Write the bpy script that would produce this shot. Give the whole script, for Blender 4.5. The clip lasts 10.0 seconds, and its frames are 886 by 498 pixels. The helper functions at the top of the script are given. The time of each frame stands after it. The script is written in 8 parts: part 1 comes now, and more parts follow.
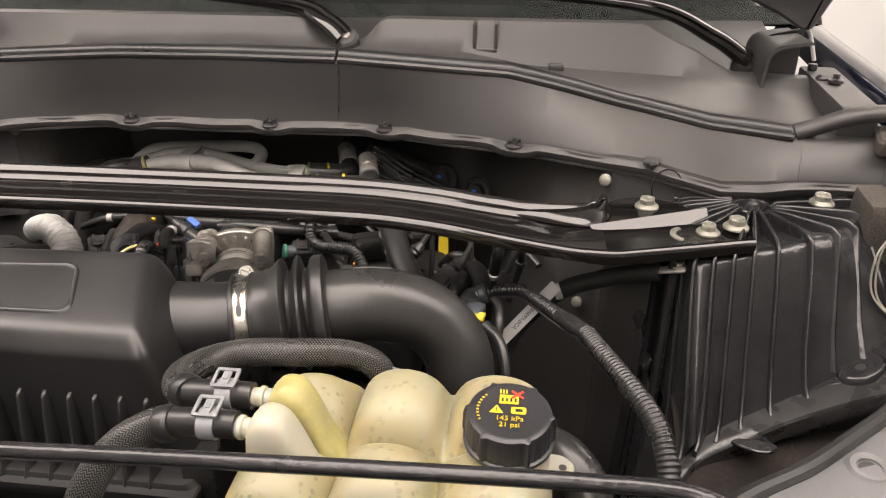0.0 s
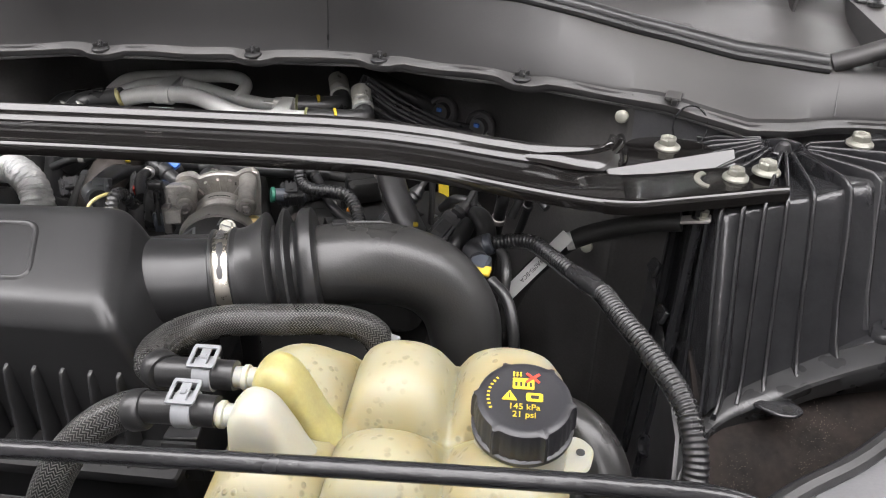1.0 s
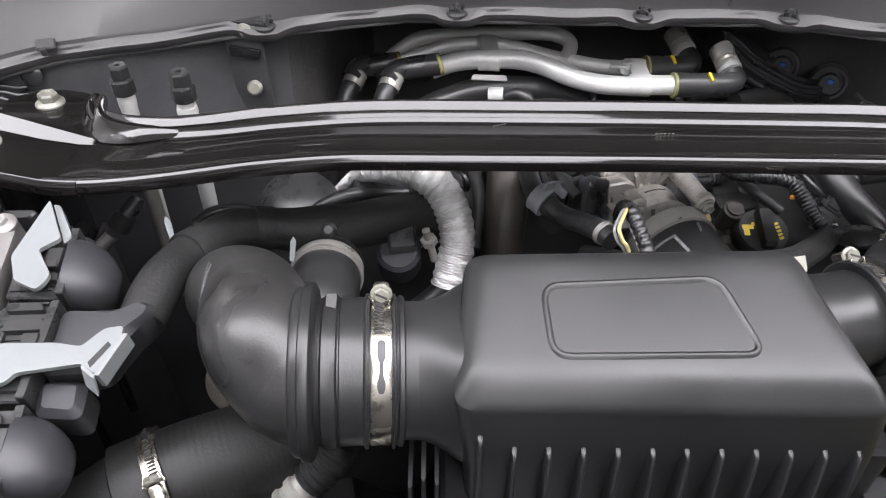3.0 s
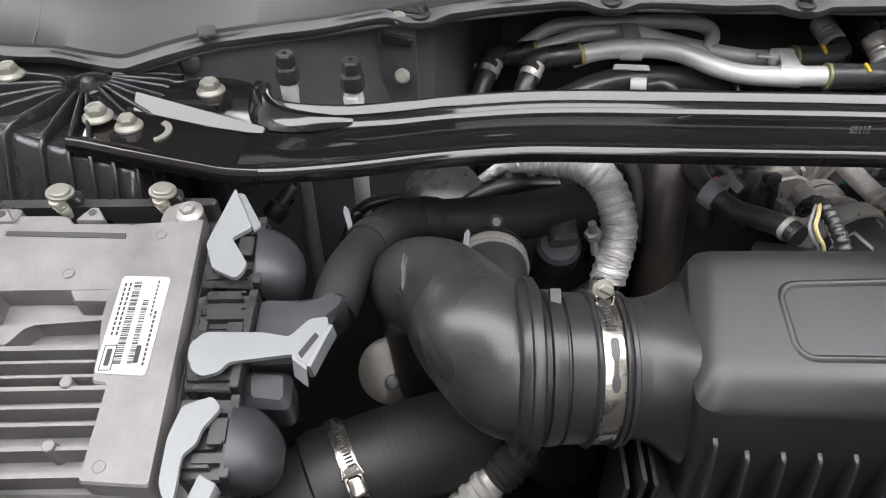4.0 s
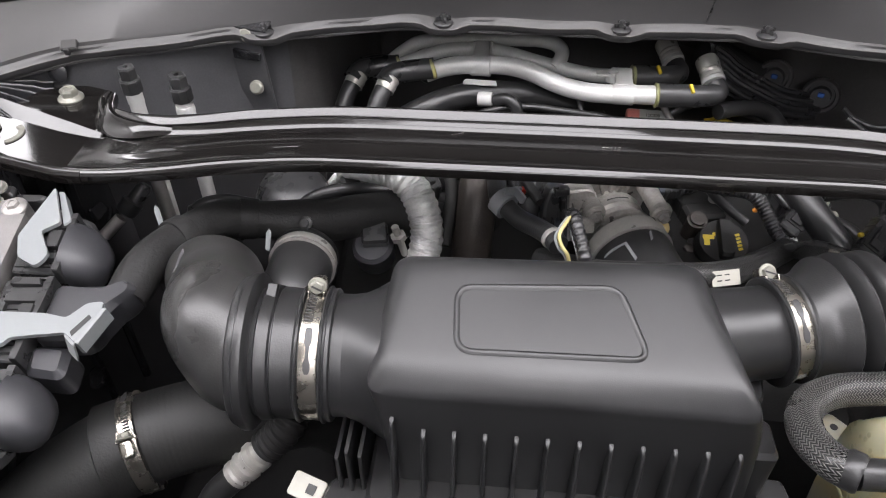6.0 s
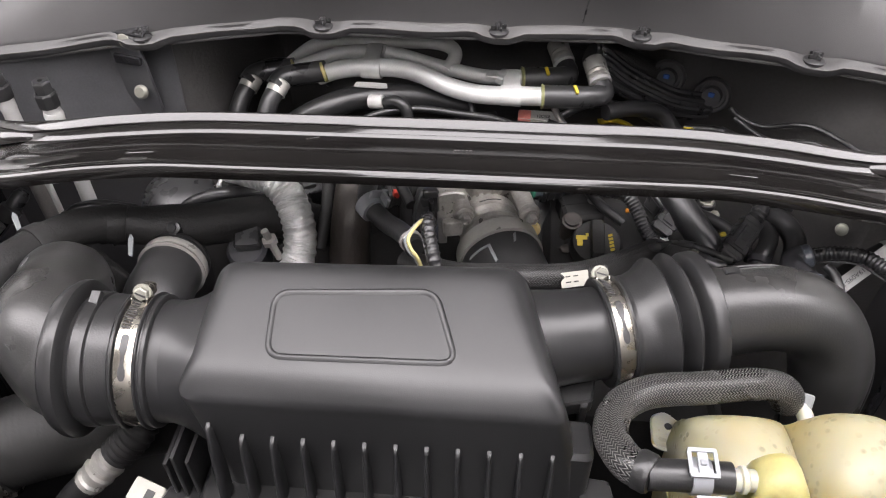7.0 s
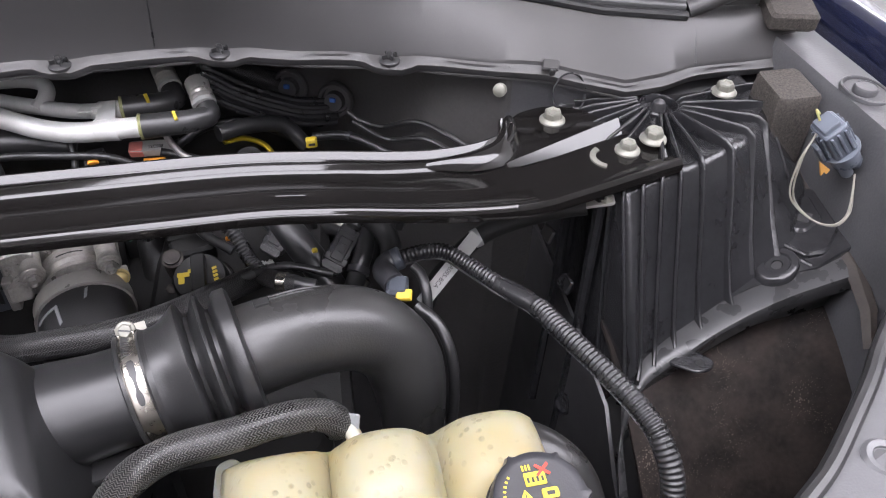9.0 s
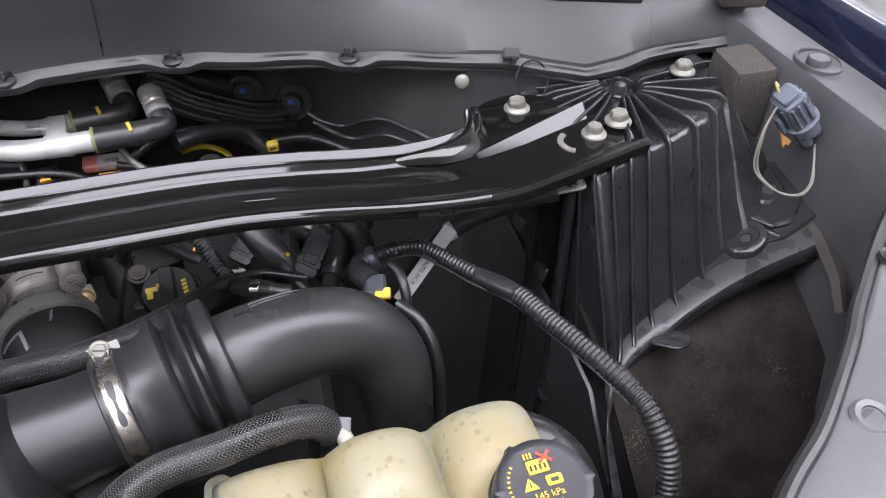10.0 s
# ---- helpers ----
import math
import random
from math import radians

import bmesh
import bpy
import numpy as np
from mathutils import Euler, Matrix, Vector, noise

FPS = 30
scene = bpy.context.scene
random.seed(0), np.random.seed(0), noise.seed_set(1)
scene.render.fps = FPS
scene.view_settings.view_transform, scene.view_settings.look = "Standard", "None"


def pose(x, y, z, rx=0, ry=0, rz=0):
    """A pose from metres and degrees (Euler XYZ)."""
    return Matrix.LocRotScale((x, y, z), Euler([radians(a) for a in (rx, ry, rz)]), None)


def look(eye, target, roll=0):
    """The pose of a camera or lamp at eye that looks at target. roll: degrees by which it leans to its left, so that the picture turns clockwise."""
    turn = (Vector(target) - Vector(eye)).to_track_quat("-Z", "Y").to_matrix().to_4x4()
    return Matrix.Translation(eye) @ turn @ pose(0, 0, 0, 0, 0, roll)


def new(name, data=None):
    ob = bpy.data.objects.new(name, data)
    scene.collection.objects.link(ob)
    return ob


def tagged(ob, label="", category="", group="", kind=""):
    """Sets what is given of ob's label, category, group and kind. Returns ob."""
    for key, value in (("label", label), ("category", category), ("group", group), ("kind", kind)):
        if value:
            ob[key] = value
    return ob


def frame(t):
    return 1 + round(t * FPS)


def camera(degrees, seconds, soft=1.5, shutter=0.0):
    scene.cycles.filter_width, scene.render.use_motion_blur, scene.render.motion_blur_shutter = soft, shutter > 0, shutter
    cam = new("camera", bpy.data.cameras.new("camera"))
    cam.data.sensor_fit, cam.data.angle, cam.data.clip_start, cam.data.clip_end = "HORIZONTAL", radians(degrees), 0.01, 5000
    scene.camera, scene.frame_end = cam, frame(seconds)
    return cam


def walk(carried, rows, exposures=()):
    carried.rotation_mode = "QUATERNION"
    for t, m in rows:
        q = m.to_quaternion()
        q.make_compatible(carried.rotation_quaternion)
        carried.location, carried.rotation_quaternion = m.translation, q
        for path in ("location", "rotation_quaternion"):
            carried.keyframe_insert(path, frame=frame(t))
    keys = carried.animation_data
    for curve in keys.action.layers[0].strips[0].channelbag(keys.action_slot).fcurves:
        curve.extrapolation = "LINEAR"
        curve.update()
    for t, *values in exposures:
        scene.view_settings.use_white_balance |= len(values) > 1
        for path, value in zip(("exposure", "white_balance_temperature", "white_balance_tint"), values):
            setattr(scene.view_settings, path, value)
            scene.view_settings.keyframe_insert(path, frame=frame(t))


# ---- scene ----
cam = camera(62.2, 10.0, soft=1.1)
PATH = [
    (0, (0.4001, 0.0005, 1.5975), (0.1966, 1.7764, 0.7007), -0.02),
    (0.5, (0.4188, 0.0504, 1.5778), (0.2209, 1.7932, 0.6180), 0.09),
    (1, (0.3858, 0.0736, 1.5904), (0.2050, 1.7444, 0.5058), 0.03),
    (1.5, (0.2806, 0.0985, 1.6199), (0.1479, 1.6799, 0.4020), 0.19),
    (2, (0.1055, 0.1310, 1.6405), (0.0693, 1.6735, 0.3689), 1.02),
    (2.5, (-0.0361, 0.1612, 1.6345), (-0.0223, 1.6923, 0.3496), 1.23),
    (3, (-0.1728, 0.1814, 1.6207), (-0.1418, 1.6964, 0.3160), 1.24),
    (3.2, (-0.2177, 0.1848, 1.6190), (-0.1947, 1.6908, 0.3032), 1.15),
    (4.3, (-0.3016, 0.1905, 1.6139), (-0.3816, 1.6824, 0.2846), -0.24),
    (4.5, (-0.2988, 0.1835, 1.6199), (-0.3917, 1.6725, 0.2885), -0.24),
    (5, (-0.2701, 0.1682, 1.6373), (-0.3880, 1.6555, 0.3036), -0.24),
    (5.5, (-0.1754, 0.1534, 1.6476), (-0.3093, 1.6388, 0.3156), -0.25),
    (5.7, (-0.1295, 0.1520, 1.6573), (-0.2675, 1.6354, 0.3222), -0.35),
    (6.8, (0.0223, 0.1567, 1.6743), (-0.1136, 1.6321, 0.3303), -0.34),
    (7, (0.0504, 0.1635, 1.6717), (-0.0675, 1.6417, 0.3300), -0.44),
    (7.5, (0.1096, 0.1790, 1.6665), (0.0788, 1.6615, 0.3250), 0.06),
    (8, (0.1638, 0.1945, 1.6593), (0.2340, 1.6741, 0.3161), 0.47),
    (8.5, (0.2498, 0.2028, 1.6665), (0.4519, 1.6673, 0.3191), 1.26),
    (9, (0.2886, 0.1975, 1.6760), (0.6206, 1.6328, 0.3245), 1.55),
    (9.5, (0.2738, 0.1996, 1.6648), (0.6786, 1.6183, 0.3143), 1.23),
    (10, (0.2728, 0.2046, 1.6678), (0.7165, 1.6090, 0.3148), 0.63),
]
walk(cam, [(t, look(eye, target, roll)) for t, eye, target, roll in PATH], [(0, -.2, 7300, 18), (1, -.04, 6350, 14), (2, -.06, 6250, 16), (2.5, -.08, 6250, 16), (3.2, .15, 6150, 15), (4.5, -.4, 6250, 14), (5.5, -.2, 6200, 15), (7, .09, 6400, 17), (8.5, .07, 6100, 19), (9.5, .08, 6000, 20), (10, -.12, 5950, 20)])

# ---- light ----
world = bpy.data.worlds.new("world")
scene.world = world
world.use_nodes = True
world.node_tree.nodes["Background"].inputs[0].default_value = (0.75, 0.8, 0.9, 1)
world.node_tree.nodes["Background"].inputs[1].default_value = 0.03
scene.view_settings.exposure = 0.0


# ---- materials ----
def material(name, color, rough=0.5, metal=0.0, grain=0.0, scale=400.0, vary=0.25, patch=14.0, coat=0.0, spec=0.5, sss=0.0,
             rough_vary=0.12, dust=0.0):
    """A procedural surface: base colour with patches and specks, varied gloss, fine relief."""
    m = bpy.data.materials.new(name)
    m.use_nodes = True
    nt = m.node_tree
    b = nt.nodes["Principled BSDF"]
    co = nt.nodes.new("ShaderNodeTexCoord")
    big = nt.nodes.new("ShaderNodeTexNoise")
    big.inputs["Scale"].default_value, big.inputs["Detail"].default_value = patch, 5
    fine = nt.nodes.new("ShaderNodeTexNoise")
    fine.inputs["Scale"].default_value, fine.inputs["Detail"].default_value = scale, 3
    nt.links.new(co.outputs["Object"], big.inputs["Vector"])
    nt.links.new(co.outputs["Object"], fine.inputs["Vector"])
    both = nt.nodes.new("ShaderNodeMath")
    both.operation = "MULTIPLY_ADD"
    both.inputs[1].default_value = 0.35
    nt.links.new(fine.outputs[0], both.inputs[0])
    nt.links.new(big.outputs[0], both.inputs[2])
    ramp = nt.nodes.new("ShaderNodeMapRange")
    ramp.inputs[1].default_value, ramp.inputs[2].default_value = 0.35, 1.0
    ramp.inputs[3].default_value, ramp.inputs[4].default_value = 1 - vary, 1 + vary
    nt.links.new(both.outputs[0], ramp.inputs[0])
    mul = nt.nodes.new("ShaderNodeVectorMath")
    mul.operation = "SCALE"
    mul.inputs[0].default_value = color[:3]
    nt.links.new(ramp.outputs[0], mul.inputs["Scale"])
    last = mul.outputs[0]
    if dust:
        geo = nt.nodes.new("ShaderNodeNewGeometry")
        sep = nt.nodes.new("ShaderNodeSeparateXYZ")
        nt.links.new(geo.outputs["Normal"], sep.inputs[0])
        up = nt.nodes.new("ShaderNodeMapRange")
        up.inputs[1].default_value, up.inputs[2].default_value = 0.3, 1.0
        up.inputs[3].default_value, up.inputs[4].default_value = 0.0, dust
        nt.links.new(sep.outputs[2], up.inputs[0])
        dn = nt.nodes.new("ShaderNodeMath")
        dn.operation = "MULTIPLY"
        nt.links.new(up.outputs[0], dn.inputs[0])
        nt.links.new(big.outputs[0], dn.inputs[1])
        mix = nt.nodes.new("ShaderNodeMix")
        mix.data_type = "RGBA"
        nt.links.new(dn.outputs[0], mix.inputs[0])
        nt.links.new(last, mix.inputs[6])
        mix.inputs[7].default_value = (0.2, 0.19, 0.17, 1)
        last = mix.outputs[2]
    nt.links.new(last, b.inputs["Base Color"])
    rr = nt.nodes.new("ShaderNodeMapRange")
    rr.inputs[1].default_value, rr.inputs[2].default_value = 0.3, 0.75
    rr.inputs[3].default_value, rr.inputs[4].default_value = max(0.03, rough - rough_vary), min(1, rough + rough_vary)
    nt.links.new(big.outputs[0], rr.inputs[0])
    nt.links.new(rr.outputs[0], b.inputs["Roughness"])
    b.inputs["Metallic"].default_value = metal
    b.inputs["Specular IOR Level"].default_value = spec
    b.inputs["Coat Weight"].default_value = coat
    b.inputs["Coat Roughness"].default_value = 0.08
    if sss:
        b.inputs["Subsurface Weight"].default_value = sss
        b.inputs["Subsurface Radius"].default_value = (0.02, 0.014, 0.006)
        b.inputs["Subsurface Scale"].default_value = 1.0
    if grain:
        bump = nt.nodes.new("ShaderNodeBump")
        bump.inputs["Strength"].default_value, bump.inputs["Distance"].default_value = grain, 0.001
        nt.links.new(fine.outputs[0], bump.inputs["Height"])
        nt.links.new(bump.outputs[0], b.inputs["Normal"])
    return m


def woven(name, dark, light, pitch=0.0028, rough=0.5, row=0.0058):
    """Braided sleeve: rows of chevrons over the sweep's own lengthwise and round measure."""
    m = material(name, dark, rough, vary=0.3)
    nt = m.node_tree
    b = nt.nodes["Principled BSDF"]

    def maths(op, a, c=None, d=None):
        n = nt.nodes.new("ShaderNodeMath")
        n.operation = op
        for k, v in enumerate((a, c, d)):
            if v is not None:
                if isinstance(v, (int, float)):
                    n.inputs[k].default_value = v
                else:
                    nt.links.new(v, n.inputs[k])
        return n.outputs[0]
    uv = nt.nodes.new("ShaderNodeUVMap")
    sep = nt.nodes.new("ShaderNodeSeparateXYZ")
    nt.links.new(uv.outputs[0], sep.inputs[0])
    zig = maths("PINGPONG", sep.outputs[0], row / 2)
    w = maths("SINE", maths("MULTIPLY", maths("ADD", sep.outputs[1], maths("MULTIPLY", zig, 1.15)), 2 * math.pi / pitch))
    crest = maths("SINE", maths("MULTIPLY", sep.outputs[0], 4 * math.pi / row))
    top = maths("MULTIPLY_ADD", crest, -0.25, w)
    rng = nt.nodes.new("ShaderNodeMapRange")
    rng.inputs[1].default_value, rng.inputs[2].default_value = 0.0, 1.05
    nt.links.new(top, rng.inputs[0])
    noise = nt.nodes.new("ShaderNodeTexNoise")
    noise.inputs["Scale"].default_value = 240
    fac = maths("MULTIPLY", rng.outputs[0], maths("MULTIPLY_ADD", noise.outputs[0], 1.2, 0.35))
    mix = nt.nodes.new("ShaderNodeMix")
    mix.data_type = "RGBA"
    mix.inputs[6].default_value = (*(c * 0.3 for c in dark), 1)
    mix.inputs[7].default_value = (*light, 1)
    nt.links.new(fac, mix.inputs[0])
    nt.links.new(mix.outputs[2], b.inputs["Base Color"])
    bump = nt.nodes.new("ShaderNodeBump")
    bump.inputs["Strength"].default_value, bump.inputs["Distance"].default_value = 0.8, 0.0008
    nt.links.new(rng.outputs[0], bump.inputs["Height"])
    nt.links.new(bump.outputs[0], b.inputs["Normal"])
    return m


def crumpled(name, color):
    """Crinkled metal foil: short wrinkles across a sleeve's length."""
    m = material(name, color, 0.42, 0.6, vary=0.2, patch=60)
    nt = m.node_tree
    b = nt.nodes["Principled BSDF"]
    uv = nt.nodes.new("ShaderNodeUVMap")
    mp = nt.nodes.new("ShaderNodeMapping")
    mp.inputs["Scale"].default_value = (150, 320, 1)
    nt.links.new(uv.outputs[0], mp.inputs["Vector"])
    v = nt.nodes.new("ShaderNodeTexVoronoi")
    v.feature = "DISTANCE_TO_EDGE"
    v.inputs["Scale"].default_value = 1.0
    n = nt.nodes.new("ShaderNodeTexNoise")
    n.inputs["Scale"].default_value, n.inputs["Detail"].default_value = 0.7, 4
    nt.links.new(mp.outputs[0], v.inputs["Vector"])
    nt.links.new(mp.outputs[0], n.inputs["Vector"])
    add = nt.nodes.new("ShaderNodeMath")
    add.operation = "ADD"
    nt.links.new(v.outputs[0], add.inputs[0])
    nt.links.new(n.outputs[0], add.inputs[1])
    bump = nt.nodes.new("ShaderNodeBump")
    bump.inputs["Strength"].default_value, bump.inputs["Distance"].default_value = 1.0, 0.0036
    nt.links.new(add.outputs[0], bump.inputs["Height"])
    nt.links.new(bump.outputs[0], b.inputs["Normal"])
    return m


def bubbled(name, pale, deep):
    """Translucent tank plastic: pale and yellow patches, with droplets clinging inside."""
    m = material(name, pale, 0.42, vary=0.05, sss=0.7, rough_vary=0.04)
    nt = m.node_tree
    b = nt.nodes["Principled BSDF"]
    co = nt.nodes.new("ShaderNodeTexCoord")
    n = nt.nodes.new("ShaderNodeTexNoise")
    n.inputs["Scale"].default_value, n.inputs["Detail"].default_value = 13, 3
    nt.links.new(co.outputs["Object"], n.inputs["Vector"])
    r = nt.nodes.new("ShaderNodeMapRange")
    r.inputs[1].default_value, r.inputs[2].default_value = 0.45, 0.75
    nt.links.new(n.outputs[0], r.inputs[0])
    mix = nt.nodes.new("ShaderNodeMix")
    mix.data_type = "RGBA"
    mix.inputs[6].default_value, mix.inputs[7].default_value = (*pale, 1), (*deep, 1)
    nt.links.new(r.outputs[0], mix.inputs[0])
    v = nt.nodes.new("ShaderNodeTexVoronoi")
    v.inputs["Scale"].default_value = 140
    nt.links.new(co.outputs["Object"], v.inputs["Vector"])
    d = nt.nodes.new("ShaderNodeMapRange")
    d.inputs[1].default_value, d.inputs[2].default_value = 0.20, 0.36
    d.inputs[3].default_value, d.inputs[4].default_value = 1.0, 0.0
    nt.links.new(v.outputs["Distance"], d.inputs[0])
    area = nt.nodes.new("ShaderNodeTexNoise")
    area.inputs["Scale"].default_value = 34
    nt.links.new(co.outputs["Object"], area.inputs["Vector"])
    a = nt.nodes.new("ShaderNodeMapRange")
    a.inputs[1].default_value, a.inputs[2].default_value, a.inputs[4].default_value = 0.44, 0.60, 0.6
    nt.links.new(area.outputs[0], a.inputs[0])
    mul = nt.nodes.new("ShaderNodeMath")
    mul.operation = "MULTIPLY"
    nt.links.new(d.outputs[0], mul.inputs[0])
    nt.links.new(a.outputs[0], mul.inputs[1])
    drop = nt.nodes.new("ShaderNodeMix")
    drop.data_type = "RGBA"
    drop.inputs[7].default_value = (0.15, 0.138, 0.085, 1)
    nt.links.new(mul.outputs[0], drop.inputs[0])
    nt.links.new(mix.outputs[2], drop.inputs[6])
    nt.links.new(drop.outputs[2], b.inputs["Base Color"])
    bump = nt.nodes.new("ShaderNodeBump")
    bump.inputs["Strength"].default_value, bump.inputs["Distance"].default_value = 0.55, 0.0012
    nt.links.new(mul.outputs[0], bump.inputs["Height"])
    nt.links.new(bump.outputs[0], b.inputs["Normal"])
    return m


def specked(m, scale, color, share=0.16):
    """Adds loose pale grit, thick in some patches, over a material's colour."""
    nt = m.node_tree
    b = nt.nodes["Principled BSDF"]
    under = b.inputs["Base Color"].links[0].from_socket
    co = nt.nodes.new("ShaderNodeTexCoord")
    v = nt.nodes.new("ShaderNodeTexVoronoi")
    v.inputs["Scale"].default_value = scale
    n = nt.nodes.new("ShaderNodeTexNoise")
    n.inputs["Scale"].default_value, n.inputs["Detail"].default_value = scale / 24, 4
    nt.links.new(co.outputs["Object"], v.inputs["Vector"])
    nt.links.new(co.outputs["Object"], n.inputs["Vector"])
    size = nt.nodes.new("ShaderNodeMapRange")
    size.inputs[1].default_value, size.inputs[2].default_value = 0.42, 0.75
    size.inputs[3].default_value, size.inputs[4].default_value = 0.0, share * 2
    nt.links.new(n.outputs[0], size.inputs[0])
    less = nt.nodes.new("ShaderNodeMath")
    less.operation = "LESS_THAN"
    nt.links.new(v.outputs["Distance"], less.inputs[0])
    nt.links.new(size.outputs[0], less.inputs[1])
    mix = nt.nodes.new("ShaderNodeMix")
    mix.data_type = "RGBA"
    mix.inputs[7].default_value = (*color, 1)
    nt.links.new(less.outputs[0], mix.inputs[0])
    nt.links.new(under, mix.inputs[6])
    nt.links.new(mix.outputs[2], b.inputs["Base Color"])
    return m


def plain(name, color, rough=0.5):
    return material(name, color, rough, vary=0.08)


BOX = material("textured_black_plastic", (0.0188, 0.0188, 0.0196), 0.38, grain=0.07, scale=1500, vary=0.36, patch=9, dust=0.03, rough_vary=0.08)
RUBBER = material("black_rubber", (0.0175, 0.0175, 0.018), 0.32, grain=0.12, scale=700, vary=0.3, patch=10, dust=0.035, rough_vary=0.05)
# Dust, and extra light on elbow and duct, put into a paler rubber.
DUSTY_LIT = material("dusty_lit_black_rubber", (0.0225, 0.0223, 0.0222), 0.31, grain=0.14, scale=600, vary=0.4, patch=9, dust=0.085, rough_vary=0.08)
COWL = material("grey_cowl_plastic", (0.042, 0.0408, 0.041), 0.46, grain=0.16, scale=1300, vary=0.3, patch=5, dust=0.14, rough_vary=0.06)
GLOSS = material("gloss_black_paint", (0.0068, 0.0061, 0.0058), 0.09, vary=0.3, coat=0.3, rough_vary=0.025, dust=0.004)
TOWER = material("black_moulded_plastic", (0.0175, 0.0175, 0.019), 0.22, grain=0.8, scale=100, vary=0.25, patch=26, dust=0.022, rough_vary=0.06)
DARK = material("dark_underbonnet_paint", (0.033, 0.0323, 0.0335), 0.42, vary=0.4, patch=8, dust=0.02)
FELT = material("black_firewall_insulation", (0.052, 0.050, 0.0488), 0.46, grain=0.5, scale=250, vary=0.4, patch=10, dust=0.05)
APRON = material("grey_painted_apron", (0.066, 0.066, 0.070), 0.42, grain=0.2, scale=420, vary=0.36, patch=11, dust=0.15)
ZINC = material("cream_zinc_bolt", (0.225, 0.221, 0.190), 0.42, 0.3, grain=0.1, vary=0.2, patch=60)
STEEL = material("stainless_band", (0.40, 0.375, 0.33), 0.27, 0.95, vary=0.15, patch=60)
ALU = material("brushed_aluminium_pipe", (0.56, 0.56, 0.545), 0.5, 0.3, grain=0.1, scale=700, vary=0.12, patch=40)
CAST = material("cast_aluminium", (0.34, 0.325, 0.31), 0.5, 0.55, grain=0.3, scale=600, vary=0.25, patch=25)
ECU = specked(material("weathered_ecu_casting", (0.185, 0.176, 0.171), 0.5, 0.3, grain=0.35, scale=1100, vary=0.38, patch=26), 650, (0.105, 0.097, 0.09), 0.13)
TANK = bubbled("cream_translucent_plastic", (0.300, 0.280, 0.185), (0.285, 0.228, 0.095))
WHITEN = material("milky_white_plastic", (0.36, 0.352, 0.29), 0.35, vary=0.08, sss=0.5)
OLIVE = material("olive_yellow_plastic", (0.20, 0.20, 0.09), 0.45, vary=0.2, patch=40)
YELLOWN = material("yellow_tinted_plastic", (0.34, 0.31, 0.13), 0.4, vary=0.25, patch=40, sss=0.5)
CAPM = material("black_cap_plastic", (0.022, 0.022, 0.025), 0.4, grain=0.1, scale=700, vary=0.2)
PRINT = plain("yellow_print", (0.55, 0.40, 0.02))
REDP = plain("red_print", (0.65, 0.05, 0.03))
WHITEP = plain("white_label", (0.40, 0.40, 0.388))
AGED = plain("aged_paper_label", (0.36, 0.35, 0.305))
INK = plain("black_ink", (0.02, 0.02, 0.02))
LEVER = material("light_grey_plastic", (0.195, 0.205, 0.209), 0.4, vary=0.06)
CONN = material("black_connector_plastic", (0.027, 0.027, 0.0275), 0.33, vary=0.25, patch=40)
CONNG = material("slate_connector_plastic", (0.03, 0.03, 0.033), 0.4, vary=0.2, patch=30)
SLATE = material("slate_blue_plastic", (0.055, 0.062, 0.075), 0.36, vary=0.12, patch=40)
BLUEGREY = material("blue_grey_plastic", (0.125, 0.14, 0.168), 0.36, vary=0.12, patch=40)
BRAID = woven("braided_sleeve", (0.014, 0.014, 0.0145), (0.13, 0.127, 0.12), 0.0025, 0.34, 0.0046)
PLEAT = material("pleated_black_sleeve", (0.017, 0.017, 0.018), 0.34, grain=0.3, scale=500, vary=0.3, patch=40)
BRAIDD = woven("dark_braided_sleeve", (0.011, 0.011, 0.012), (0.052, 0.0505, 0.0485), 0.0024, 0.45, 0.0044)
FOIL = crumpled("silver_heat_foil", (0.74, 0.74, 0.725))
# Dull hose rubber, also put on engine parts to darken them as shade.
HOSE_SHADE = material("dull_hose_and_shade_black", (0.0135, 0.0133, 0.013), 0.58, grain=0.25, scale=420, vary=0.3, patch=14, spec=0.35)
DISC = material("dull_steel_disc", (0.20, 0.185, 0.16), 0.45, 0.35, grain=0.2, vary=0.3, patch=40)
CONDUIT = material("glossy_black_conduit", (0.018, 0.018, 0.019), 0.27, vary=0.3, patch=30, dust=0.04)
LEDGE = material("light_grey_primer", (0.115, 0.115, 0.12), 0.4, grain=0.1, scale=600, vary=0.2, patch=10, dust=0.1)
TAPE = material("black_cloth_tape", (0.016, 0.0157, 0.0155), 0.6, grain=0.5, scale=350, vary=0.3, spec=0.25)
FOAM = material("brown_black_foam", (0.050, 0.044, 0.038), 0.95, grain=1.0, scale=520, vary=0.8, patch=420)
NAVY = material("navy_car_paint", (0.008, 0.01, 0.026), 0.15, vary=0.1, coat=1.0, rough_vary=0.03)
WALLW = material("white_wall_paint", (0.8, 0.8, 0.79), 0.6, grain=0.1, vary=0.04, patch=2)
WALLG = material("grey_bounce_wall", (0.5, 0.5, 0.49), 0.6, grain=0.1, vary=0.06, patch=2)
CONCRETE = material("sealed_concrete", (0.2, 0.195, 0.19), 0.4, grain=0.3, scale=60, vary=0.2, patch=3)
CLAMPW = material("light_spring_clamp", (0.27, 0.278, 0.29), 0.35, 0.3, vary=0.12)
YELLOWP = plain("yellow_plastic", (0.46, 0.34, 0.02))
ORANGE = plain("orange_plastic", (0.75, 0.3, 0.03))
BLUEP = plain("blue_plastic", (0.05, 0.15, 0.5))
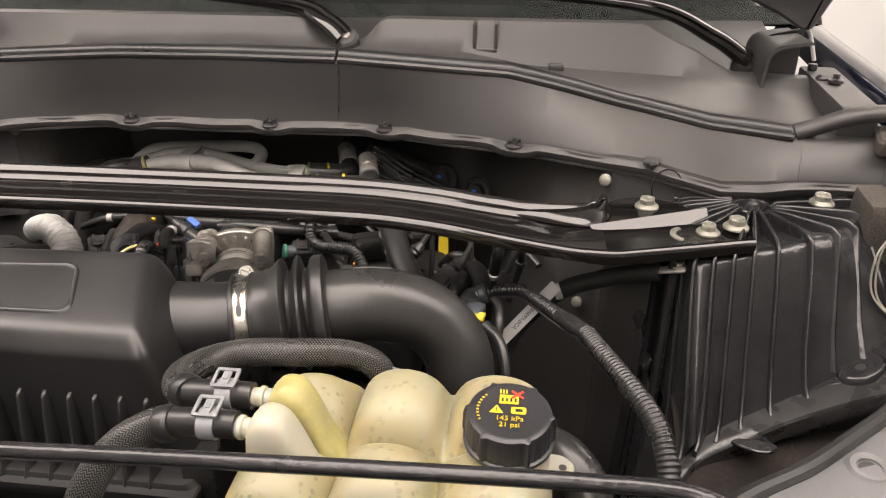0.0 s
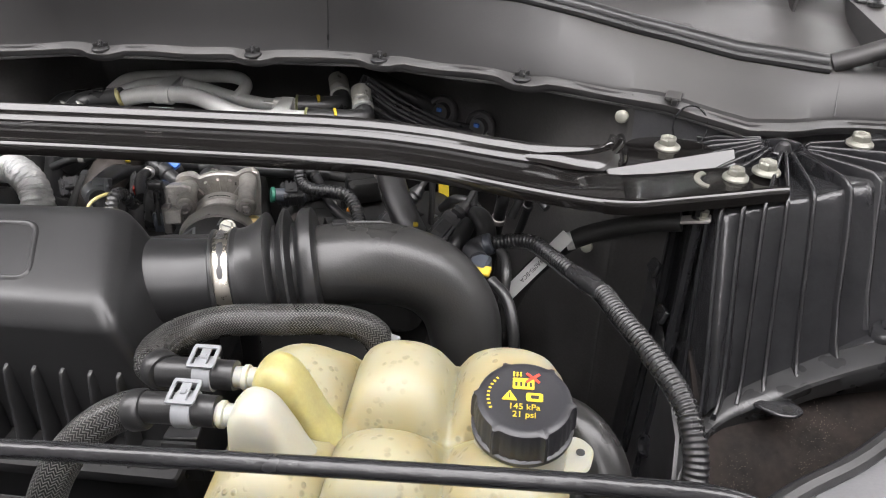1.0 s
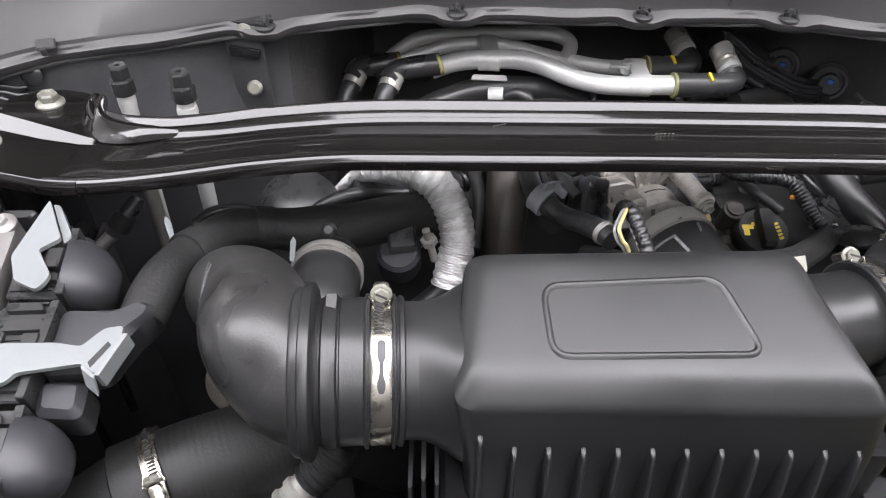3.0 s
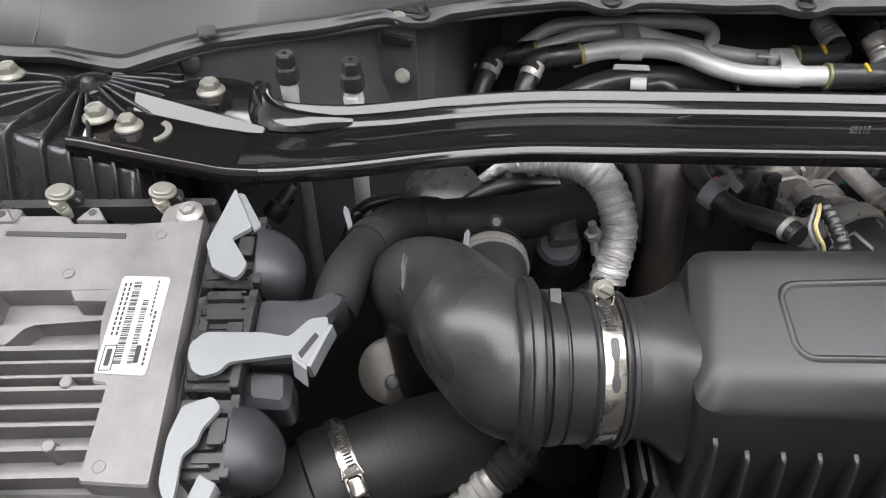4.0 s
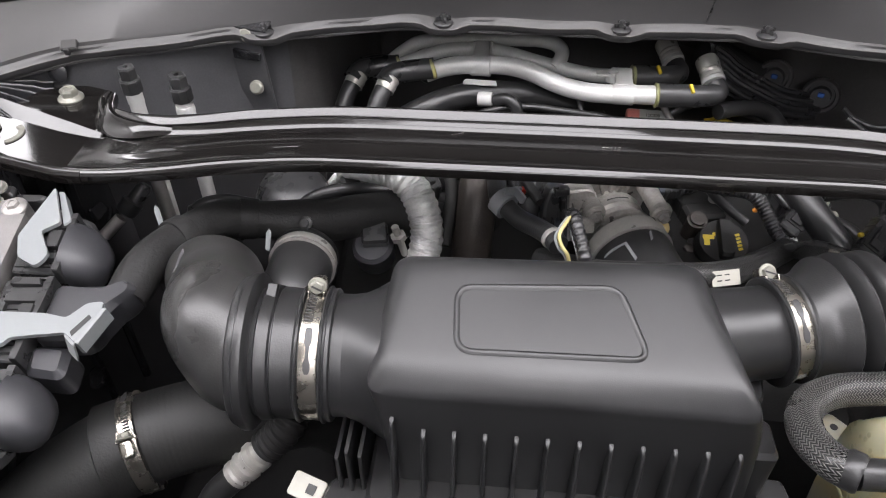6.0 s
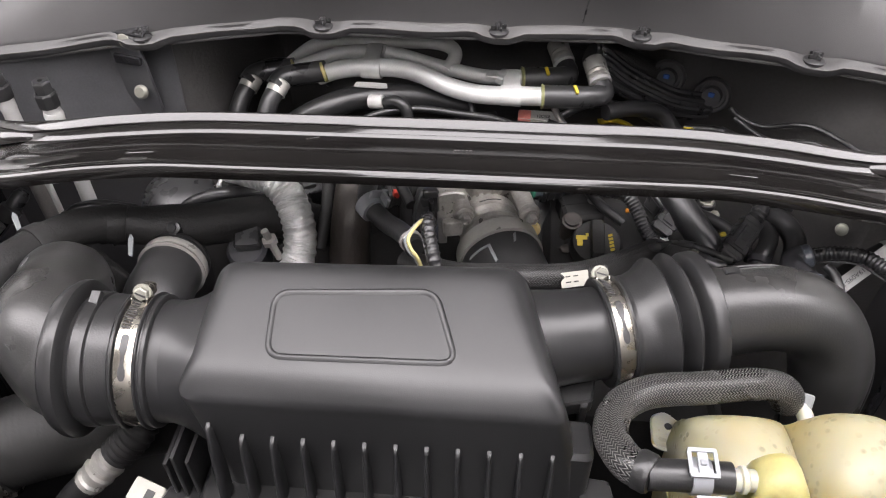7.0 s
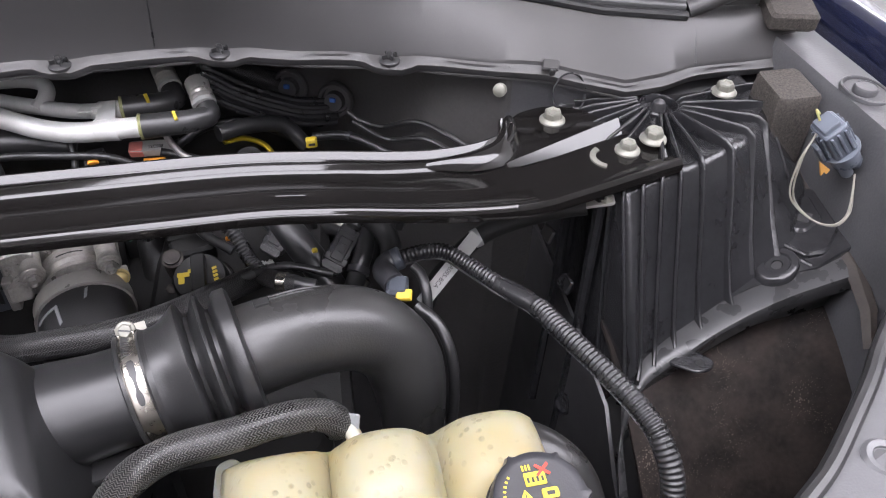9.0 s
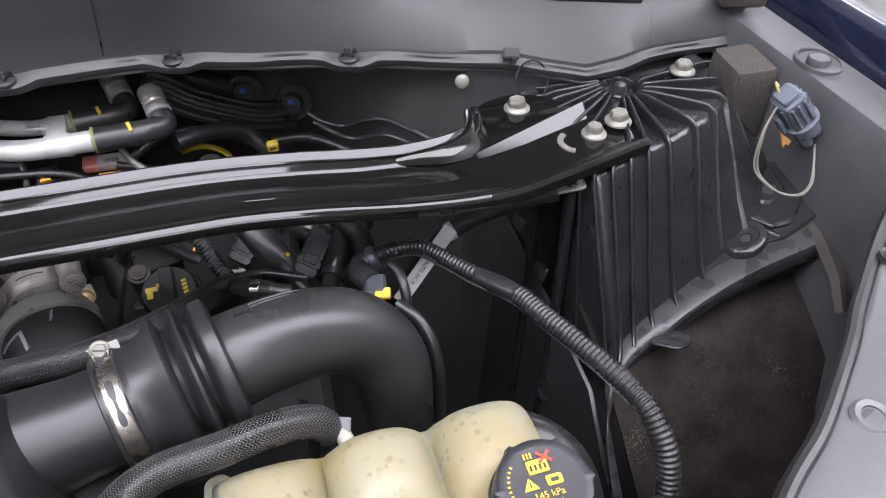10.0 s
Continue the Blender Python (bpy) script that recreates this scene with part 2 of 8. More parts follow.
GREENP = plain("green_plastic", (0.02, 0.13, 0.085))
BRASS = material("yellowed_zinc", (0.6, 0.48, 0.22), 0.35, 0.6, vary=0.2)
THROTTLE = material("bare_cast_throttle", (0.37, 0.355, 0.33), 0.38, 0.6, grain=0.6, scale=420, vary=0.4, patch=70)
LINER = specked(material("dirty_black_liner", (0.017, 0.0132, 0.0115), 0.75, grain=0.6, scale=160, vary=0.9, patch=30, spec=0.18), 420, (0.09, 0.076, 0.062), 0.22)
RUST = material("brown_rusty_steel", (0.034, 0.028, 0.024), 0.5, 0.3, grain=0.3, vary=0.5, patch=30)
HOODIN = material("matt_black_hood_lining", (0.018, 0.0175, 0.0175), 0.65, grain=0.3, scale=300, vary=0.3)
BANDM = material("satin_steel_band", (0.42, 0.41, 0.38), 0.36, 0.45, vary=0.15, patch=60)

lamp_m = bpy.data.materials.new("lamp_diffuser")
lamp_m.use_nodes = True
lamp_m.node_tree.nodes["Principled BSDF"].inputs["Emission Color"].default_value = (1, 0.98, 0.95, 1)
lamp_m.node_tree.nodes["Principled BSDF"].inputs["Emission Strength"].default_value = 10.4
glass_m = bpy.data.materials.new("windscreen_glass")
glass_m.use_nodes = True
g = glass_m.node_tree.nodes["Principled BSDF"]
g.inputs["Base Color"].default_value = (0.75, 0.82, 0.8, 1)
g.inputs["Roughness"].default_value, g.inputs["Transmission Weight"].default_value, g.inputs["IOR"].default_value = 0.02, 1.0, 1.45


# ---- building helpers ----
def thing(name, label, category, group="", kind="", at=(0, 0, 0)):
    ob = new(name)
    ob.empty_display_size = 0.02
    ob.location = at
    return tagged(ob, label, category, group, kind)


def finish(bm, angle=34):
    bmesh.ops.recalc_face_normals(bm, faces=bm.faces)
    lim = radians(angle)
    for f in bm.faces:
        f.smooth = True
    for e in bm.edges:
        e.smooth = len(e.link_faces) == 2 and e.calc_face_angle(0) < lim


def part(name, bm, mat, parent, label="", angle=34):
    """Links a bmesh, given in world places, as one mesh under a thing or a part."""
    root = parent
    while root.parent:
        root = root.parent
    finish(bm, angle)
    bm.transform(Matrix.Translation(-Vector(root.location)))
    me = bpy.data.meshes.new(name)
    bm.to_mesh(me)
    bm.free()
    me.materials.append(mat)
    ob = new(name, me)
    ob.parent = parent
    if label:
        ob["label"] = label
    return ob


def solo(name, bm, mat, label, category, group="", kind="", angle=34):
    """A thing or a piece of the setting that is one mesh."""
    finish(bm, angle)
    me = bpy.data.meshes.new(name)
    bm.to_mesh(me)
    bm.free()
    me.materials.append(mat)
    return tagged(new(name, me), label, category, group, kind)


def catmull(pts, n=8):
    p = [Vector(q) for q in pts]
    p = [2 * p[0] - p[1]] + p + [2 * p[-1] - p[-2]]
    out = []
    for i in range(1, len(p) - 2):
        for k in range(n):
            t = k / n
            a, b, c, d = p[i - 1:i + 3]
            out.append(0.5 * ((2 * b) + (c - a) * t + (2 * a - 5 * b + 4 * c - d) * t * t + (3 * b - a - 3 * c + d) * t ** 3))
    return out + [p[-2]]


def frames(path):
    tang = []
    for i in range(len(path)):
        tang.append((path[min(i + 1, len(path) - 1)] - path[max(i - 1, 0)]).normalized())
    up = Vector((0, 0, 1)) if abs(tang[0].z) < 0.9 else Vector((0, 1, 0))
    nrm = (up - tang[0] * up.dot(tang[0])).normalized()
    out = []
    for i, t in enumerate(tang):
        if i:
            nrm = tang[i - 1].rotation_difference(t) @ nrm
            nrm = (nrm - t * nrm.dot(t)).normalized()
        out.append((t, nrm, t.cross(nrm)))
    return out


def sweep(bm, path, radius, seg=16, caps=True, flat=1.0):
    """A tube along a path; radius is a number or a function of the length walked and its share of the whole."""
    fr, rings, run = frames(path), [], 0.0
    total = sum((path[i + 1] - path[i]).length for i in range(len(path) - 1))
    uvl = bm.loops.layers.uv.verify()
    lengths = []
    for i, p in enumerate(path):
        if i:
            run += (p - path[i - 1]).length
        r = radius(run, run / total) if callable(radius) else radius
        _, n, b = fr[i]
        rings.append([bm.verts.new(p + n * (r * flat * math.cos(2 * math.pi * k / seg)) + b * (r * math.sin(2 * math.pi * k / seg))) for k in range(seg)])
        lengths.append((run, r))
    for i in range(len(rings) - 1):
        for k in range(seg):
            q = (k + 1) % seg
            f = bm.faces.new((rings[i][k], rings[i][q], rings[i + 1][q], rings[i + 1][k]))
            r0 = lengths[0][1]
            us = (k, k + 1, k + 1, k)
            vs = (lengths[i][0], lengths[i][0], lengths[i + 1][0], lengths[i + 1][0])
            for l, u, v in zip(f.loops, us, vs):
                l[uvl].uv = (u / seg * 2 * math.pi * r0, v)
    if caps:
        bm.faces.new(rings[0][::-1])
        bm.faces.new(rings[-1])
    return bm


def tube(path, radius, seg=16, n=8, caps=True, flat=1.0):
    return sweep(bmesh.new(), catmull(path, n), radius, seg, caps, flat)


def axis_m(a, b):
    """A pose whose z runs from a to b, at a."""
    a, b = Vector(a), Vector(b)
    return Matrix.Translation(a) @ (b - a).to_track_quat("Z", "Y").to_matrix().to_4x4()


def spin(profile, m=Matrix(), seg=28, bm=None):
    """A turned body: (radius, height) pairs about z, then posed by m."""
    bm = bm or bmesh.new()
    rings = []
    for r, h in profile:
        if r < 1e-6:
            rings.append([bm.verts.new(m @ Vector((0, 0, h)))])
        else:
            rings.append([bm.verts.new(m @ Vector((r * math.cos(2 * math.pi * k / seg), r * math.sin(2 * math.pi * k / seg), h))) for k in range(seg)])
    for a, b in zip(rings, rings[1:]):
        for k in range(seg):
            q = (k + 1) % seg
            if len(a) == 1 and len(b) > 1:
                bm.faces.new((a[0], b[k], b[q]))
            elif len(b) == 1 and len(a) > 1:
                bm.faces.new((a[k], a[q], b[0]))
            elif len(a) > 1:
                bm.faces.new((a[k], a[q], b[q], b[k]))
    for ring, flip in ((rings[0], True), (rings[-1], False)):
        if len(ring) > 2:
            bm.faces.new(ring[::-1] if flip else ring)
    return bm


def loft(rings, bm=None, caps=True, closed=True):
    bm = bm or bmesh.new()
    vs = [[bm.verts.new(p) for p in ring] for ring in rings]
    n = len(vs[0])
    for a, b in zip(vs, vs[1:]):
        for k in range(n if closed else n - 1):
            q = (k + 1) % n
            bm.faces.new((a[k], a[q], b[q], b[k]))
    if caps and closed:
        bm.faces.new(vs[0][::-1])
        bm.faces.new(vs[-1])
    return bm


def rounded(corners, r, n=5):
    """A polygon with rounded corners, as 2D points."""
    out, m = [], len(corners)
    for i in range(m):
        p, a, b = (Vector(corners[j % m][:2]) for j in (i, i - 1, i + 1))
        da, db = (a - p).normalized(), (b - p).normalized()
        s, e = p + da * r, p + db * r
        for k in range(n + 1):
            t = k / n
            out.append((1 - t) ** 2 * s + 2 * t * (1 - t) * p + t * t * e)
    return out


def slab(corners, z0, z1, r=0.004, bevel=0.0015, m=Matrix(), n=4, bm=None):
    """A plate of rounded outline between two heights, with eased edges, posed by m."""
    c = sum((Vector(q[:2]) for q in corners), Vector((0, 0))) / len(corners)
    base = rounded(corners, r, n)

    def ring(inset, z):
        pts = []
        for p in base:
            d = p - c
            pts.append(m @ Vector((*(c + d * max(0.05, 1 - inset / max(d.length, 1e-5))), z)))
        return pts
    b = min(bevel, (z1 - z0) / 2.01)
    return loft([ring(b, z0), ring(0, z0 + b), ring(0, z1 - b), ring(b, z1)], bm)


def block(size, m=Matrix(), r=0.003, bevel=0.0015, bm=None):
    x, y, z = (s / 2 for s in size)
    return slab([(-x, -y), (x, -y), (x, y), (-x, y)], -z, z, min(r, x * 0.9, y * 0.9), bevel, m, bm=bm)


def lettering(text, size, m, mat, parent, depth=0.0002):
    """Words as a mesh lying in m's xy plane."""
    cu = bpy.data.curves.new("lettering", "FONT")
    cu.body, cu.size, cu.extrude, cu.align_x, cu.align_y = text, size, depth, "CENTER", "CENTER"
    tmp = bpy.data.objects.new("lettering", cu)
    scene.collection.objects.link(tmp)
    bpy.context.view_layer.update()
    me = bpy.data.meshes.new_from_object(tmp.evaluated_get(bpy.context.evaluated_depsgraph_get()))
    bpy.data.objects.remove(tmp)
    bm = bmesh.new()
    bm.from_mesh(me)
    bm.transform(m)
    bpy.data.meshes.remove(me)
    return part("lettering", bm, mat, parent)


def bolt(at, label, r=0.0095, flange=0.0138, h=0.0125, up=(0, 0, 1), mat=None, group="brace bolts"):
    """Flanged hex bolt standing at a place."""
    t = thing("flange_bolt", label, "bolt", group, at=at)
    m = axis_m(at, Vector(at) + Vector(up))
    part("flange", spin([(flange, 0), (flange, 0.002), (flange * 0.9, 0.0035), (r * 1.1, 0.005)], m, 28), mat or ZINC, t)
    part("hex_head", spin([(r, 0.004), (r, h - 0.002), (r * 0.86, h), (r * 0.55, h), (r * 0.45, h - 0.0012), (0, h - 0.0012)], m @ pose(0, 0, 0, 0, 0, 17), 6), mat or ZINC, t, angle=20)
    return t


def band(center, axis, r, width, name, label, screw=True, mat=None, turn=0.0, group="hose clamps", slots=True, facing=False):
    """A worm-drive hose clamp round an axis, its screw at the top turned by some degrees."""
    c, a = Vector(center), Vector(axis).normalized()
    t = thing(name, label, "hose clamp", group, at=center)
    q = axis_m(c, c + a)
    upv = q.to_3x3().inverted() @ Vector((0, 0, 1))
    q = q @ pose(0, 0, 0, 0, 0, math.degrees(math.atan2(upv.y, upv.x)) + turn)
    w = width / 2
    part("strap", spin([(r, -w), (r + 0.0012, -w), (r + 0.0016, -w * 0.8), (r + 0.0013, 0), (r + 0.0016, w * 0.8), (r + 0.0012, w), (r, w)], q, 56), mat or STEEL, t)
    if facing:                                # hex head on the slotted side, its housing behind
        top = q @ pose(r + 0.0065, 0, 0)
        part("screw_housing", block((0.009, 0.016, width * 0.8), top @ pose(-0.001, 0.010, 0), 0.003, 0.002), mat or STEEL, t)
        for w in (-1, 1):
            part("housing_wing", block((0.005, 0.010, 0.0016), top @ pose(-0.004, -0.002, w * width * 0.5, w * 16, 0, 0), 0.001, 0.0005), mat or STEEL, t)
        h = top @ pose(0, 0.002, 0, 90, 0, 0)
        part("screw_head", spin([(0.0066, 0), (0.0074, 0.0012), (0.0068, 0.0022), (0.0052, 0.0026), (0, 0.0026)], h, 20), ZINC, t, "pale flanged screw head")
        part("screw_hex", spin([(0.0055, 0.0022), (0.0056, 0.0052), (0.0046, 0.0062), (0, 0.0062)], h, 6), ZINC, t)
        part("screw_slot", block((0.0082, 0.0013, 0.0012), h @ pose(0, 0, 0.0062, 0, 0, 65), 0.0002, 0.0001), DARK, t)
    elif screw:
        top = q @ pose(r + 0.0055, 0, 0)
        part("screw_housing", block((0.010, 0.022, width * 0.95), top, 0.003, 0.002), mat or STEEL, t)
        part("screw_head", spin([(0.0065, 0), (0.0075, 0.002), (0.0072, 0.006), (0.004, 0.008), (0, 0.008)], top @ pose(0, 0.011, 0, -90, 0, 0) @ pose(0, 0, 0), 18), ZINC, t, "pale hex screw head")
    if slots:
        for k in range(10):
            turned = q @ pose(0, 0, 0, 0, 0, -math.degrees(0.0028 * (k + (2 if facing else 5)) / r))
            part("thread_slot", block((0.0012, 0.0013, width * (0.68 if facing else 0.55)), turned @ pose(r + 0.0014, 0, 0, 0, 20, 0), 0.0003, 0.0002), DARK, t, "dark slot cut in the strap")
        # key-shaped slot further along the strap
        first, rows = (13 if facing else 24), []
        for f, wd in ((0, .10), (.35, .17), (1, .20), (3.6, .20), (4.4, .15), (5, .09), (7.5, .09), (8.2, .13), (9, .19), (10.4, .19), (11.2, .14), (11.6, .08)):
            a = -0.0028 * (first + f) / r
            rows.append([q @ Vector((h * math.cos(a), h * math.sin(a), w)) for h, w in ((r + .0010, -wd * width), (r + .0021, -wd * width), (r + .0021, wd * width), (r + .0010, wd * width))])
        part("tongue_slot", loft(rows), DARK, t, "dark key-shaped slot")
    return t


# ---- the garage ----
def garage():
    def wall(name, x0, x1, y0, y1, z0, z1, label, mat=None):
        bm = bmesh.new()
        block((x1 - x0, y1 - y0, z1 - z0), pose((x0 + x1) / 2, (y0 + y1) / 2, (z0 + z1) / 2), 0.01, 0.004, bm)
        solo(name, bm, mat or WALLW, label, "wall", kind="structure")
    wall("floor", -4.5, 4.5, -4, 7, -0.12, 0, "sealed grey concrete garage floor", CONCRETE)
    wall("ceiling", -4.5, 4.5, -4, 7, 3.5, 3.62, "white painted garage ceiling")
    wall("wall_north", -4.5, 4.5, 6.88, 7, 0, 3.5, "plain white garage wall")
    # Unseen wall; its grey sets how much light bounces in from the front.
    wall("wall_south", -4.5, 4.5, -4, -3.88, 0, 3.5, "unseen garage wall, grey chosen for its bounce light", WALLG)
    wall("wall_east", 4.38, 4.5, -3.88, 6.88, 0, 3.5, "plain white garage wall")
    wall("wall_west", -4.5, -4.38, -3.88, 6.88, 0, 3.5, "plain white garage wall")
    for x, y, w in LAMPS:
        t = thing("ceiling_light", "broad white diffuser panel lamp, out of view on the garage ceiling", "ceiling light", "garage lamps", at=(x, y, 3.46))
        part("housing", block((w + .04, 1.22, 0.05), pose(x, y, 3.475), 0.02, 0.005), WALLW, t)
        part("diffuser", block((w, 1.16, 0.02), pose(x, y, 3.44), 0.02, 0.005), lamp_m, t, "glowing white diffuser")


# The first two panels are added to brighten cowl and heater pipes.
LAMPS = [(0, -.99, 1.1), (0, -2.75, 1.5)] + [(x, y, 2.82) for y in (.25, 4.2) for x in (-2.83, 0, 2.83)]
garage()


# ---- the truck's body round the bay ----
def lerp(a, table):
    xs, ys = zip(*table)
    return float(np.interp(abs(a), xs, ys))


def ease(a, table, w=.035):
    """The table's value with its corners rounded over a stretch of w either side."""
    return sum(lerp(abs(a) + w * k / 6, table) * (7 - abs(k)) for k in range(-6, 7)) / 49


EDGE_Y = [(0, 0.944), (0.2, 0.95), (0.3, 0.922), (0.39, 0.903), (0.47, 0.882), (0.55, 0.8647), (0.6, 0.8493), (0.636, 0.8369), (0.68, 0.848), (0.72, 0.864), (0.8, 0.868), (0.95, 0.87)]
EDGE_Z = [(0, 1.297), (0.39, 1.294), (0.47, 1.289), (0.55, 1.2843), (0.636, 1.2693), (0.72, 1.266), (0.95, 1.266)]
TOP_Y = [(0, .946), (.4, .94), (.55, .935), (.735, .905), (.95, .9)]
TOP_Z = [(0, 1.388), (.157, 1.387), (.376, 1.375), (.45, 1.36), (.52, 1.343), (.63, 1.322), (.735, 1.314), (.95, 1.316)]
PINS = [-.348, -.148, .053, .213, .388]


def cowl():
    rear = [(0, 1.376), (.3, 1.37), (.4, 1.352), (.64, 1.340), (.74, 1.326), (.78, 1.318), (.95, 1.312)]
    crest = [(0, 1.413), (.10, 1.413), (.56, 1.412), (.64, 1.375), (.70, 1.342), (.95, 1.335)]
    bm = bmesh.new()
    rings = []
    for i in range(191):
        x = -.86 + i * 1.72 / 190
        tab = max(math.exp(-((x - p) / .022) ** 4) for p in PINS)
        ye, ze = lerp(x, EDGE_Y) - .010 * tab + .0012 * math.sin(x * 43), lerp(x, EDGE_Z) - .0025 * tab + .0006 * math.sin(x * 61)
        yt, zt = lerp(x, TOP_Y), lerp(x, TOP_Z)
        yb = lerp(x, EDGE_Y) + .0085
        zc = lerp(x, crest) - .036 * math.exp(-((x - .125) / .045) ** 4) - .036 * math.exp(-((x + .5) / .045) ** 4)
        zs = lerp(x, rear)
        rings.append([Vector(p) for p in ((x, ye + .004, ze - .009), (x, ye + .0005, ze - .005), (x, ye, ze - .001), (x, ye + .003, ze + .001), (x, yb - .004, ze + .0035), (x, yb - .001, ze + .005), (x, yb, ze + .009), (x, (yb + yt) / 2, (ze + zt) / 2),
                      (x, yt, zt - .004), (x, yt + .012, zt), (x, yt + .03, zt - .004), (x, yt + .05, min(zs, zt - .004)), (x, 1.06, zs), (x, 1.085, zs + .004),
                      (x, 1.1, (zs + zc) / 2), (x, 1.115, zc), (x, 1.135, zc + .001), (x, 1.19, zc - .02))])
    loft(rings, bm, closed=False)
    ob = solo("cowl_panel", bm, COWL, "grey plastic cowl panel below the windscreen", "cowl panel", kind="structure", angle=40)
    sol = ob.modifiers.new("thickness", "SOLIDIFY")
    sol.thickness, sol.offset = 0.003, 0
    # raised lower sill of the windscreen behind the wiper wells
    rings = []
    for i in range(33):
        x = -.80 + i * 1.60 / 32
        bow = .06 * (x / .9) ** 2
        rings.append([Vector((x, y + bow * f, z)) for y, z, f in ((1.12, 1.325, 0), (1.15, 1.334, .3), (1.20, 1.349, .6), (1.27, 1.366, .9), (1.325, 1.380, 1), (1.332, 1.378, 1), (1.334, 1.36, 1))])
    ob = solo("windscreen_sill", loft(rings, closed=False), COWL, "grey plastic sill panel below the windscreen glass", "cowl panel", kind="structure", angle=40)
    ob.modifiers.new("thickness", "SOLIDIFY").thickness = .003
    # open-fronted pockets at the sill's ends
    for s in (1, -1):
        outer = catmull([(.731, 0, 1.325), (.733, 0, 1.36), (.735, 0, 1.378), (.745, 0, 1.390), (.762, 0, 1.394), (.79, 0, 1.398)], 5)
        inner = [p + Vector((.004, 0, -.004)) for p in outer]
        rs = [[Vector((s * p.x, y, p.z)) for p in outer + inner[::-1]] for y in (1.085, 1.09, 1.14, 1.20)]
        solo("sill_pocket", loft(rs), COWL, "curved grey pocket wall at the end of the windscreen sill", "cowl panel", kind="structure", angle=50)
        solo("pocket_back", slab([(s * .735, 1.315), (s * .80, 1.315), (s * .80, 1.405), (s * .755, 1.395), (s * .737, 1.38)], -.003, .003, .004, .001, pose(0, 1.16, 0, 90, 0, 0)), COWL, "grey back wall of the sill pocket", "cowl panel", kind="structure")
    # rubber seal on the front ridge, in three lengths
    for a, b, lab in ((-.86, .150, "black rubber hood seal on the cowl ridge"), (.154, .728, "black rubber hood seal on the cowl ridge"), (.732, .86, "grey rubber seal end piece on the cowl ridge")):
        pts = [Vector((x, lerp(x, TOP_Y) + .016, lerp(x, TOP_Z) + .005)) for x in np.linspace(a, b, 60)] if b < .8 else catmull([(.733, .921, 1.319), (.757, .917, 1.329), (.785, .911, 1.342), (.816, .908, 1.349), (.86, .908, 1.349)], 10)
        t = thing("hood_seal", lab, "rubber seal", "hood seals", at=pts[0])
        part("bulb", sweep(bmesh.new(), pts, 0.0115 if b < .8 else 0.013, 14, flat=0.8), RUBBER if b < .8 else COWL, t)
        if b < .8:
            part("lip", sweep(bmesh.new(), [p + Vector((0, -.0135, -.004)) for p in pts], 0.0055, 10), RUBBER, t)
    for x in (.151, .735, -.735):
        yt, zt, ye, ze = lerp(x, TOP_Y), lerp(x, TOP_Z), lerp(x, EDGE_Y), lerp(x, EDGE_Z)
        yb = ye + .0085
        line = [Vector((x - .004, yb - .0016, ze + .010)), Vector((x, (yb + yt) / 2 - .0012, (ze + zt) / 2)), Vector((x + .004, yt - .0005, zt - .004))]
        solo("cowl_seam", sweep(bmesh.new(), line, .0011, 6), CONN, "fine dark joint line across the grey cowl face", "seam", "cowl seams", kind="structure")
    solo("torn_notch", slab([(-.006, .0), (.006, .0), (.001, -.014)], -.001, .001, .001, .0003, pose(.263, .946, 1.297, 40, 0, 0)), material("tan_plastic_tear", (.25, .2, .12), .6), "small torn tan notch in the cowl flange", "notch")
    for p in PINS:
        c = Vector((p, lerp(p, EDGE_Y) - .0005, lerp(p, EDGE_Z) + .0025))
        t = thing("push_pin", "black plastic push pin in the cowl flange", "push pin", "cowl push pins", at=c)
        part("disc", spin([(.0115, -.003), (.0115, -.001), (.009, .001), (.006, .0015)], pose(*c), 20), CONN, t)
        part("stem", spin([(.004, 0), (.0035, .007), (.0025, .009), (0, .009)], pose(*c), 12), CONN, t)
        bm = bmesh.new()
        for k in range(4):
            block((.006, .002, .004), pose(*c) @ pose(0, 0, .004, 0, 0, 90 * k + 20) @ pose(.006, 0, 0), .0005, .0004, bm)
        part("barbs", bm, CONN, t)
    # small moulded notches in the cowl's rear crest
    for x in (-.45, .337):
        bm = bmesh.new()
        for x0, x1, z0, z1 in ((-.018, -.013, 1.378, 1.4135), (.013, .018, 1.378, 1.4135), (-.018, .018, 1.373, 1.378)):
            slab([(x + x0, 1.088), (x + x1, 1.088), (x + x1, 1.112), (x + x0, 1.112)], z0, z1, .002, .0015, bm=bm)
        solo("cowl_recess", bm, COWL, "moulded grey pocket in the cowl's rear edge", "cowl panel", kind="structure")
    # raised caution marks on the cowl shelf
    for k, x in enumerate((.395, .45, .515, .57)):
        y, z = 1.035 - .022 * k, 1.353 - .004 * k
        m = pose(x, y, z - .0005, 4, 0, 0)
        bm = bmesh.new()
        if k == 1:
            slab([(-.017, -.011), (.017, -.011), (0, .015)], 0, .0024, .002, .0006, m, bm=bm)
        elif k == 2:
            for a in (-.011, .011):
                slab([(a - .009, -.011), (a + .009, -.011), (a + .009, .011), (a - .009, .011)], 0, .0024, .001, .0006, m, bm=bm)
        else:
            slab([(-.014, -.009), (.014, -.009), (.014, .009), (-.014, .009)], 0, .0024, .006, .0006, m, bm=bm)
        solo("moulded_mark", bm, COWL, "faint raised caution symbol moulded in grey cowl plastic", "moulded mark", "cowl marks", kind="structure")
    bm = slab([(.43, 1.07), (.452, 1.07), (.452, 1.082), (.43, 1.082)], 1.352, 1.362, .002, .002)
    solo("cowl_clip", bm, COWL, "small grey clip on the cowl shelf", "clip", kind="structure")


cowl()


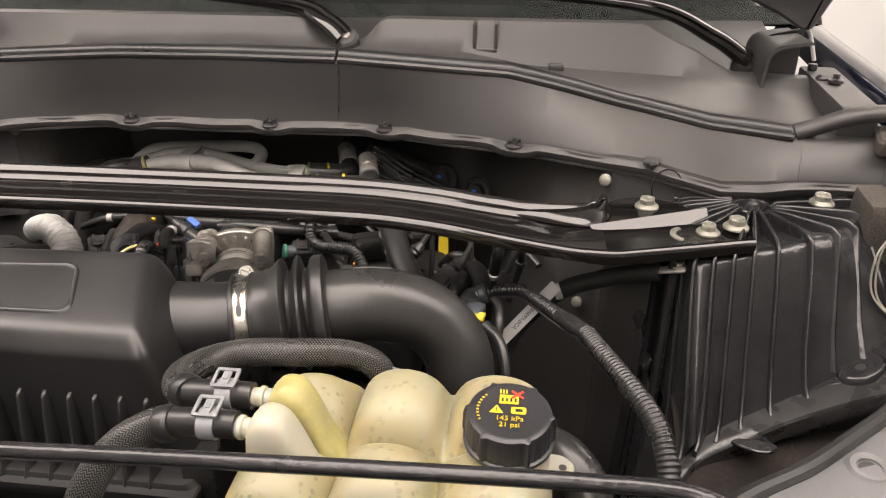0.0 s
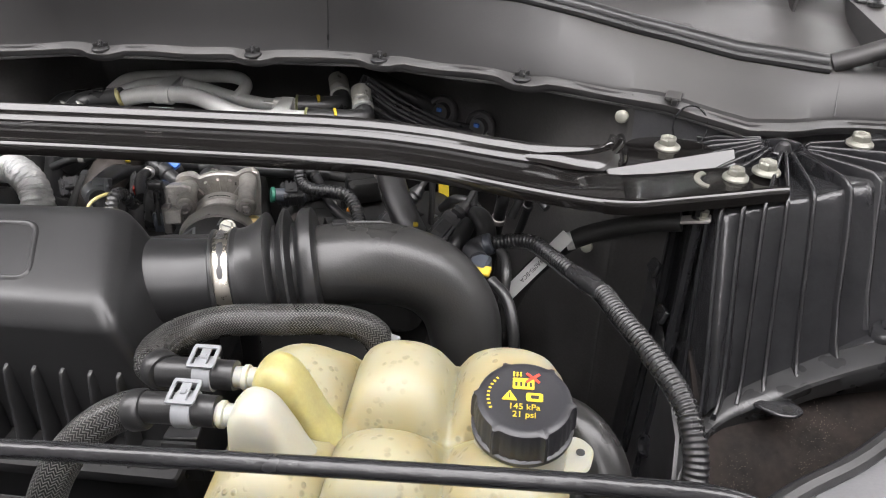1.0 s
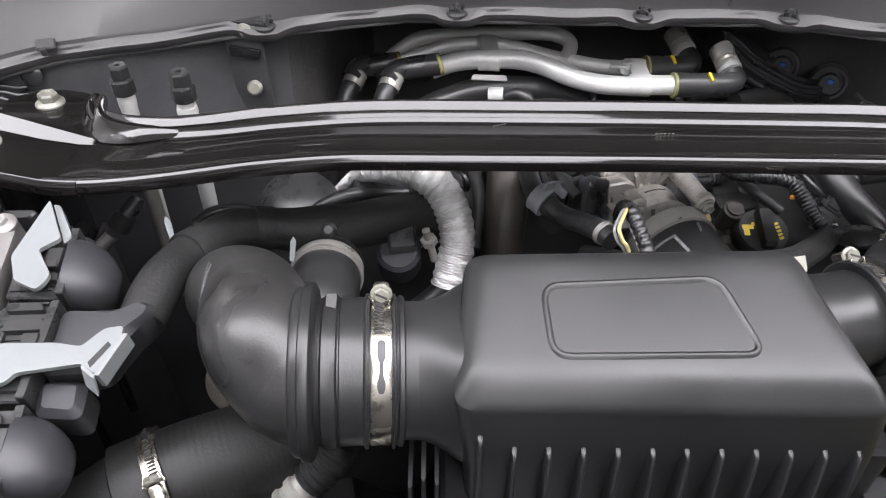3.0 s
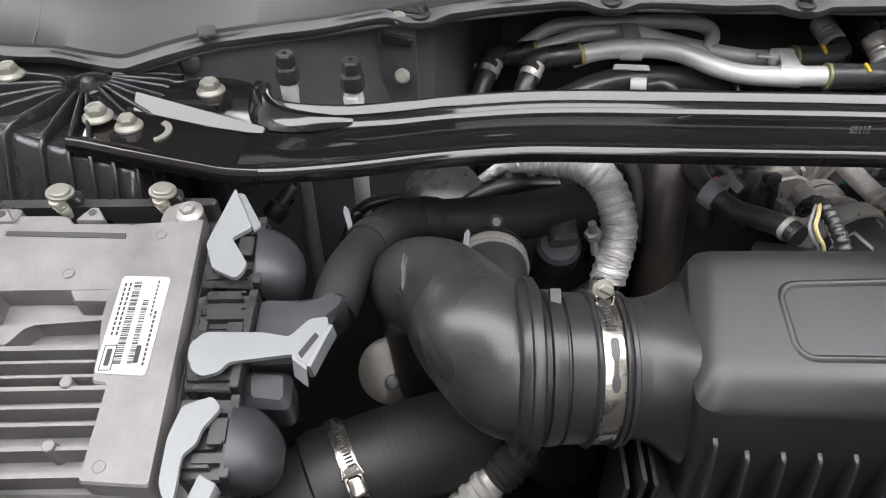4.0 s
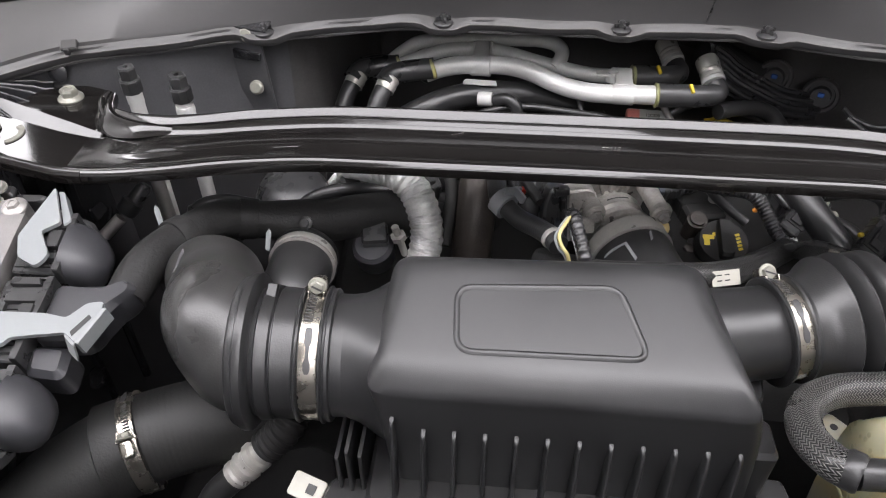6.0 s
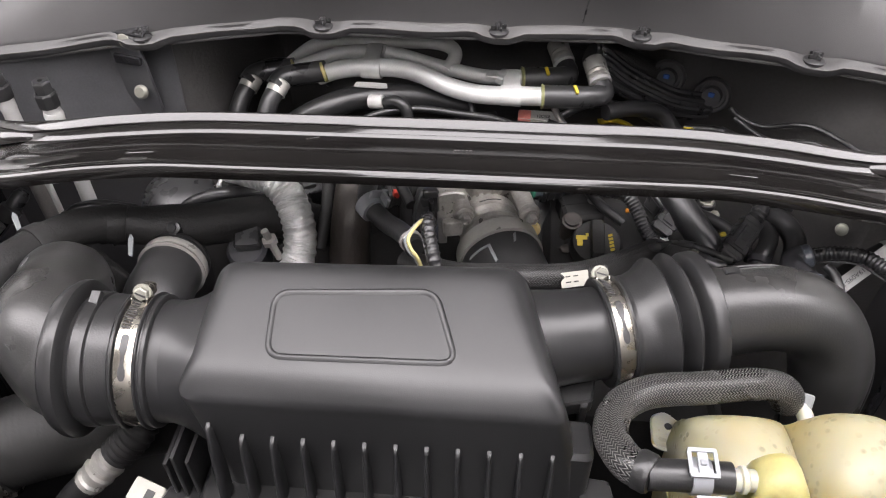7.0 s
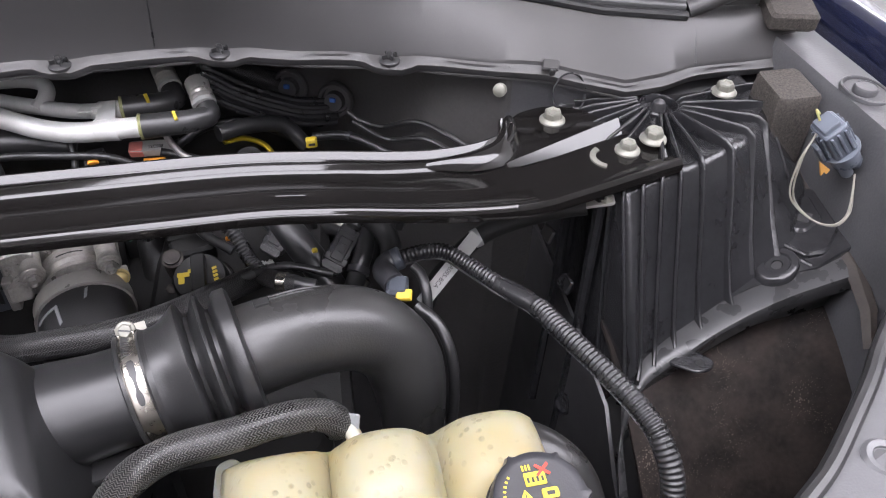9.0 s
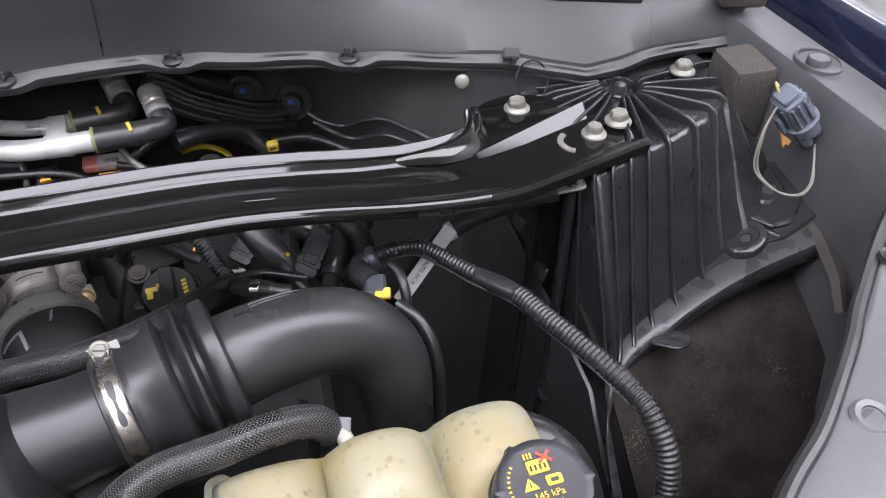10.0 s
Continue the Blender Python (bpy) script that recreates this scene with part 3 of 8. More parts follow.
def windscreen():
    t = thing("windscreen", "dark reflecting windscreen glass above the cowl", "windscreen", kind="structure", at=(0, 1.2, 1.4))
    rings = []
    for i in range(25):
        x = -.78 + i * 1.56 / 24
        bow = .14 * (x / .78) ** 2
        rings.append([Vector((x * 1.16, 1.325 + bow * .5 + s * .62, 1.372 + s * .56)) for s in np.linspace(0, 1.25, 8)])
    ob = part("pane", loft(rings, closed=False), glass_m, t)
    sol = ob.modifiers.new("thickness", "SOLIDIFY")
    sol.thickness = 0.005
    band_ = []
    for i in range(25):
        x = -.79 + i * 1.58 / 24
        bow = .14 * (x / .78) ** 2
        band_.append([Vector((x * 1.16, 1.34 + bow * .5 + s * .62, 1.368 + s * .56)) for s in (0, .05)])
    part("black_border", loft(band_, closed=False), CONN, t, "black printed glass border")
    part("dashboard", block((1.7, .5, .12), pose(0, 1.78, 1.34), .05, .03), DARK, t)
    part("cabin_back", block((1.9, .05, 1.2), pose(0, 2.9, 1.5), .02, .01), DARK, t)
    part("roof", block((1.6, 1.5, .05), pose(0, 2.65, 2.12), .05, .02), NAVY, t)


windscreen()


def wiper(pivot, bend, tip, label):
    t = thing("wiper", label, "wiper", "windscreen wipers", at=pivot)
    p = Vector(pivot)
    part("pivot_cap", spin([(.019, -.02), (.019, .002), (.016, .006), (0, .008)], axis_m(p, p + Vector((0, -.5, .7))), 24), COWL, t, "grey ringed pivot cap")
    part("nut", spin([(.0085, .005), (.0085, .0095), (.006, .011), (0, .011)], axis_m(p, p + Vector((0, -.5, .7))), 6), CAST, t)
    part("arm", tube([p, p.lerp(Vector(bend), .35) + Vector((0, 0, .008)), bend, Vector(bend).lerp(Vector(tip), .5), tip], lambda s, f: .022 - .013 * min(1, f * 1.4), 14, 8, flat=.6), GLOSS, t)
    q = Vector(tip)
    d = (q - Vector(bend)).normalized()
    part("blade", sweep(bmesh.new(), [q - d * .42 + Vector((0, .03, .006)), q + d * .1 + Vector((0, .03, .006))], .008, 8), RUBBER, t)


wiper((.131, 1.087, 1.389), (.04, 1.13, 1.43), (-.4, 1.22, 1.45), "black wiper arm folded on the windscreen base")
wiper((.727, 1.161, 1.356), (.57, 1.17, 1.43), (.12, 1.24, 1.46), "black wiper arm folded on the windscreen base")


def firewall():
    plan = [(-.362, .940), (-.345, .947), (-.322, .958), (-.300, .985), (-.285, 1.05), (-.262, 1.11), (-.22, 1.128), (0, 1.135), (.2, 1.12), (.28, 1.088), (.337, 1.062),
            (.40, .985), (.45, .925), (.505, .882), (.515, .877), (.53, .876), (.60, .872)]
    rings = []
    for p in catmull([(a, b, 0) for a, b in plan], 4):
        wob = .004 * math.sin(p.x * 37) + .003 * math.sin(p.x * 81)
        top = min(lerp(p.x, EDGE_Z) + .004, 1.306) if p.x < .518 else 1.19
        col = []
        for z in np.linspace(.62, top, 16):
            bulge = .012 * math.sin((z - .9) * 16 + p.x * 9) if -.25 < p.x < .5 and z < 1.25 else 0
            col.append(Vector((p.x, p.y + wob - bulge, z)))
        rings.append(col)
    ob = solo("firewall", loft(rings, closed=False), FELT, "black moulded insulation on the firewall", "firewall", kind="structure", angle=50)
    sol = ob.modifiers.new("thickness", "SOLIDIFY")
    sol.thickness, sol.offset = 0.006, 1
    # painted metal panels either side, under the cowl
    for s in (-1, 1):
        rings = []
        a0 = .335 if s < 0 else .513
        for i in range(25):
            a = a0 + (.66 - a0) * i / 24
            y = lerp(a, [(.33, .945), (.385, .925), (.49, .878), (.56, .868), (.62, .855), (.66, .85)]) + .006
            top = lerp(a, EDGE_Z) + .004
            rings.append([Vector((s * a, y - .012 * (1 - f) ** 2, z)) for f, z in ((k / 8, 1.15 + (top - 1.15) * k / 8) for k in range(9))])
        ob = solo("cowl_side_panel", loft(rings, closed=False), APRON, "grey painted sheet metal panel under the cowl edge", "body panel", kind="structure")
        sol = ob.modifiers.new("thickness", "SOLIDIFY")
        sol.thickness, sol.offset = .003, -1
    rings = [[Vector((x, y, z)) for z in (.6, .9, 1.17)] for x, y in ((-.66, .86), (-.55, .885), (-.45, .912), (-.365, .942), (-.35, .96))]
    ob = solo("lower_bulkhead", loft(rings, closed=False), DARK, "black lower bulkhead beside the engine", "bulkhead", kind="structure")
    ob.modifiers.new("thickness", "SOLIDIFY").thickness = .004
    # lower lip under the cowl edge
    pts = [Vector((x, lerp(x, EDGE_Y) + .003, lerp(x, EDGE_Z) - .010)) for x in np.linspace(-.63, .63, 120)]
    solo("cowl_lip", sweep(bmesh.new(), pts, .0022, 6), COWL, "thin edge of the cowl flange", "trim", kind="structure")
    for at, lab in (((.503, .872, 1.265), ""), ((-.331, .9475, 1.2765), ""), ((.483, .880, 1.083), "")):
        c = Vector(at)
        n = Vector((0, -1, .35)) if c.x < 0 else Vector((-.5, -1, .3))
        b = spin([(.0075, -.004), (.0075, .0012), (.005, .003), (0, .0034)], axis_m(c, c + n), 20)
        solo("panel_rivet", b, ZINC, "bright round metal rivet on the black insulation", "rivet", "insulation rivets")
    for x, y, z, r in ((.281, 1.060, 1.186, .0235), (.336, 1.034, 1.176, .0235)):
        c = Vector((x, y, z))
        t = thing("grommet", "black rubber grommet round a loom in the firewall", "grommet", "firewall grommets", at=c)
        m = axis_m(c, c + Vector((-.45, -1, .2)))
        part("collar", spin([(r, 0), (r, .006), (r * .9, .009), (r * .75, .009), (r * .7, .004), (r * .55, .004), (r * .5, .014), (0, .014)], m, 28), COWL, t)
        part("blue_insert", block((.008, .006, .004), m @ pose(0, .004, .016), .002, .001), BLUEP, t, "small blue insert")


firewall()


# ---- strut towers ----
HUB = Vector((.669, .824, 1.265))
RIM = [((.590, .870, 1.243), (.575, .90, .86)), ((.577, .835, 1.240), (.568, .84, .85)), ((.574, .79, 1.239), (.566, .77, .85)), ((.577, .742, 1.239), (.567, .69, .88)),
       ((.588, .714, 1.240), (.582, .612, 1.062)), ((.616, .716, 1.244), (.607, .627, 1.076)), ((.644, .722, 1.249), (.638, .640, 1.089)), ((.673, .727, 1.254), (.672, .648, 1.105)),
       ((.715, .742, 1.260), (.714, .658, 1.124)), ((.748, .763, 1.261), (.75, .666, 1.140)), ((.771, .79, 1.261), (.793, .680, 1.160)), ((.783, .83, 1.261), (.83, .75, 1.185)), ((.785, .87, 1.261), (.835, .87, 1.19))]


def rim_at(u):
    a = catmull([r[0] for r in RIM], 10)
    b = catmull([r[1] for r in RIM], 10)
    i = min(int(u * 10), len(a) - 1)
    return a[i], b[i]


def strut_tower(s):
    t = thing("strut_tower", "black ribbed plastic strut tower cover bolted under the brace", "strut tower", "strut towers", at=(s * .656, .805, .9))

    def flip(bm):
        if s < 0:
            bm.transform(Matrix.Diagonal((-1, 1, 1, 1)))
        return bm
    tops, bots = catmull([r[0] for r in RIM], 10), catmull([r[1] for r in RIM], 10)
    up = Vector((0, 0, 1))
    h = Vector((HUB.x, HUB.y, 0))
    rings = []
    for a, b in zip(tops, bots):
        out = (Vector((a.x, a.y, 0)) - h).normalized()
        hub = h + out * .022
        col = [Vector((hub.x, hub.y, 1.240)) - out * .003, Vector((hub.x, hub.y, 1.2545)), Vector((hub.x, hub.y, 1.256)) + out * .004]
        for f in (.3, .6, .85, .96):
            col.append(Vector((hub.x, hub.y, 1.2535)).lerp(a, f) - up * .009 * (1 - f))
        col.append(a + out * .0015 - up * .0012)
        dn = (b - a).normalized()
        col += [a + dn * .006 + out * .0035, a + dn * .016 + out * .004, a.lerp(b, .35) + out * .004, a.lerp(b, .7), b]
        rings.append(col)
    part("shell", flip(loft(rings, closed=False)), TOWER, t, angle=50)
    # radial ribs that run over the rim and down the side
    for u in (.2, .62, 1.05, 1.5, 1.95, 2.45, 3.0, 3.5, 4.0, 4.75, 5.45, 6.15, 6.95, 7.75, 8.55, 9.35, 10.2, 11.1):
        a, b = rim_at(u)
        out = (Vector((a.x, a.y, 0)) - h).normalized()
        side = Vector((-out.y, out.x, 0)) * .0021
        dn = (b - a).normalized()
        hub = h + out * .0225 + up * 1.2575
        face = dn.cross(Vector((-out.y, out.x, 0)))
        face = face if face.dot(out) > 0 else -face
        path = [(hub - out * .001, up, .003), (hub + out * .003, up, .0075), (hub.lerp(a, .2), up, .008), (hub.lerp(a, .45), up, .0085), (hub.lerp(a, .7), up, .0088), (a - out * .010, up, .0088), (a - out * .003, (up + out * .35).normalized(), .0085),
                (a + dn * .004 + out * .003, (up + out).normalized(), .008), (a + dn * .012 + out * .0035, (face + out * .2).normalized(), .007), (a.lerp(b, .25) + out * .004, face, .0065), (a.lerp(b, .7), face, .0055), (a.lerp(b, .93), face, .007), (b + out * .006, (face + up * .4).normalized(), .005), (b + out * .018 - up * .002, up, .001)]
        if u < 3.3:                           # short ribs that end under the brace's plate
            path = path[:7]
        elif u < 5.2:                         # room for the bolt flange
            path = path[6:]
        if u > 8.4:
            path = path[:-2]
        if u > 7.9:                           # low beads on the outboard side
            path = [(p, n, q * (.45 if k > 8 else .9)) for k, (p, n, q) in enumerate(path)]
        rs = [[p - side * 1.35 - n * .012, p - side + n * q * .72, p - side * .62 + n * q * .95, p + n * q, p + side * .62 + n * q * .95, p + side + n * q * .72, p + side * 1.35 - n * .012] for p, n, q in path]
        part("rib", flip(loft(rs)), TOWER, t, angle=60)
    ring = spin([(.0185, 1.240), (.0188, 1.2575), (.0198, 1.2592), (.0214, 1.2595), (.0228, 1.2580), (.0232, 1.250)], pose(HUB.x, HUB.y, 0), 40)
    part("hub_ring", flip(ring), TOWER, t, "raised ring round the tower's hub")
    part("hub_nut", flip(spin([(.0188, 1.240), (.018, 1.2445), (.011, 1.2465), (.0085, 1.249), (.0078, 1.257), (.006, 1.262), (.0025, 1.2645), (0, 1.265)], pose(HUB.x, HUB.y, 0), 24)), DARK, t)
    # arched flange at the foot
    outer = [(.530, .46, 1.00), (.548, .538, 1.045), (.572, .578, 1.058), (.592, .600, 1.067), (.617, .611, 1.078), (.649, .618, 1.092), (.676, .624, 1.105), (.714, .629, 1.122), (.749, .630, 1.138), (.782, .628, 1.152), (.83, .628, 1.165)]
    inner = [(.545, .48, 1.01), (.560, .56, 1.05), (.572, .595, 1.06), (.584, .611, 1.064), (.607, .628, 1.078), (.638, .641, 1.091), (.672, .649, 1.107), (.714, .659, 1.126), (.75, .667, 1.142), (.793, .682, 1.162), (.845, .70, 1.18)]
    oo, ii = catmull(outer, 5), catmull(inner, 5)
    rs = [[i_, i_.lerp(o_, .6) + Vector((0, 0, .002)), o_, o_ + Vector((.001, -.002, -.003)), o_ + Vector((.003, .0, -.022)), o_ + Vector((.010, .014, -.026)), o_ + Vector((.02, .03, -.16))] for o_, i_ in zip(oo, ii)]
    part("arch_flange", flip(loft(rs, closed=False)), CONN, t, angle=40)
    # Dark sheet added to close the gap between tower and cowl.
    part("dark_gap_sheet", flip(slab([(.57, .862), (.86, .862), (.86, .93), (.57, .93)], 1.236, 1.244, .01, .002)), DARK, t)
    # sloping foot shelf with its bolt boss
    lean = Matrix(((1, 0, 0, 0), (0, 1, 0, 0), (.47, .1, 1, -.47 * .714 - .1 * .645), (0, 0, 0, 1)))
    shelf = slab([(.680, .652), (.725, .655), (.753, .653), (.789, .646), (.84, .655), (.84, .74), (.777, .73), (.766, .708), (.755, .705), (.739, .690), (.722, .694), (.700, .69), (.68, .69)], 1.110, 1.1255, .004, .002)
    shelf.transform(lean)
    part("foot_shelf", flip(shelf), TOWER, t)
    boss = spin([(.0225, -.004), (.0215, .001), (.0195, .0045), (.018, .0055), (.0125, .0055), (.0115, .0035), (.0055, .003), (.0050, .0005), (0, .0005)], pose(.756, .666, 1.1265), 28)
    boss.transform(lean)
    part("boss", flip(boss), TOWER, t)
    hole = spin([(.0048, .0), (.0048, .001), (0, .001)], pose(.756, .666, 1.1276), 16)
    hole.transform(lean)
    part("boss_hole", flip(hole), INK, t, "dark bolt hole")
    m = pose(.649, .607, 1.088, -14, 0, 20)
    part("mounting_tab", flip(slab([(-.022, .014), (.014, .018), (.016, -.014), (.003, -.02), (-.010, -.014)], -.002, .002, .006, .001, m)), TOWER, t)
    part("tab_hole", flip(spin([(.0045, .0015), (.0045, .0026), (0, .0026)], m @ pose(.002, -.007, 0), 16)), INK, t, "dark bolt hole")
    return t


def apron(s):
    """Inner wall below the tower, wheel-arch liner and the fender's inner panel."""
    def flip(bm):
        if s < 0:
            bm.transform(Matrix.Diagonal((-1, 1, 1, 1)))
        return bm
    rings = []
    for y, x in ((.92, .572), (.84, .568), (.76, .565), (.70, .563), (.66, .560), (.60, .562), (.54, .552), (.45, .545), (.3, .54)):
        rings.append([Vector((x - .05 * max(0, 1.0 - z) ** 1, y, z)) for z in np.linspace(.62, 1.06 if y > .6 else 1.045 - (.6 - y) * .5, 8)])
    ob = solo("inner_apron", flip(loft(rings, closed=False)), DARK, "black painted inner wheel-house wall", "body panel", kind="structure")
    ob.modifiers.new("thickness", "SOLIDIFY").thickness = .004
    bm = spin([(.0135, 0), (.0135, .003), (.010, .0035), (.009, -.004), (0, -.004)], axis_m((.5525, .675, .95), (.45, .64, .98)), 24)
    solo("drain_grommet", flip(bm), TOWER, "round black grommet in the inner wing", "grommet", "inner wing grommets")
    for at, lab in (((.556, .735, 1.092), "small moulded tab on the black inner wing"), ((.554, .80, 1.11), "small moulded tab on the black inner wing")):
        solo("wing_tab", flip(slab([(-.012, -.006), (.012, -.008), (.009, .01), (-.012, .008)], -.003, .004, .003, .002, pose(*at, 60, 0, -80))), TOWER, lab, "tab", "inner wing tabs")
    # folds running down the wing
    for y in (.79, .715):
        solo("wing_fold", flip(sweep(bmesh.new(), [Vector((.566, y, 1.24)), Vector((.562, y - .015, 1.05)), Vector((.55, y - .03, .85))], .006, 8)), TOWER, "pressed fold down the black inner wing", "body panel", "wing folds", kind="structure")
    # wheel-arch liner, a dished black sheet outboard of the flange
    rings = []
    for i in range(14):
        f = i / 13
        rings.append([Vector((.575 + .33 * g, .36 + .34 * f + .02 * g, .84 + .16 * math.sin(f * 1.7) * (1 - .3 * g) + .1 * g * g + .1 * f)) for g in np.linspace(0, 1, 9)])
    ob = solo("arch_liner", flip(loft(rings, closed=False)), LINER, "dusty black wheel-arch liner", "liner", kind="structure")
    ob.modifiers.new("thickness", "SOLIDIFY").thickness = .004
    # inner panel of the fender: upright sheet with a top ledge
    rings = []
    for y in np.linspace(.34, .98, 24):
        k = max(0, (.56 - y)) * .9
        x0 = .830 - k * .9
        rings.append([Vector(p) for p in ((x0 - .012, y, 1.02), (x0 - .006, y, 1.2), (x0, y, 1.283 - k * .12), (x0 + .006, y, 1.292 - k * .12), (x0 + .052, y, 1.296 - k * .1), (x0 + .058, y, 1.29 - k * .1), (x0 + .066, y, 1.278 - k * .1), (x0 + .072, y, 1.20))])
    ob = solo("fender_apron", flip(loft(rings, closed=False)), APRON, "grey painted inner fender panel with a top ledge", "body panel", kind="structure", angle=50)
    ob.modifiers.new("thickness", "SOLIDIFY").thickness = .003
    rings = []
    for y in np.linspace(-.2, 1.95, 40):
        k = max(0, (.5 - y)) ** 2 * .35 - max(0, y - 1.1) * .1
        rings.append([Vector(p) for p in ((.915 - k, y, 1.265), (.925 - k, y, 1.305), (.94 - k, y, 1.316), (.97 - k, y, 1.312), (1.0 - k, y, 1.28), (1.02 - k, y, 1.18), (1.03 - k, y, .95), (1.02 - k, y, .7))])
    ob = solo("fender", flip(loft(rings, closed=False)), NAVY, "glossy navy blue front fender", "fender", "fenders", kind="structure", angle=50)
    ob.modifiers.new("thickness", "SOLIDIFY").thickness = .002


for s in (1, -1):
    strut_tower(s)
    apron(s)


# ---- strut tower brace ----
def strut_brace():
    t = thing("strut_brace", "glossy black pressed steel brace between the strut towers", "strut brace", at=(0, .71, 1.25))
    front = [(0, .674), (.25, .674), (.32, .670), (.38, .669), (.43, .675), (.48, .684), (.54, .696), (.60, .708), (.64, .718)]
    rear = [(0, .746), (.2, .746), (.3, .740), (.36, .739), (.42, .750), (.46, .764), (.485, .780), (.5, .80), (.52, .84)]
    high = [(0, 1.293), (.25, 1.292), (.32, 1.287), (.38, 1.277), (.44, 1.264), (.475, 1.257), (.5, 1.2543), (.58, 1.2543), (.64, 1.2543)]
    rings = []
    for x in np.linspace(-.492, .492, 141):
        a = abs(x)
        yf, yr, z = ease(a, front), ease(a, rear), ease(a, high)
        lip = lerp(a, [(0, .012), (.4, .012), (.47, .016), (.5, .006)])
        ym = yf + (yr - yf) * .42
        rise = lerp(a, [(0, .0013), (.40, .0013), (.46, 0), (.5, 0)])
        yp = lambda d: Vector((x, d, 0))
        pts = [(yf + .0005, z - .0128), (yf - .0016, z - .0112), (yf - .0019, z - .0036), (yf - .0014, z - .0024), (yf + .0022, z + .0008), (yf + .0040, z + .0014), (yf + .0070, z + .0010), (yf + .011, z - .0018), (yf + .014, z - .0024),
               (ym - .0035, z - .0025), (ym - .0012, z - .0025 + rise), (ym + .0012, z - .0025 + rise), (ym + .0035, z - .0025), (yr - .018, z - .003), (yr - .0140, z - .0026), (yr - .0122, z - .0014), (yr - .0072, z + lip * .24), (yr - .0066, z + lip * .32),
               (yr - .0062, z + lip * .50), (yr - .0055, z + lip * .56), (yr - .0006, z + lip * .87), (yr + .0012, z + lip * .95), (yr + .003, z + lip * .93), (yr + .005, z + lip * .7), (yr + .006, z - .012),
               (yr + .003, z - .014), (yr - .01, z - .007), (ym, z - .007), (yf + .008, z - .006), (yf + .0030, z - .0125)]
        rings.append([Vector((x, *p)) for p in pts])
    part("channel", loft(rings), GLOSS, t, angle=30)
    for s in (-1, 1):
        def flip(bm):
            if s < 0:
                bm.transform(Matrix.Diagonal((-1, 1, 1, 1)))
            return bm
        # the end plate with its rolled front edge, rear ear and pressed ridge
        rings = []
        for x in np.linspace(.47, .645, 24):
            yf, z = ease(x, front), max(ease(x, high) + .0002, 1.2546 + max(0, x - .5) * .055)
            rings.append([Vector((x, *p)) for p in ((yf + .0005, z - .0140), (yf - .0022, z - .0124), (yf - .0025, z - .0036), (yf - .0020, z - .0024), (yf + .0020, z + .0008), (yf + .005, z + .0012), (yf + .010, z - .006), (yf + .02, z - .008), (yf + .02, z - .011), (yf + .006, z - .010), (yf + .0035, z - .0138))])
        part("front_edge", flip(loft(rings)), GLOSS, t, angle=30)
        part("end_plate", flip(slab([(.44, .70), (.50, .694), (.64, .722), (.652, .772), (.615, .795), (.590, .842), (.55, .856), (.512, .846), (.486, .80), (.45, .755)], 1.2465, 1.2512, .014, .0015)), GLOSS, t)
        q = pose(.552, .774, 1.2545, 43, 0, 18)
        part("ridge", flip(slab([(-.078, -.004), (.062, -.012), (.066, .011), (-.078, .003)], -.014, .002, .001, .0012, q)), GLOSS, t, "flat pressed ridge")
        part("curl", flip(tube([(.43, .758, 1.268), (.462, .766, 1.262), (.484, .778, 1.262), (.494, .797, 1.266), (.497, .815, 1.264)], lambda d, f: .0070 - .002 * f, 18, 8)), GLOSS, t)
        line = catmull([(.33, .7350, 1.2800), (.36, .7345, 1.2765), (.385, .7360, 1.2755), (.41, .739, 1.2735), (.435, .7425, 1.2705), (.46, .7525, 1.2665), (.478, .765, 1.2645), (.490, .783, 1.2640), (.496, .806, 1.2640)], 6)
        rows = []
        for i, p in enumerate(line):
            d = (line[min(i + 1, len(line) - 1)] - line[max(i - 1, 0)]).normalized()
            c = Vector((-d.y, d.x, 0)).normalized()
            w = .0012 + .0098 * math.sin(math.pi * min(1, max(0, i / (len(line) - 1) - .12) * .66)) ** 1.5
            rows.append([p + c * o * w + Vector((0, 0, h * w)) for o, h in ((-1, -.95), (-.8, -.60), (-.3, -.08), (.3, .42), (.8, .68), (1.1, .62), (1.2, .1), (1, -.6))])
        part("lip_flare", flip(loft(rows)), GLOSS, t, angle=60)
        part("locating_slot", flip(loft([[Vector((.584 + (.0165 + w) * math.cos(a), .750 + (.0165 + w) * math.sin(a), 1.2512 + dz)) for w, dz in ((-.003, 0), (.003, 0), (.003, .0015), (-.003, .0015))] for a in np.linspace(2.0, 4.2, 14)])), ZINC, t, "bare metal crescent slot")
    rnd = random.Random(4)
    for n, x, y, dx, dy in ((4, -.120, .7265, .003, .0012), (5, .018, .7168, .0035, .0002)):
        for k in range(n):
            part("scuff", block((.0013 + .002 * rnd.random(), .0005, .0003), pose(x + dx * k, y + dy * k, 1.2908, 0, 0, rnd.uniform(-30, 40)), .0002, .0001), CAST, t, "small pale scuff in the black paint")
    for s in (-1, 1):
        bolt((s * .549, .825, 1.2508), "cream zinc flange bolt on the brace ear")
        bolt((s * .637, .766, 1.2555), "cream zinc flange bolt on the strut tower")
        bolt((s * .606, .757, 1.2515), "small cream zinc flange bolt on the brace end", .0085, .0128, .0115)
        bolt((s * .745, .826, 1.264), "cream zinc flange bolt on the strut tower")


strut_brace()


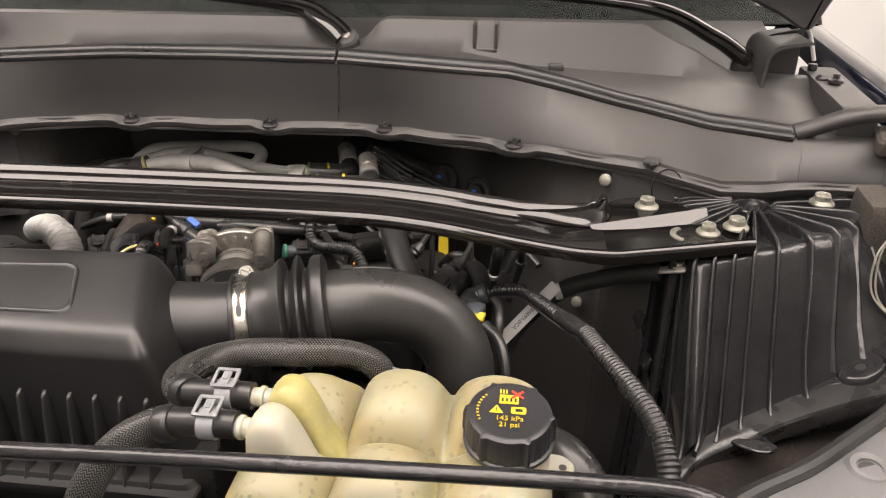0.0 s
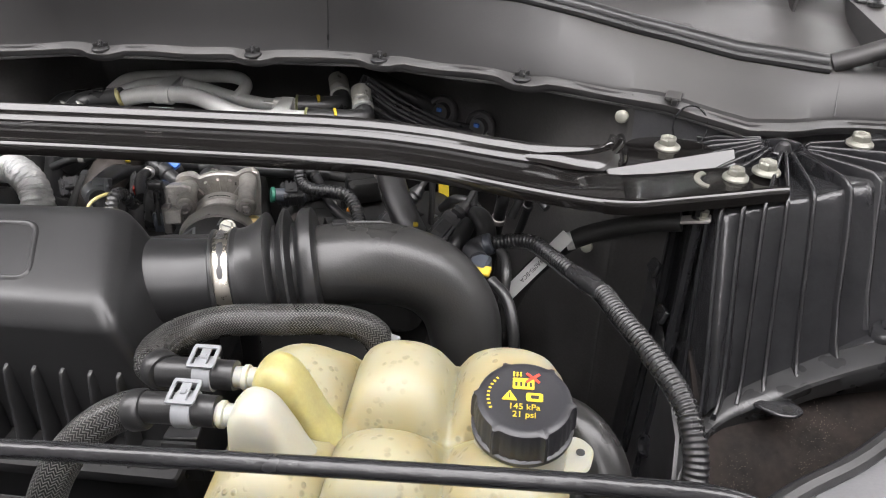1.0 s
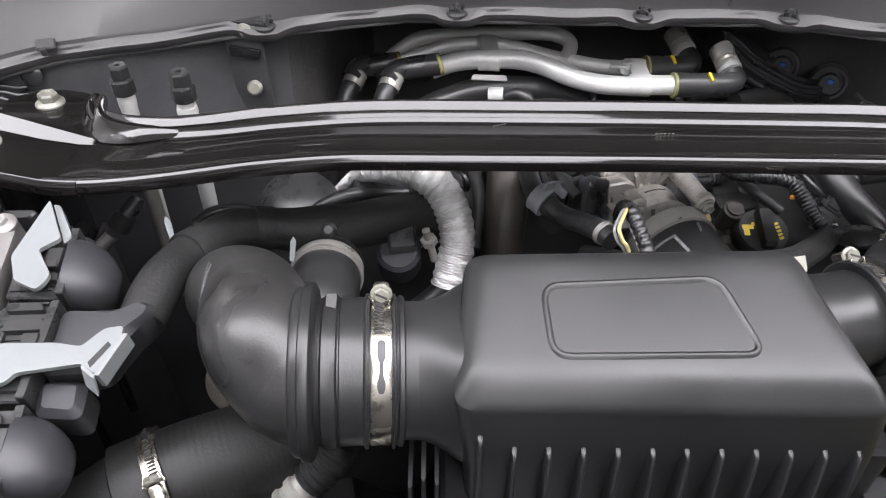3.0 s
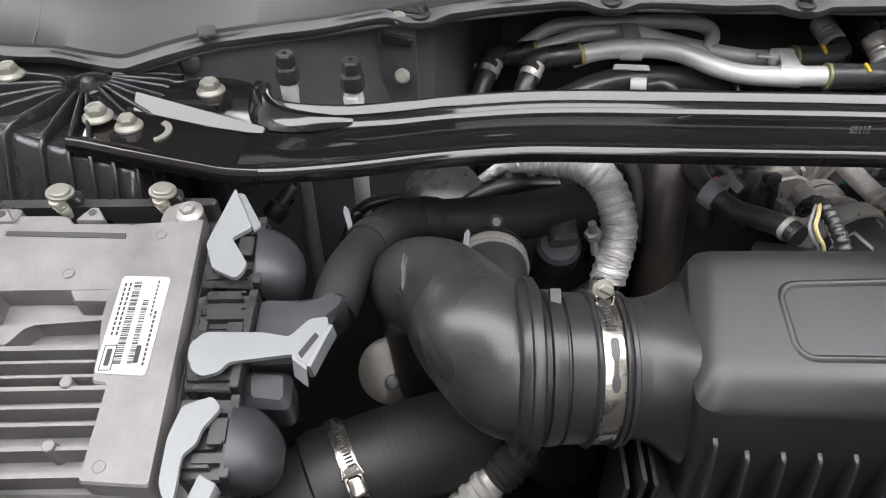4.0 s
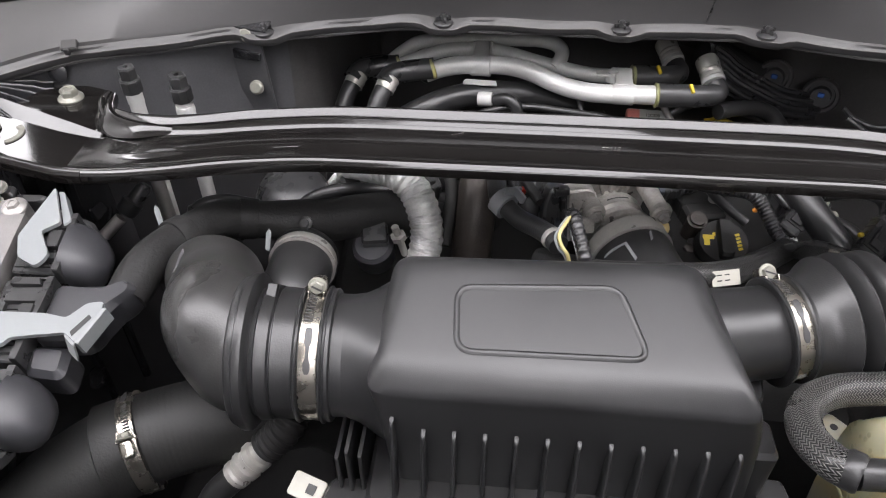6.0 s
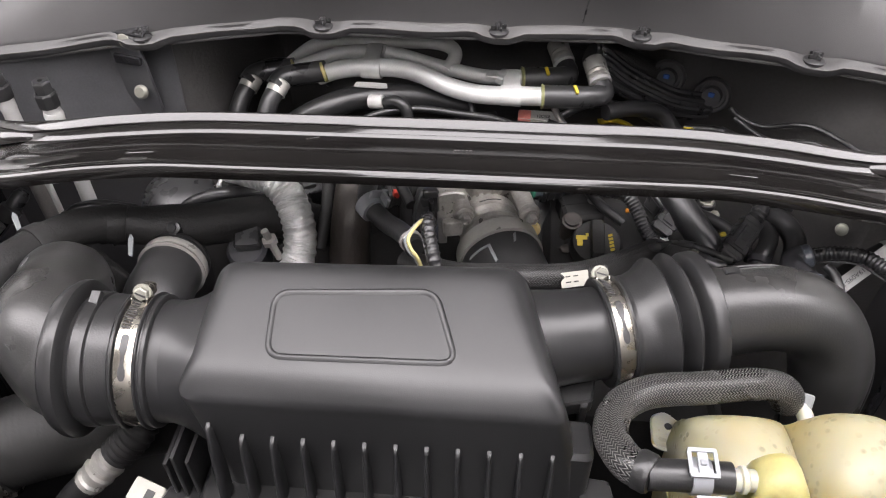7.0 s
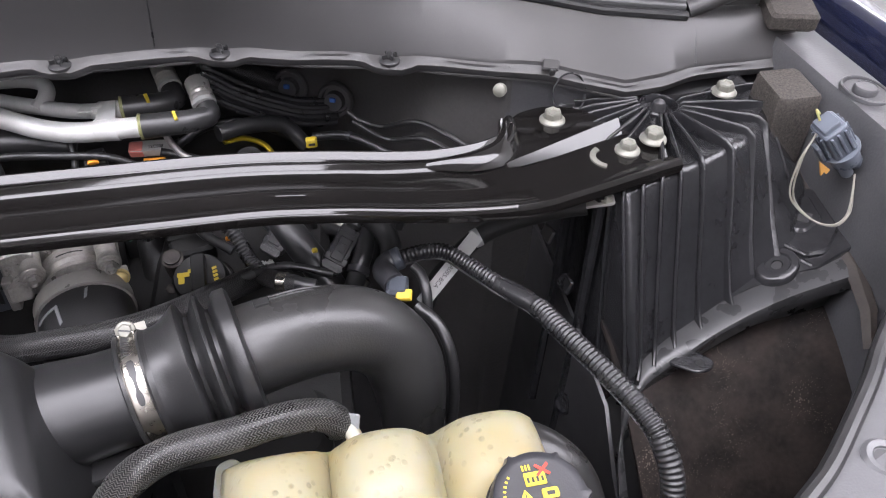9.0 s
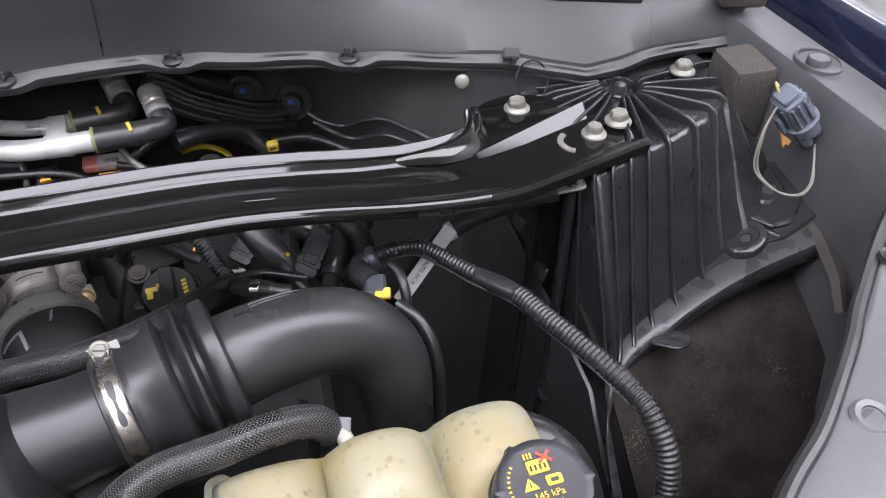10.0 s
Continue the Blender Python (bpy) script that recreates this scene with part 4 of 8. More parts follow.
# ---- air filter housing and intake ----
def air_box():
    t = thing("air_filter_housing", "matt black plastic air filter housing with ribbed front", "air filter housing", at=(-.02, .5, 1.12))
    top = [(-.160, .4535), (.112, .4515), (.078, .566), (-.150, .560)]
    low = [(-.146, .4565), (.130, .4545), (.112, .60), (-.155, .592)]
    slope = .30

    def ring(f, inset, z, k=1.0, r=.014):
        cs = [Vector(a).lerp(Vector(b), f) for a, b in zip(top, low)]
        c = sum(cs, Vector((0, 0))) / 4
        out = []
        for p in rounded(cs, r, 7):
            d = p - c
            q = c + Vector((d.x * (1 - inset / .13), d.y * (1 - inset / .052)))
            out.append(Vector((q.x, q.y, z + k * (slope * (q.y - .470) - .0029))))
        return out
    rings = [ring(1, 0, 1.130, 0), ring(.9, 0, 1.155, 0), ring(.62, 0, 1.20, .1), ring(.34, 0, 1.235, .4), ring(.14, 0, 1.2535, .8), ring(.03, .0002, 1.2622, .98), ring(0, .0006, 1.2652), ring(0, .0030, 1.2688), ring(0, .0070, 1.2732),
             ring(0, .0100, 1.2757), ring(0, .0130, 1.2772), ring(0, .0165, 1.2781), ring(0, .0210, 1.2785), ring(0, .03, 1.2786), ring(0, .045, 1.2786)]
    part("lid", loft(rings), BOX, t, angle=24)
    # embossed outline on the lid
    emb = rounded([(-.0975, .4795), (.0335, .4815), (.0155, .5335), (-.1005, .5270)], .012, 7)
    path = [Vector((p.x, p.y, 1.2759 + slope * (p.y - .470))) for p in emb]
    n = len(path)
    rs = []
    for i, p in enumerate(path):
        d = (path[(i + 1) % n] - path[i - 1]).normalized()
        q = Vector((d.y, -d.x, 0))
        rs.append([p + q * o + Vector((0, 0, h)) for o, h in ((.0030, -.0010), (.0020, .0004), (.0010, .0012), (0, .0014), (-.0010, .0010), (-.0020, .0001), (-.0030, -.0010))])
    rs.append(rs[0])
    part("embossed_panel_edge", loft(rs, caps=False), BOX, t, angle=75)
    for k in range(12):
        x = -.1412 + .02225 * k
        zt = 1.2165 if k else 1.229
        y0 = .4540
        rs = []
        for z, d in ((zt + .0022, .0), (zt + .001, .003), (zt, .0052), (zt - .003, .0062), (zt - .02, .009), (1.165, .012), (1.152, .014), (1.138, .02)):
            yy = y0 - (1.222 - z) * .09
            rs.append([Vector((x - .0018, yy + .006, z)), Vector((x - .0015, yy - d + .001, z)), Vector((x - .0006, yy - d, z)), Vector((x + .0006, yy - d, z)), Vector((x + .0015, yy - d + .001, z)), Vector((x + .0018, yy + .006, z))])
        part("rib", loft(rs), BOX, t, angle=50)
    part("tray", slab([(-.165, .432), (.142, .430), (.135, .60), (-.165, .60)], 1.05, 1.146, .012, .004), BOX, t)
    part("tray_lip", slab([(-.16, .424), (.145, .422), (.145, .44), (-.16, .44)], 1.132, 1.142, .004, .002), BOX, t)
    # moulded guide at the inlet side, with its thin upright fins
    for k, (x, y, h) in enumerate(((-.168, .470, .052), (-.177, .468, .060), (-.186, .470, .048))):
        part("guide_fin", slab([(x - .0015, y - .02), (x + .0015, y - .02), (x + .0015, y + .03), (x - .0015, y + .03)], 1.09, 1.13 + h, .0012, .0008), BOX, t)
    part("side_latch", slab([(-.205, .425), (-.150, .428), (-.150, .462), (-.195, .460)], 1.120, 1.136, .006, .003), BOX, t)
    # latch bracket at the outlet corner
    part("corner_post", slab([(.108, .456), (.134, .456), (.134, .49), (.110, .49)], 1.12, 1.212, .006, .004), BOX, t)
    part("latch_plate", slab([(.128, .444), (.156, .446), (.152, .47), (.130, .472)], 1.158, 1.162, .003, .001), CONN, t)
    part("latch_web", slab([(.128, .440), (.156, .441), (.156, .444), (.128, .443)], 1.12, 1.160, .001, .0008), CONN, t)

    def shoulder(stations):
        """Soft hull from the box's side to a round neck: x, centre y and z, half width, half height, squareness."""
        rs = []
        for x, cy, cz, a, b, n_ in stations:
            ring_ = []
            for k in range(44):
                an = 2 * math.pi * k / 44
                ca, sa = math.cos(an), math.sin(an)
                ring_.append(Vector((x, cy + a * math.copysign(abs(ca) ** (2 / n_), ca), cz + b * math.copysign(abs(sa) ** (2 / n_), sa))))
            rs.append(ring_)
        return loft(rs)
    part("inlet_shoulder", shoulder([(-.135, .515, 1.2195, .052, .056, 4.2), (-.148, .515, 1.2200, .0515, .0555, 4.0), (-.156, .514, 1.2212, .0500, .0535, 3.4), (-.163, .513, 1.2228, .0485, .0510, 2.7), (-.171, .5125, 1.2245, .0478, .0488, 2.2), (-.180, .512, 1.226, .0472, .0474, 2)]), BOX, t, angle=75)
    part("inlet_neck", sweep(bmesh.new(), catmull([(-.165, .512, 1.2255), (-.18, .512, 1.226), (-.225, .509, 1.228)], 8), .0472, 44), BOX, t, angle=60)
    # oval shoulder into the outlet neck
    part("outlet_neck", sweep(bmesh.new(), catmull([(.04, .540, 1.226), (.08, .549, 1.227), (.12, .5565, 1.228), (.165, .566, 1.229)], 8), lambda s, f: .047 - .0100 * min(1, f * 1.5) ** .7, 44), BOX, t, angle=60)
    part("neck_step", slab([(.098, .505), (.138, .514), (.144, .545), (.102, .545)], 1.186, 1.202, .004, .002), BOX, t)
    part("neck_web", slab([(.128, .508), (.134, .509), (.140, .545), (.134, .545)], 1.13, 1.200, .002, .001), BOX, t)


air_box()


def intake_right():
    ax = Vector((.96, .23, .07)).normalized()
    c = Vector((.152, .5625, 1.2295))
    # rubber coupler with bellows
    t = thing("intake_coupler", "black rubber bellows coupler on the air filter outlet", "intake hose", at=c)
    prof = [(.036, -.010), (.0410, -.0105), (.0422, -.0095), (.0415, -.0070), (.0375, -.0063), (.0375, .0065), (.0412, .0072), (.0420, .0090), (.0410, .0110), (.0405, .013), (.0410, .020), (.0440, .029), (.0500, .0370), (.0510, .0390), (.0496, .0408), (.0395, .0440), (.0385, .0470),
            (.0495, .0530), (.0520, .0553), (.0508, .0575), (.0395, .0610), (.0388, .0640), (.0485, .0690), (.0502, .0715), (.0502, .0800), (.0470, .082), (.040, .083), (.034, .083)]
    q = axis_m(c, c + ax) @ Matrix.Diagonal((1.05, 1.05, .93, 1))
    part("cuff", spin(prof[:10], q, 56), RUBBER, t, angle=40)
    part("bellows", spin(prof[9:], q, 56), RUBBER, t, angle=40)
    band(c, -ax, .0396, .0125, "hose_clamp", "steel worm-drive clamp round the air filter outlet", turn=45, facing=True)
    # duct bending down behind the coolant tank
    path = [c + ax * .062, (.25, .584, 1.2385), (.285, .591, 1.236), (.318, .596, 1.222), (.341, .595, 1.196), (.351, .588, 1.163), (.353, .578, 1.11), (.35, .56, 1.04), (.34, .53, .95)]
    t = thing("intake_duct", "smooth black plastic intake duct curving down", "intake duct", at=path[0])
    part("pipe", tube(path, lambda s, f: .0365 - .003 * min(1, f * 3) - .006 * min(1, max(0, f - .42) * 5), 40, 10), DUSTY_LIT, t, angle=60)
    for dy, dz in ((.012, .0322), (.017, .0302)):
        part("seam", sweep(bmesh.new(), [p + Vector((-.004, dy, dz)) for p in catmull(path[:4], 8)], .0013, 6), RUBBER, t)
    part("tab", block((.012, .007, .004), pose(.242, .592, 1.2735, 0, 0, 10), .001, .001), RUBBER, t)
    # small black hose alongside the bend
    h = thing("side_hose", "thin black rubber hose beside the intake duct", "hose", "bay hoses", at=(.42, .6, 1.1))
    part("hose", tube([(.370, .648, 1.185), (.386, .628, 1.178), (.394, .606, 1.155), (.394, .592, 1.11), (.385, .58, 1.0)], .0055, 12, 6), RUBBER, h)
    return t


intake_right()


def intake_left():
    ax = Vector((-.99, -.06, .045)).normalized()
    c = Vector((-.207, .510, 1.2275))
    t = thing("inlet_coupler", "black rubber coupler on the air filter inlet", "intake hose", at=c)
    prof = [(.047, -.0155), (.0500, -.0155), (.0512, -.0145), (.0512, -.0120), (.0500, -.0112), (.0505, -.0100), (.0524, -.0096), (.0530, -.0088), (.0522, -.0076), (.0485, -.0072), (.0485, .0074), (.0520, .0078), (.0528, .0092), (.0520, .0106), (.0500, .0114), (.0502, .0200),
            (.0506, .0262), (.0492, .0270), (.0492, .0278), (.0512, .0290), (.0520, .0330), (.0520, .0375), (.0500, .0388), (.0492, .0420), (.0575, .0432), (.0602, .0450), (.0606, .0490), (.0600, .0510), (.0578, .0520), (.0570, .0560), (.0552, .0578), (.0500, .0585)]
    part("collar", spin(prof, axis_m(c, c + ax), 64), RUBBER, t, angle=40)
    part("key", block((.008, .012, .006), pose(-.238, .524, 1.2785, 20, 0, 0), .001, .001), RUBBER, t)
    band(c, ax, .0488, .0135, "hose_clamp", "wide steel worm-drive clamp round the air filter inlet", facing=True, turn=24)
    path = [c + ax * .046, c + ax * .056, (-.289, .530, 1.241), (-.310, .584, 1.221), (-.333, .613, 1.199), (-.339, .642, 1.16), (-.33, .657, 1.10), (-.32, .662, 1.0)]
    t = thing("intake_elbow", "large smooth black rubber intake elbow with a scuff", "intake elbow", at=path[0])
    part("elbow", tube(path, lambda s, f: .0480 - .009 * min(1, f * 3.6), 44, 10), DUSTY_LIT, t, angle=60)
    part("moulded_tab", block((.010, .006, .004), pose(-.274, .541, 1.2715, 25, 0, 8), .001, .001), RUBBER, t)
    line = catmull(path, 12)

    def onto(p, lift=.0004):
        """The point of the elbow's skin nearest to p."""
        p = Vector(p)
        k = min(range(len(line)), key=lambda i: (line[i] - p).length)
        r = .0480 - .009 * min(1, k / (len(line) - 1) * 3.6)
        return line[k] + (p - line[k]).normalized() * (r + lift)
    seam = catmull([(-.262, .481, 1.268), (-.290, .490, 1.266), (-.311, .506, 1.261), (-.328, .523, 1.257), (-.340, .542, 1.248), (-.35, .57, 1.235)], 6)
    part("moulding_line", sweep(bmesh.new(), [onto(p, .0003) for p in seam], .0010, 6), CONN, t)
    rnd = random.Random(2)
    bm = bmesh.new()
    for k in range(9):
        p = Vector((-.348 + .007 * rnd.random(), .560 + .03 * rnd.random(), 1.244 + .006 * rnd.random()))
        d = Vector((.001 * rnd.uniform(-1, 1), .006 + .006 * rnd.random(), .001))
        sweep(bm, [onto(p - d, .0002), onto(p, .0006), onto(p + d, .0002)], .0004 + .0005 * rnd.random(), 5)
    part("scuffs", bm, APRON, t, "pale scuff marks")


intake_left()


def charge_hose():
    """Big ribbed hose running under the elbow, with its clamp, and the short upright hose behind."""
    path = [(-.47, .44, 1.06), (-.43, .47, 1.085), (-.385, .50, 1.098), (-.33, .525, 1.10), (-.28, .55, 1.09), (-.24, .58, 1.06), (-.2, .6, 1.0)]
    t = thing("charge_hose", "black ribbed rubber charge-air hose under the elbow", "charge hose", at=path[0])
    part("hose", tube(path, lambda s, f: .041 + (.0004 * math.sin(s * 1500) if .30 < f < .62 else 0), 32, 26), HOSE_SHADE, t, angle=60)
    part("end_cuff", spin([(.0405, -.02), (.0445, -.018), (.0445, .018), (.0405, .02)], axis_m((-.392, .496, 1.096), (-.352, .515, 1.10)), 36), HOSE_SHADE, t)
    band((-.381, .5015, 1.0975), (.9, .42, .10), .0448, .0135, "hose_clamp", "steel worm-drive clamp with side clips on the charge-air hose", turn=30, facing=True)
    c = Vector((-.271, .700, 1.150))
    d = Vector((.02, -.985, .10)).normalized()
    t = thing("turbo_hose", "short black hose with a steel band behind the elbow", "hose", at=c)
    part("hose", tube([c - d * .006, c + d * .03, c + d * .06 + Vector((0, 0, -.004)), c + d * .085 + Vector((0, 0, -.03)), c + d * .09 + Vector((0, 0, -.10))], .0320, 36, 6), RUBBER, t, angle=60)
    part("end_bead", spin([(.0310, -.003), (.0335, -.0022), (.0340, 0), (.0335, .0016), (.0310, .002)], axis_m(c - d * .004, c + d), 40), RUBBER, t)
    band(c + d * .006, d, .0325, .008, "hose_clamp", "steel band on the hose behind the elbow", screw=False, turn=48, mat=BANDM, slots=False)
    b = thing("hose_clamp", "narrow steel clamp ring behind the elbow", "hose clamp", "hose clamps", at=c + d * .012)
    part("strap", spin([(.0328, .0130), (.0348, .0135), (.0348, .0155), (.0328, .016)], axis_m(c, c + d), 44), CAST, b)
    # round metal mount seen deep in the gap
    m = axis_m((-.366, .662, 1.03), (-.360, .60, 1.11))
    t = thing("round_mount", "dull round metal disc on a stem, deep in the bay", "mount", at=(-.362, .66, 1.03))
    part("disc", spin([(.0, .0), (.033, .0), (.034, .004), (.030, .007), (.012, .009), (0, .009)], m, 36), DISC, t)
    part("stem", spin([(.008, .006), (.007, .03), (0, .031)], m @ pose(0, -.012, 0), 14), CONN, t)


charge_hose()


# ---- coolant tank ----
def coolant_tank():
    t = thing("coolant_tank", "cream translucent plastic coolant tank with six pillowed cells", "coolant tank", at=(.315, .42, 1.05))
    x0, x1, y0, y1 = .203, .430, .335, .500
    xs = [.203, .277, .3515, .430]
    ys = [.335, .418, .500]

    def cell(v, cuts):
        for a, b in zip(cuts, cuts[1:]):
            if v <= b:
                return (2 * (v - a) / (b - a) - 1), cuts.index(a)
        return 1, len(cuts) - 2

    def height(x, y):
        u, i = cell(x, xs)
        v, j = cell(y, ys)
        p = max(0, 1 - abs(u) ** 2.2) * max(0, 1 - abs(v) ** (2.6 if j else 2.2))
        z = 1.205 + .040 * p ** .56
        z -= .010 * (i == 0) * min(1, p * 3)
        z += .004 * (j == 1) * min(1, p * 3)
        return z
    rings = []
    nx, ny = 66, 48
    grid = [[Vector((x, y, height(x, y))) for x in np.linspace(x0, x1, nx)] for y in np.linspace(y0, y1, ny)]
    bm = bmesh.new()
    vs = [[bm.verts.new(p) for p in row] for row in grid]
    for a, b in zip(vs, vs[1:]):
        for k in range(nx - 1):
            bm.faces.new((a[k], a[k + 1], b[k + 1], b[k]))
    rim = [vs[0][k] for k in range(nx)] + [vs[j][-1] for j in range(1, ny)] + [vs[-1][k] for k in range(nx - 2, -1, -1)] + [vs[j][0] for j in range(ny - 2, 0, -1)]
    prev = rim
    for dz, gr in ((.012, .004), (.03, .005), (.09, .004), (.14, .0)):
        cur = []
        for v in rim:
            d = Vector((v.co.x - .3165, v.co.y - .4175, 0))
            cur.append(bm.verts.new(Vector((v.co.x, v.co.y, 1.208 - dz)) + d.normalized() * gr))
        for k in range(len(rim)):
            q = (k + 1) % len(rim)
            bm.faces.new((prev[k], prev[q], cur[q], cur[k]))
        prev = cur
    bm.faces.new(prev)
    part("body", bm, TANK, t, angle=80)
    part("moulding_seam", slab([(x0 - .006, y0 - .006), (x1 + .006, y0 - .006), (x1 + .006, y1 + .005), (x0 - .006, y1 + .005)], 1.150, 1.153, .012, .001), TANK, t)
    # ears
    for pts, h in (([(.188, .50), (.19, .53), (.203, .535), (.222, .515), (.222, .49)], (.203, .519)), ([(.424, .402), (.446, .406), (.451, .426), (.442, .436), (.424, .436)], (.441, .421))):
        e = part("mounting_ear", slab(pts, 1.163 if h[0] < .3 else 1.205, 1.167 if h[0] < .3 else 1.209, .006, .0015), WHITEN, t, "milky plastic mounting ear")
        part("ear_hole", spin([(.0030, 0), (.0030, .0006), (0, .0006)], pose(*h, 1.167 if h[0] < .3 else 1.209), 16), DARK, e)
    nip = part("rear_nipple", tube([(.300, .500, 1.196), (.296, .514, 1.204), (.289, .522, 1.205)], .0062, 14, 4), WHITEN, t, "milky plastic hose nipple")
    part("nipple_bracket", slab([(-.006, -.007), (.006, -.007), (.006, .007), (-.006, .007)], -.0015, .0015, .002, .0008, pose(.2965, .518, 1.210, 50, 0, -20)), LEVER, nip)
    # filler neck and cap
    c, tilt = Vector((.400, .404, 1.249)), pose(0, 0, 0, 6, 0, 0)
    m = Matrix.Translation(c) @ tilt @ Matrix.Scale(.83, 4)
    part("filler_neck", spin([(.036, -.06), (.036, .012), (.034, .016), (.030, .018), (.03, .02)], m, 40), WHITEN, t)
    # two pipe stubs on leaning domes
    prof = catmull([(.217, 0, 1.14), (.2185, 0, 1.20), (.2195, 0, 1.252), (.224, 0, 1.266), (.234, 0, 1.2715), (.245, 0, 1.267), (.2535, 0, 1.252), (.264, 0, 1.226), (.280, 0, 1.195), (.286, 0, 1.14)], 4)
    for dx, y, mat, lab in ((.004, .421, YELLOWN, "yellow-tinted raised outlet corner"), (.0, .387, WHITEN, "milky white raised outlet corner")):
        rings = []
        for dy, k in ((-.0165, .72), (-.0160, .84), (-.0145, .93), (-.011, .985), (-.005, 1), (.005, 1), (.011, .985), (.0145, .93), (.0160, .84), (.0165, .72)):
            rings.append([Vector((.245 + dx + (p.x - .245) * (.5 + .5 * k), y + dy, 1.14 + (p.z - 1.14) * k)) for p in prof])
        d = part("outlet_dome", loft(rings), mat, t, lab, 60)
        part("stub", tube([(.232 + dx, y, 1.254), (.215 + dx, y, 1.254), (.175, y, 1.254)], .0072, 16, 3), WHITEN, d)
        part("stub_collar", spin([(.0072, 0), (.0088, .001), (.0088, .004), (.0072, .005)], axis_m((.216 + dx, y, 1.254), (.19, y, 1.254)), 18), WHITEN, d)
    bm = bmesh.new()
    rings = []
    prof = [(.0365, .004), (.0368, .008), (.0362, .024), (.0345, .029), (.032, .0305), (.028, .0302), (.02, .0297), (.008, .0296), (.0005, .0296)]
    for r, h in prof:
        ring = []
        for k in range(120):
            a = 2 * math.pi * k / 120
            lobe = max(0, math.cos(6 * a + .5)) ** 14
            rr = r + (.0033 * lobe if .0345 <= r else .002 * lobe if r > .03 else 0) - (.0006 * (math.sin(36 * a) > 0) if .03 < r and h < .026 else 0)
            ring.append(m @ Vector((rr * math.cos(a), rr * math.sin(a), h)))
        rings.append(ring)
    cap = part("cap", loft(rings, bm), CAPM, t, "black lobed screw cap with yellow print", 40)
    part("skirt", spin([(.0385, 0), (.0385, .0035), (.036, .005)], m, 48), CAPM, cap)
    top = m @ pose(0, 0, .0301)
    # yellow warnings: crossed-out filler, triangle, book, pressure
    bm = bmesh.new()
    for pts in ([(-.009, .008), (.007, .008), (.007, .0185), (-.009, .0185)],):
        slab(pts, 0, .0005, .001, .0002, top, bm=bm)
    for k in range(3):
        slab([(-.009 + .0025 * k, .020), (-.0075 + .0025 * k, .020), (-.0075 + .0025 * k, .0245), (-.009 + .0025 * k, .0245)], 0, .0005, .0004, .0001, top, bm=bm)
    slab([(-.017, -.003), (-.005, -.003), (-.011, .0065)], 0, .0005, .001, .0002, top, bm=bm)
    slab([(.001, -.003), (.0135, -.003), (.0135, .005), (.001, .005)], 0, .0005, .0022, .0002, top, bm=bm)
    part("warning_print", bm, PRINT, cap, "yellow printed warning symbols")
    bm = bmesh.new()
    for k in range(4):
        slab([(-.0072 + .0036 * k, .0105), (-.0055 + .0036 * k, .0105), (-.0055 + .0036 * k, .0145), (-.0072 + .0036 * k, .0145)], .0003, .0008, .0004, .0001, top, bm=bm)
    slab([(-.0115, -.001), (-.0105, -.001), (-.0107, .0035), (-.0113, .0035)], .0003, .0008, .0002, .0001, top, bm=bm)
    slab([(.0045, -.0005), (.0105, -.0005), (.0105, .0025), (.0045, .0025)], .0003, .0008, .001, .0001, top, bm=bm)
    part("symbol_cutouts", bm, CAPM, cap)
    bm = bmesh.new()
    for a in (40, -40):
        block((.013, .0022, .0005), top @ pose(.006, .019, .0007, 0, 0, a), .0006, .0001, bm)
    part("red_cross", bm, REDP, cap, "red printed cross")
    lettering("145 kPa", .0072, top @ pose(.000, -.0085, .0003), PRINT, cap)
    lettering("21 psi", .0072, top @ pose(.000, -.0155, .0003), PRINT, cap)
    bm = bmesh.new()
    for k in range(9):
        a = math.radians(140 + 8 * k)
        block((.0015, .0022, .0004), top @ pose(.0265 * math.cos(a), .0265 * math.sin(a), .0003, 0, 0, math.degrees(a) + 90), .0003, .0001, bm)
    part("rim_print", bm, PRINT, cap, "small yellow unreadable print")


coolant_tank()


def braided_hose(name, path, label, r=.0122):
    t = thing(name, label, "hose", "coolant hoses", at=path[0])
    part("sleeve", tube(path, r, 22, 14), BRAID, t)
    a, b = Vector(path[0]), Vector(path[1])
    part("end_crimp", spin([(r, -.002), (r * 1.1, 0), (r * 1.1, .008), (r, .010)], axis_m(a, b), 22), RUBBER, t, "black rubber end crimp")
    return t


braided_hose("coolant_hose", [(.160, .421, 1.254), (.147, .430, 1.252), (.140, .455, 1.245), (.149, .482, 1.239), (.174, .499, 1.237), (.215, .506, 1.236), (.250, .515, 1.232), (.272, .520, 1.224), (.283, .5215, 1.214), (.2865, .5225, 1.203)],
             "grey braided coolant hose looping behind the tank")
braided_hose("coolant_hose", [(.162, .387, 1.253), (.148, .387, 1.250), (.127, .378, 1.240), (.110, .364, 1.222), (.100, .348, 1.195), (.096, .335, 1.15), (.094, .325, 1.08)],
             "grey braided coolant hose dropping in front of the filter housing")


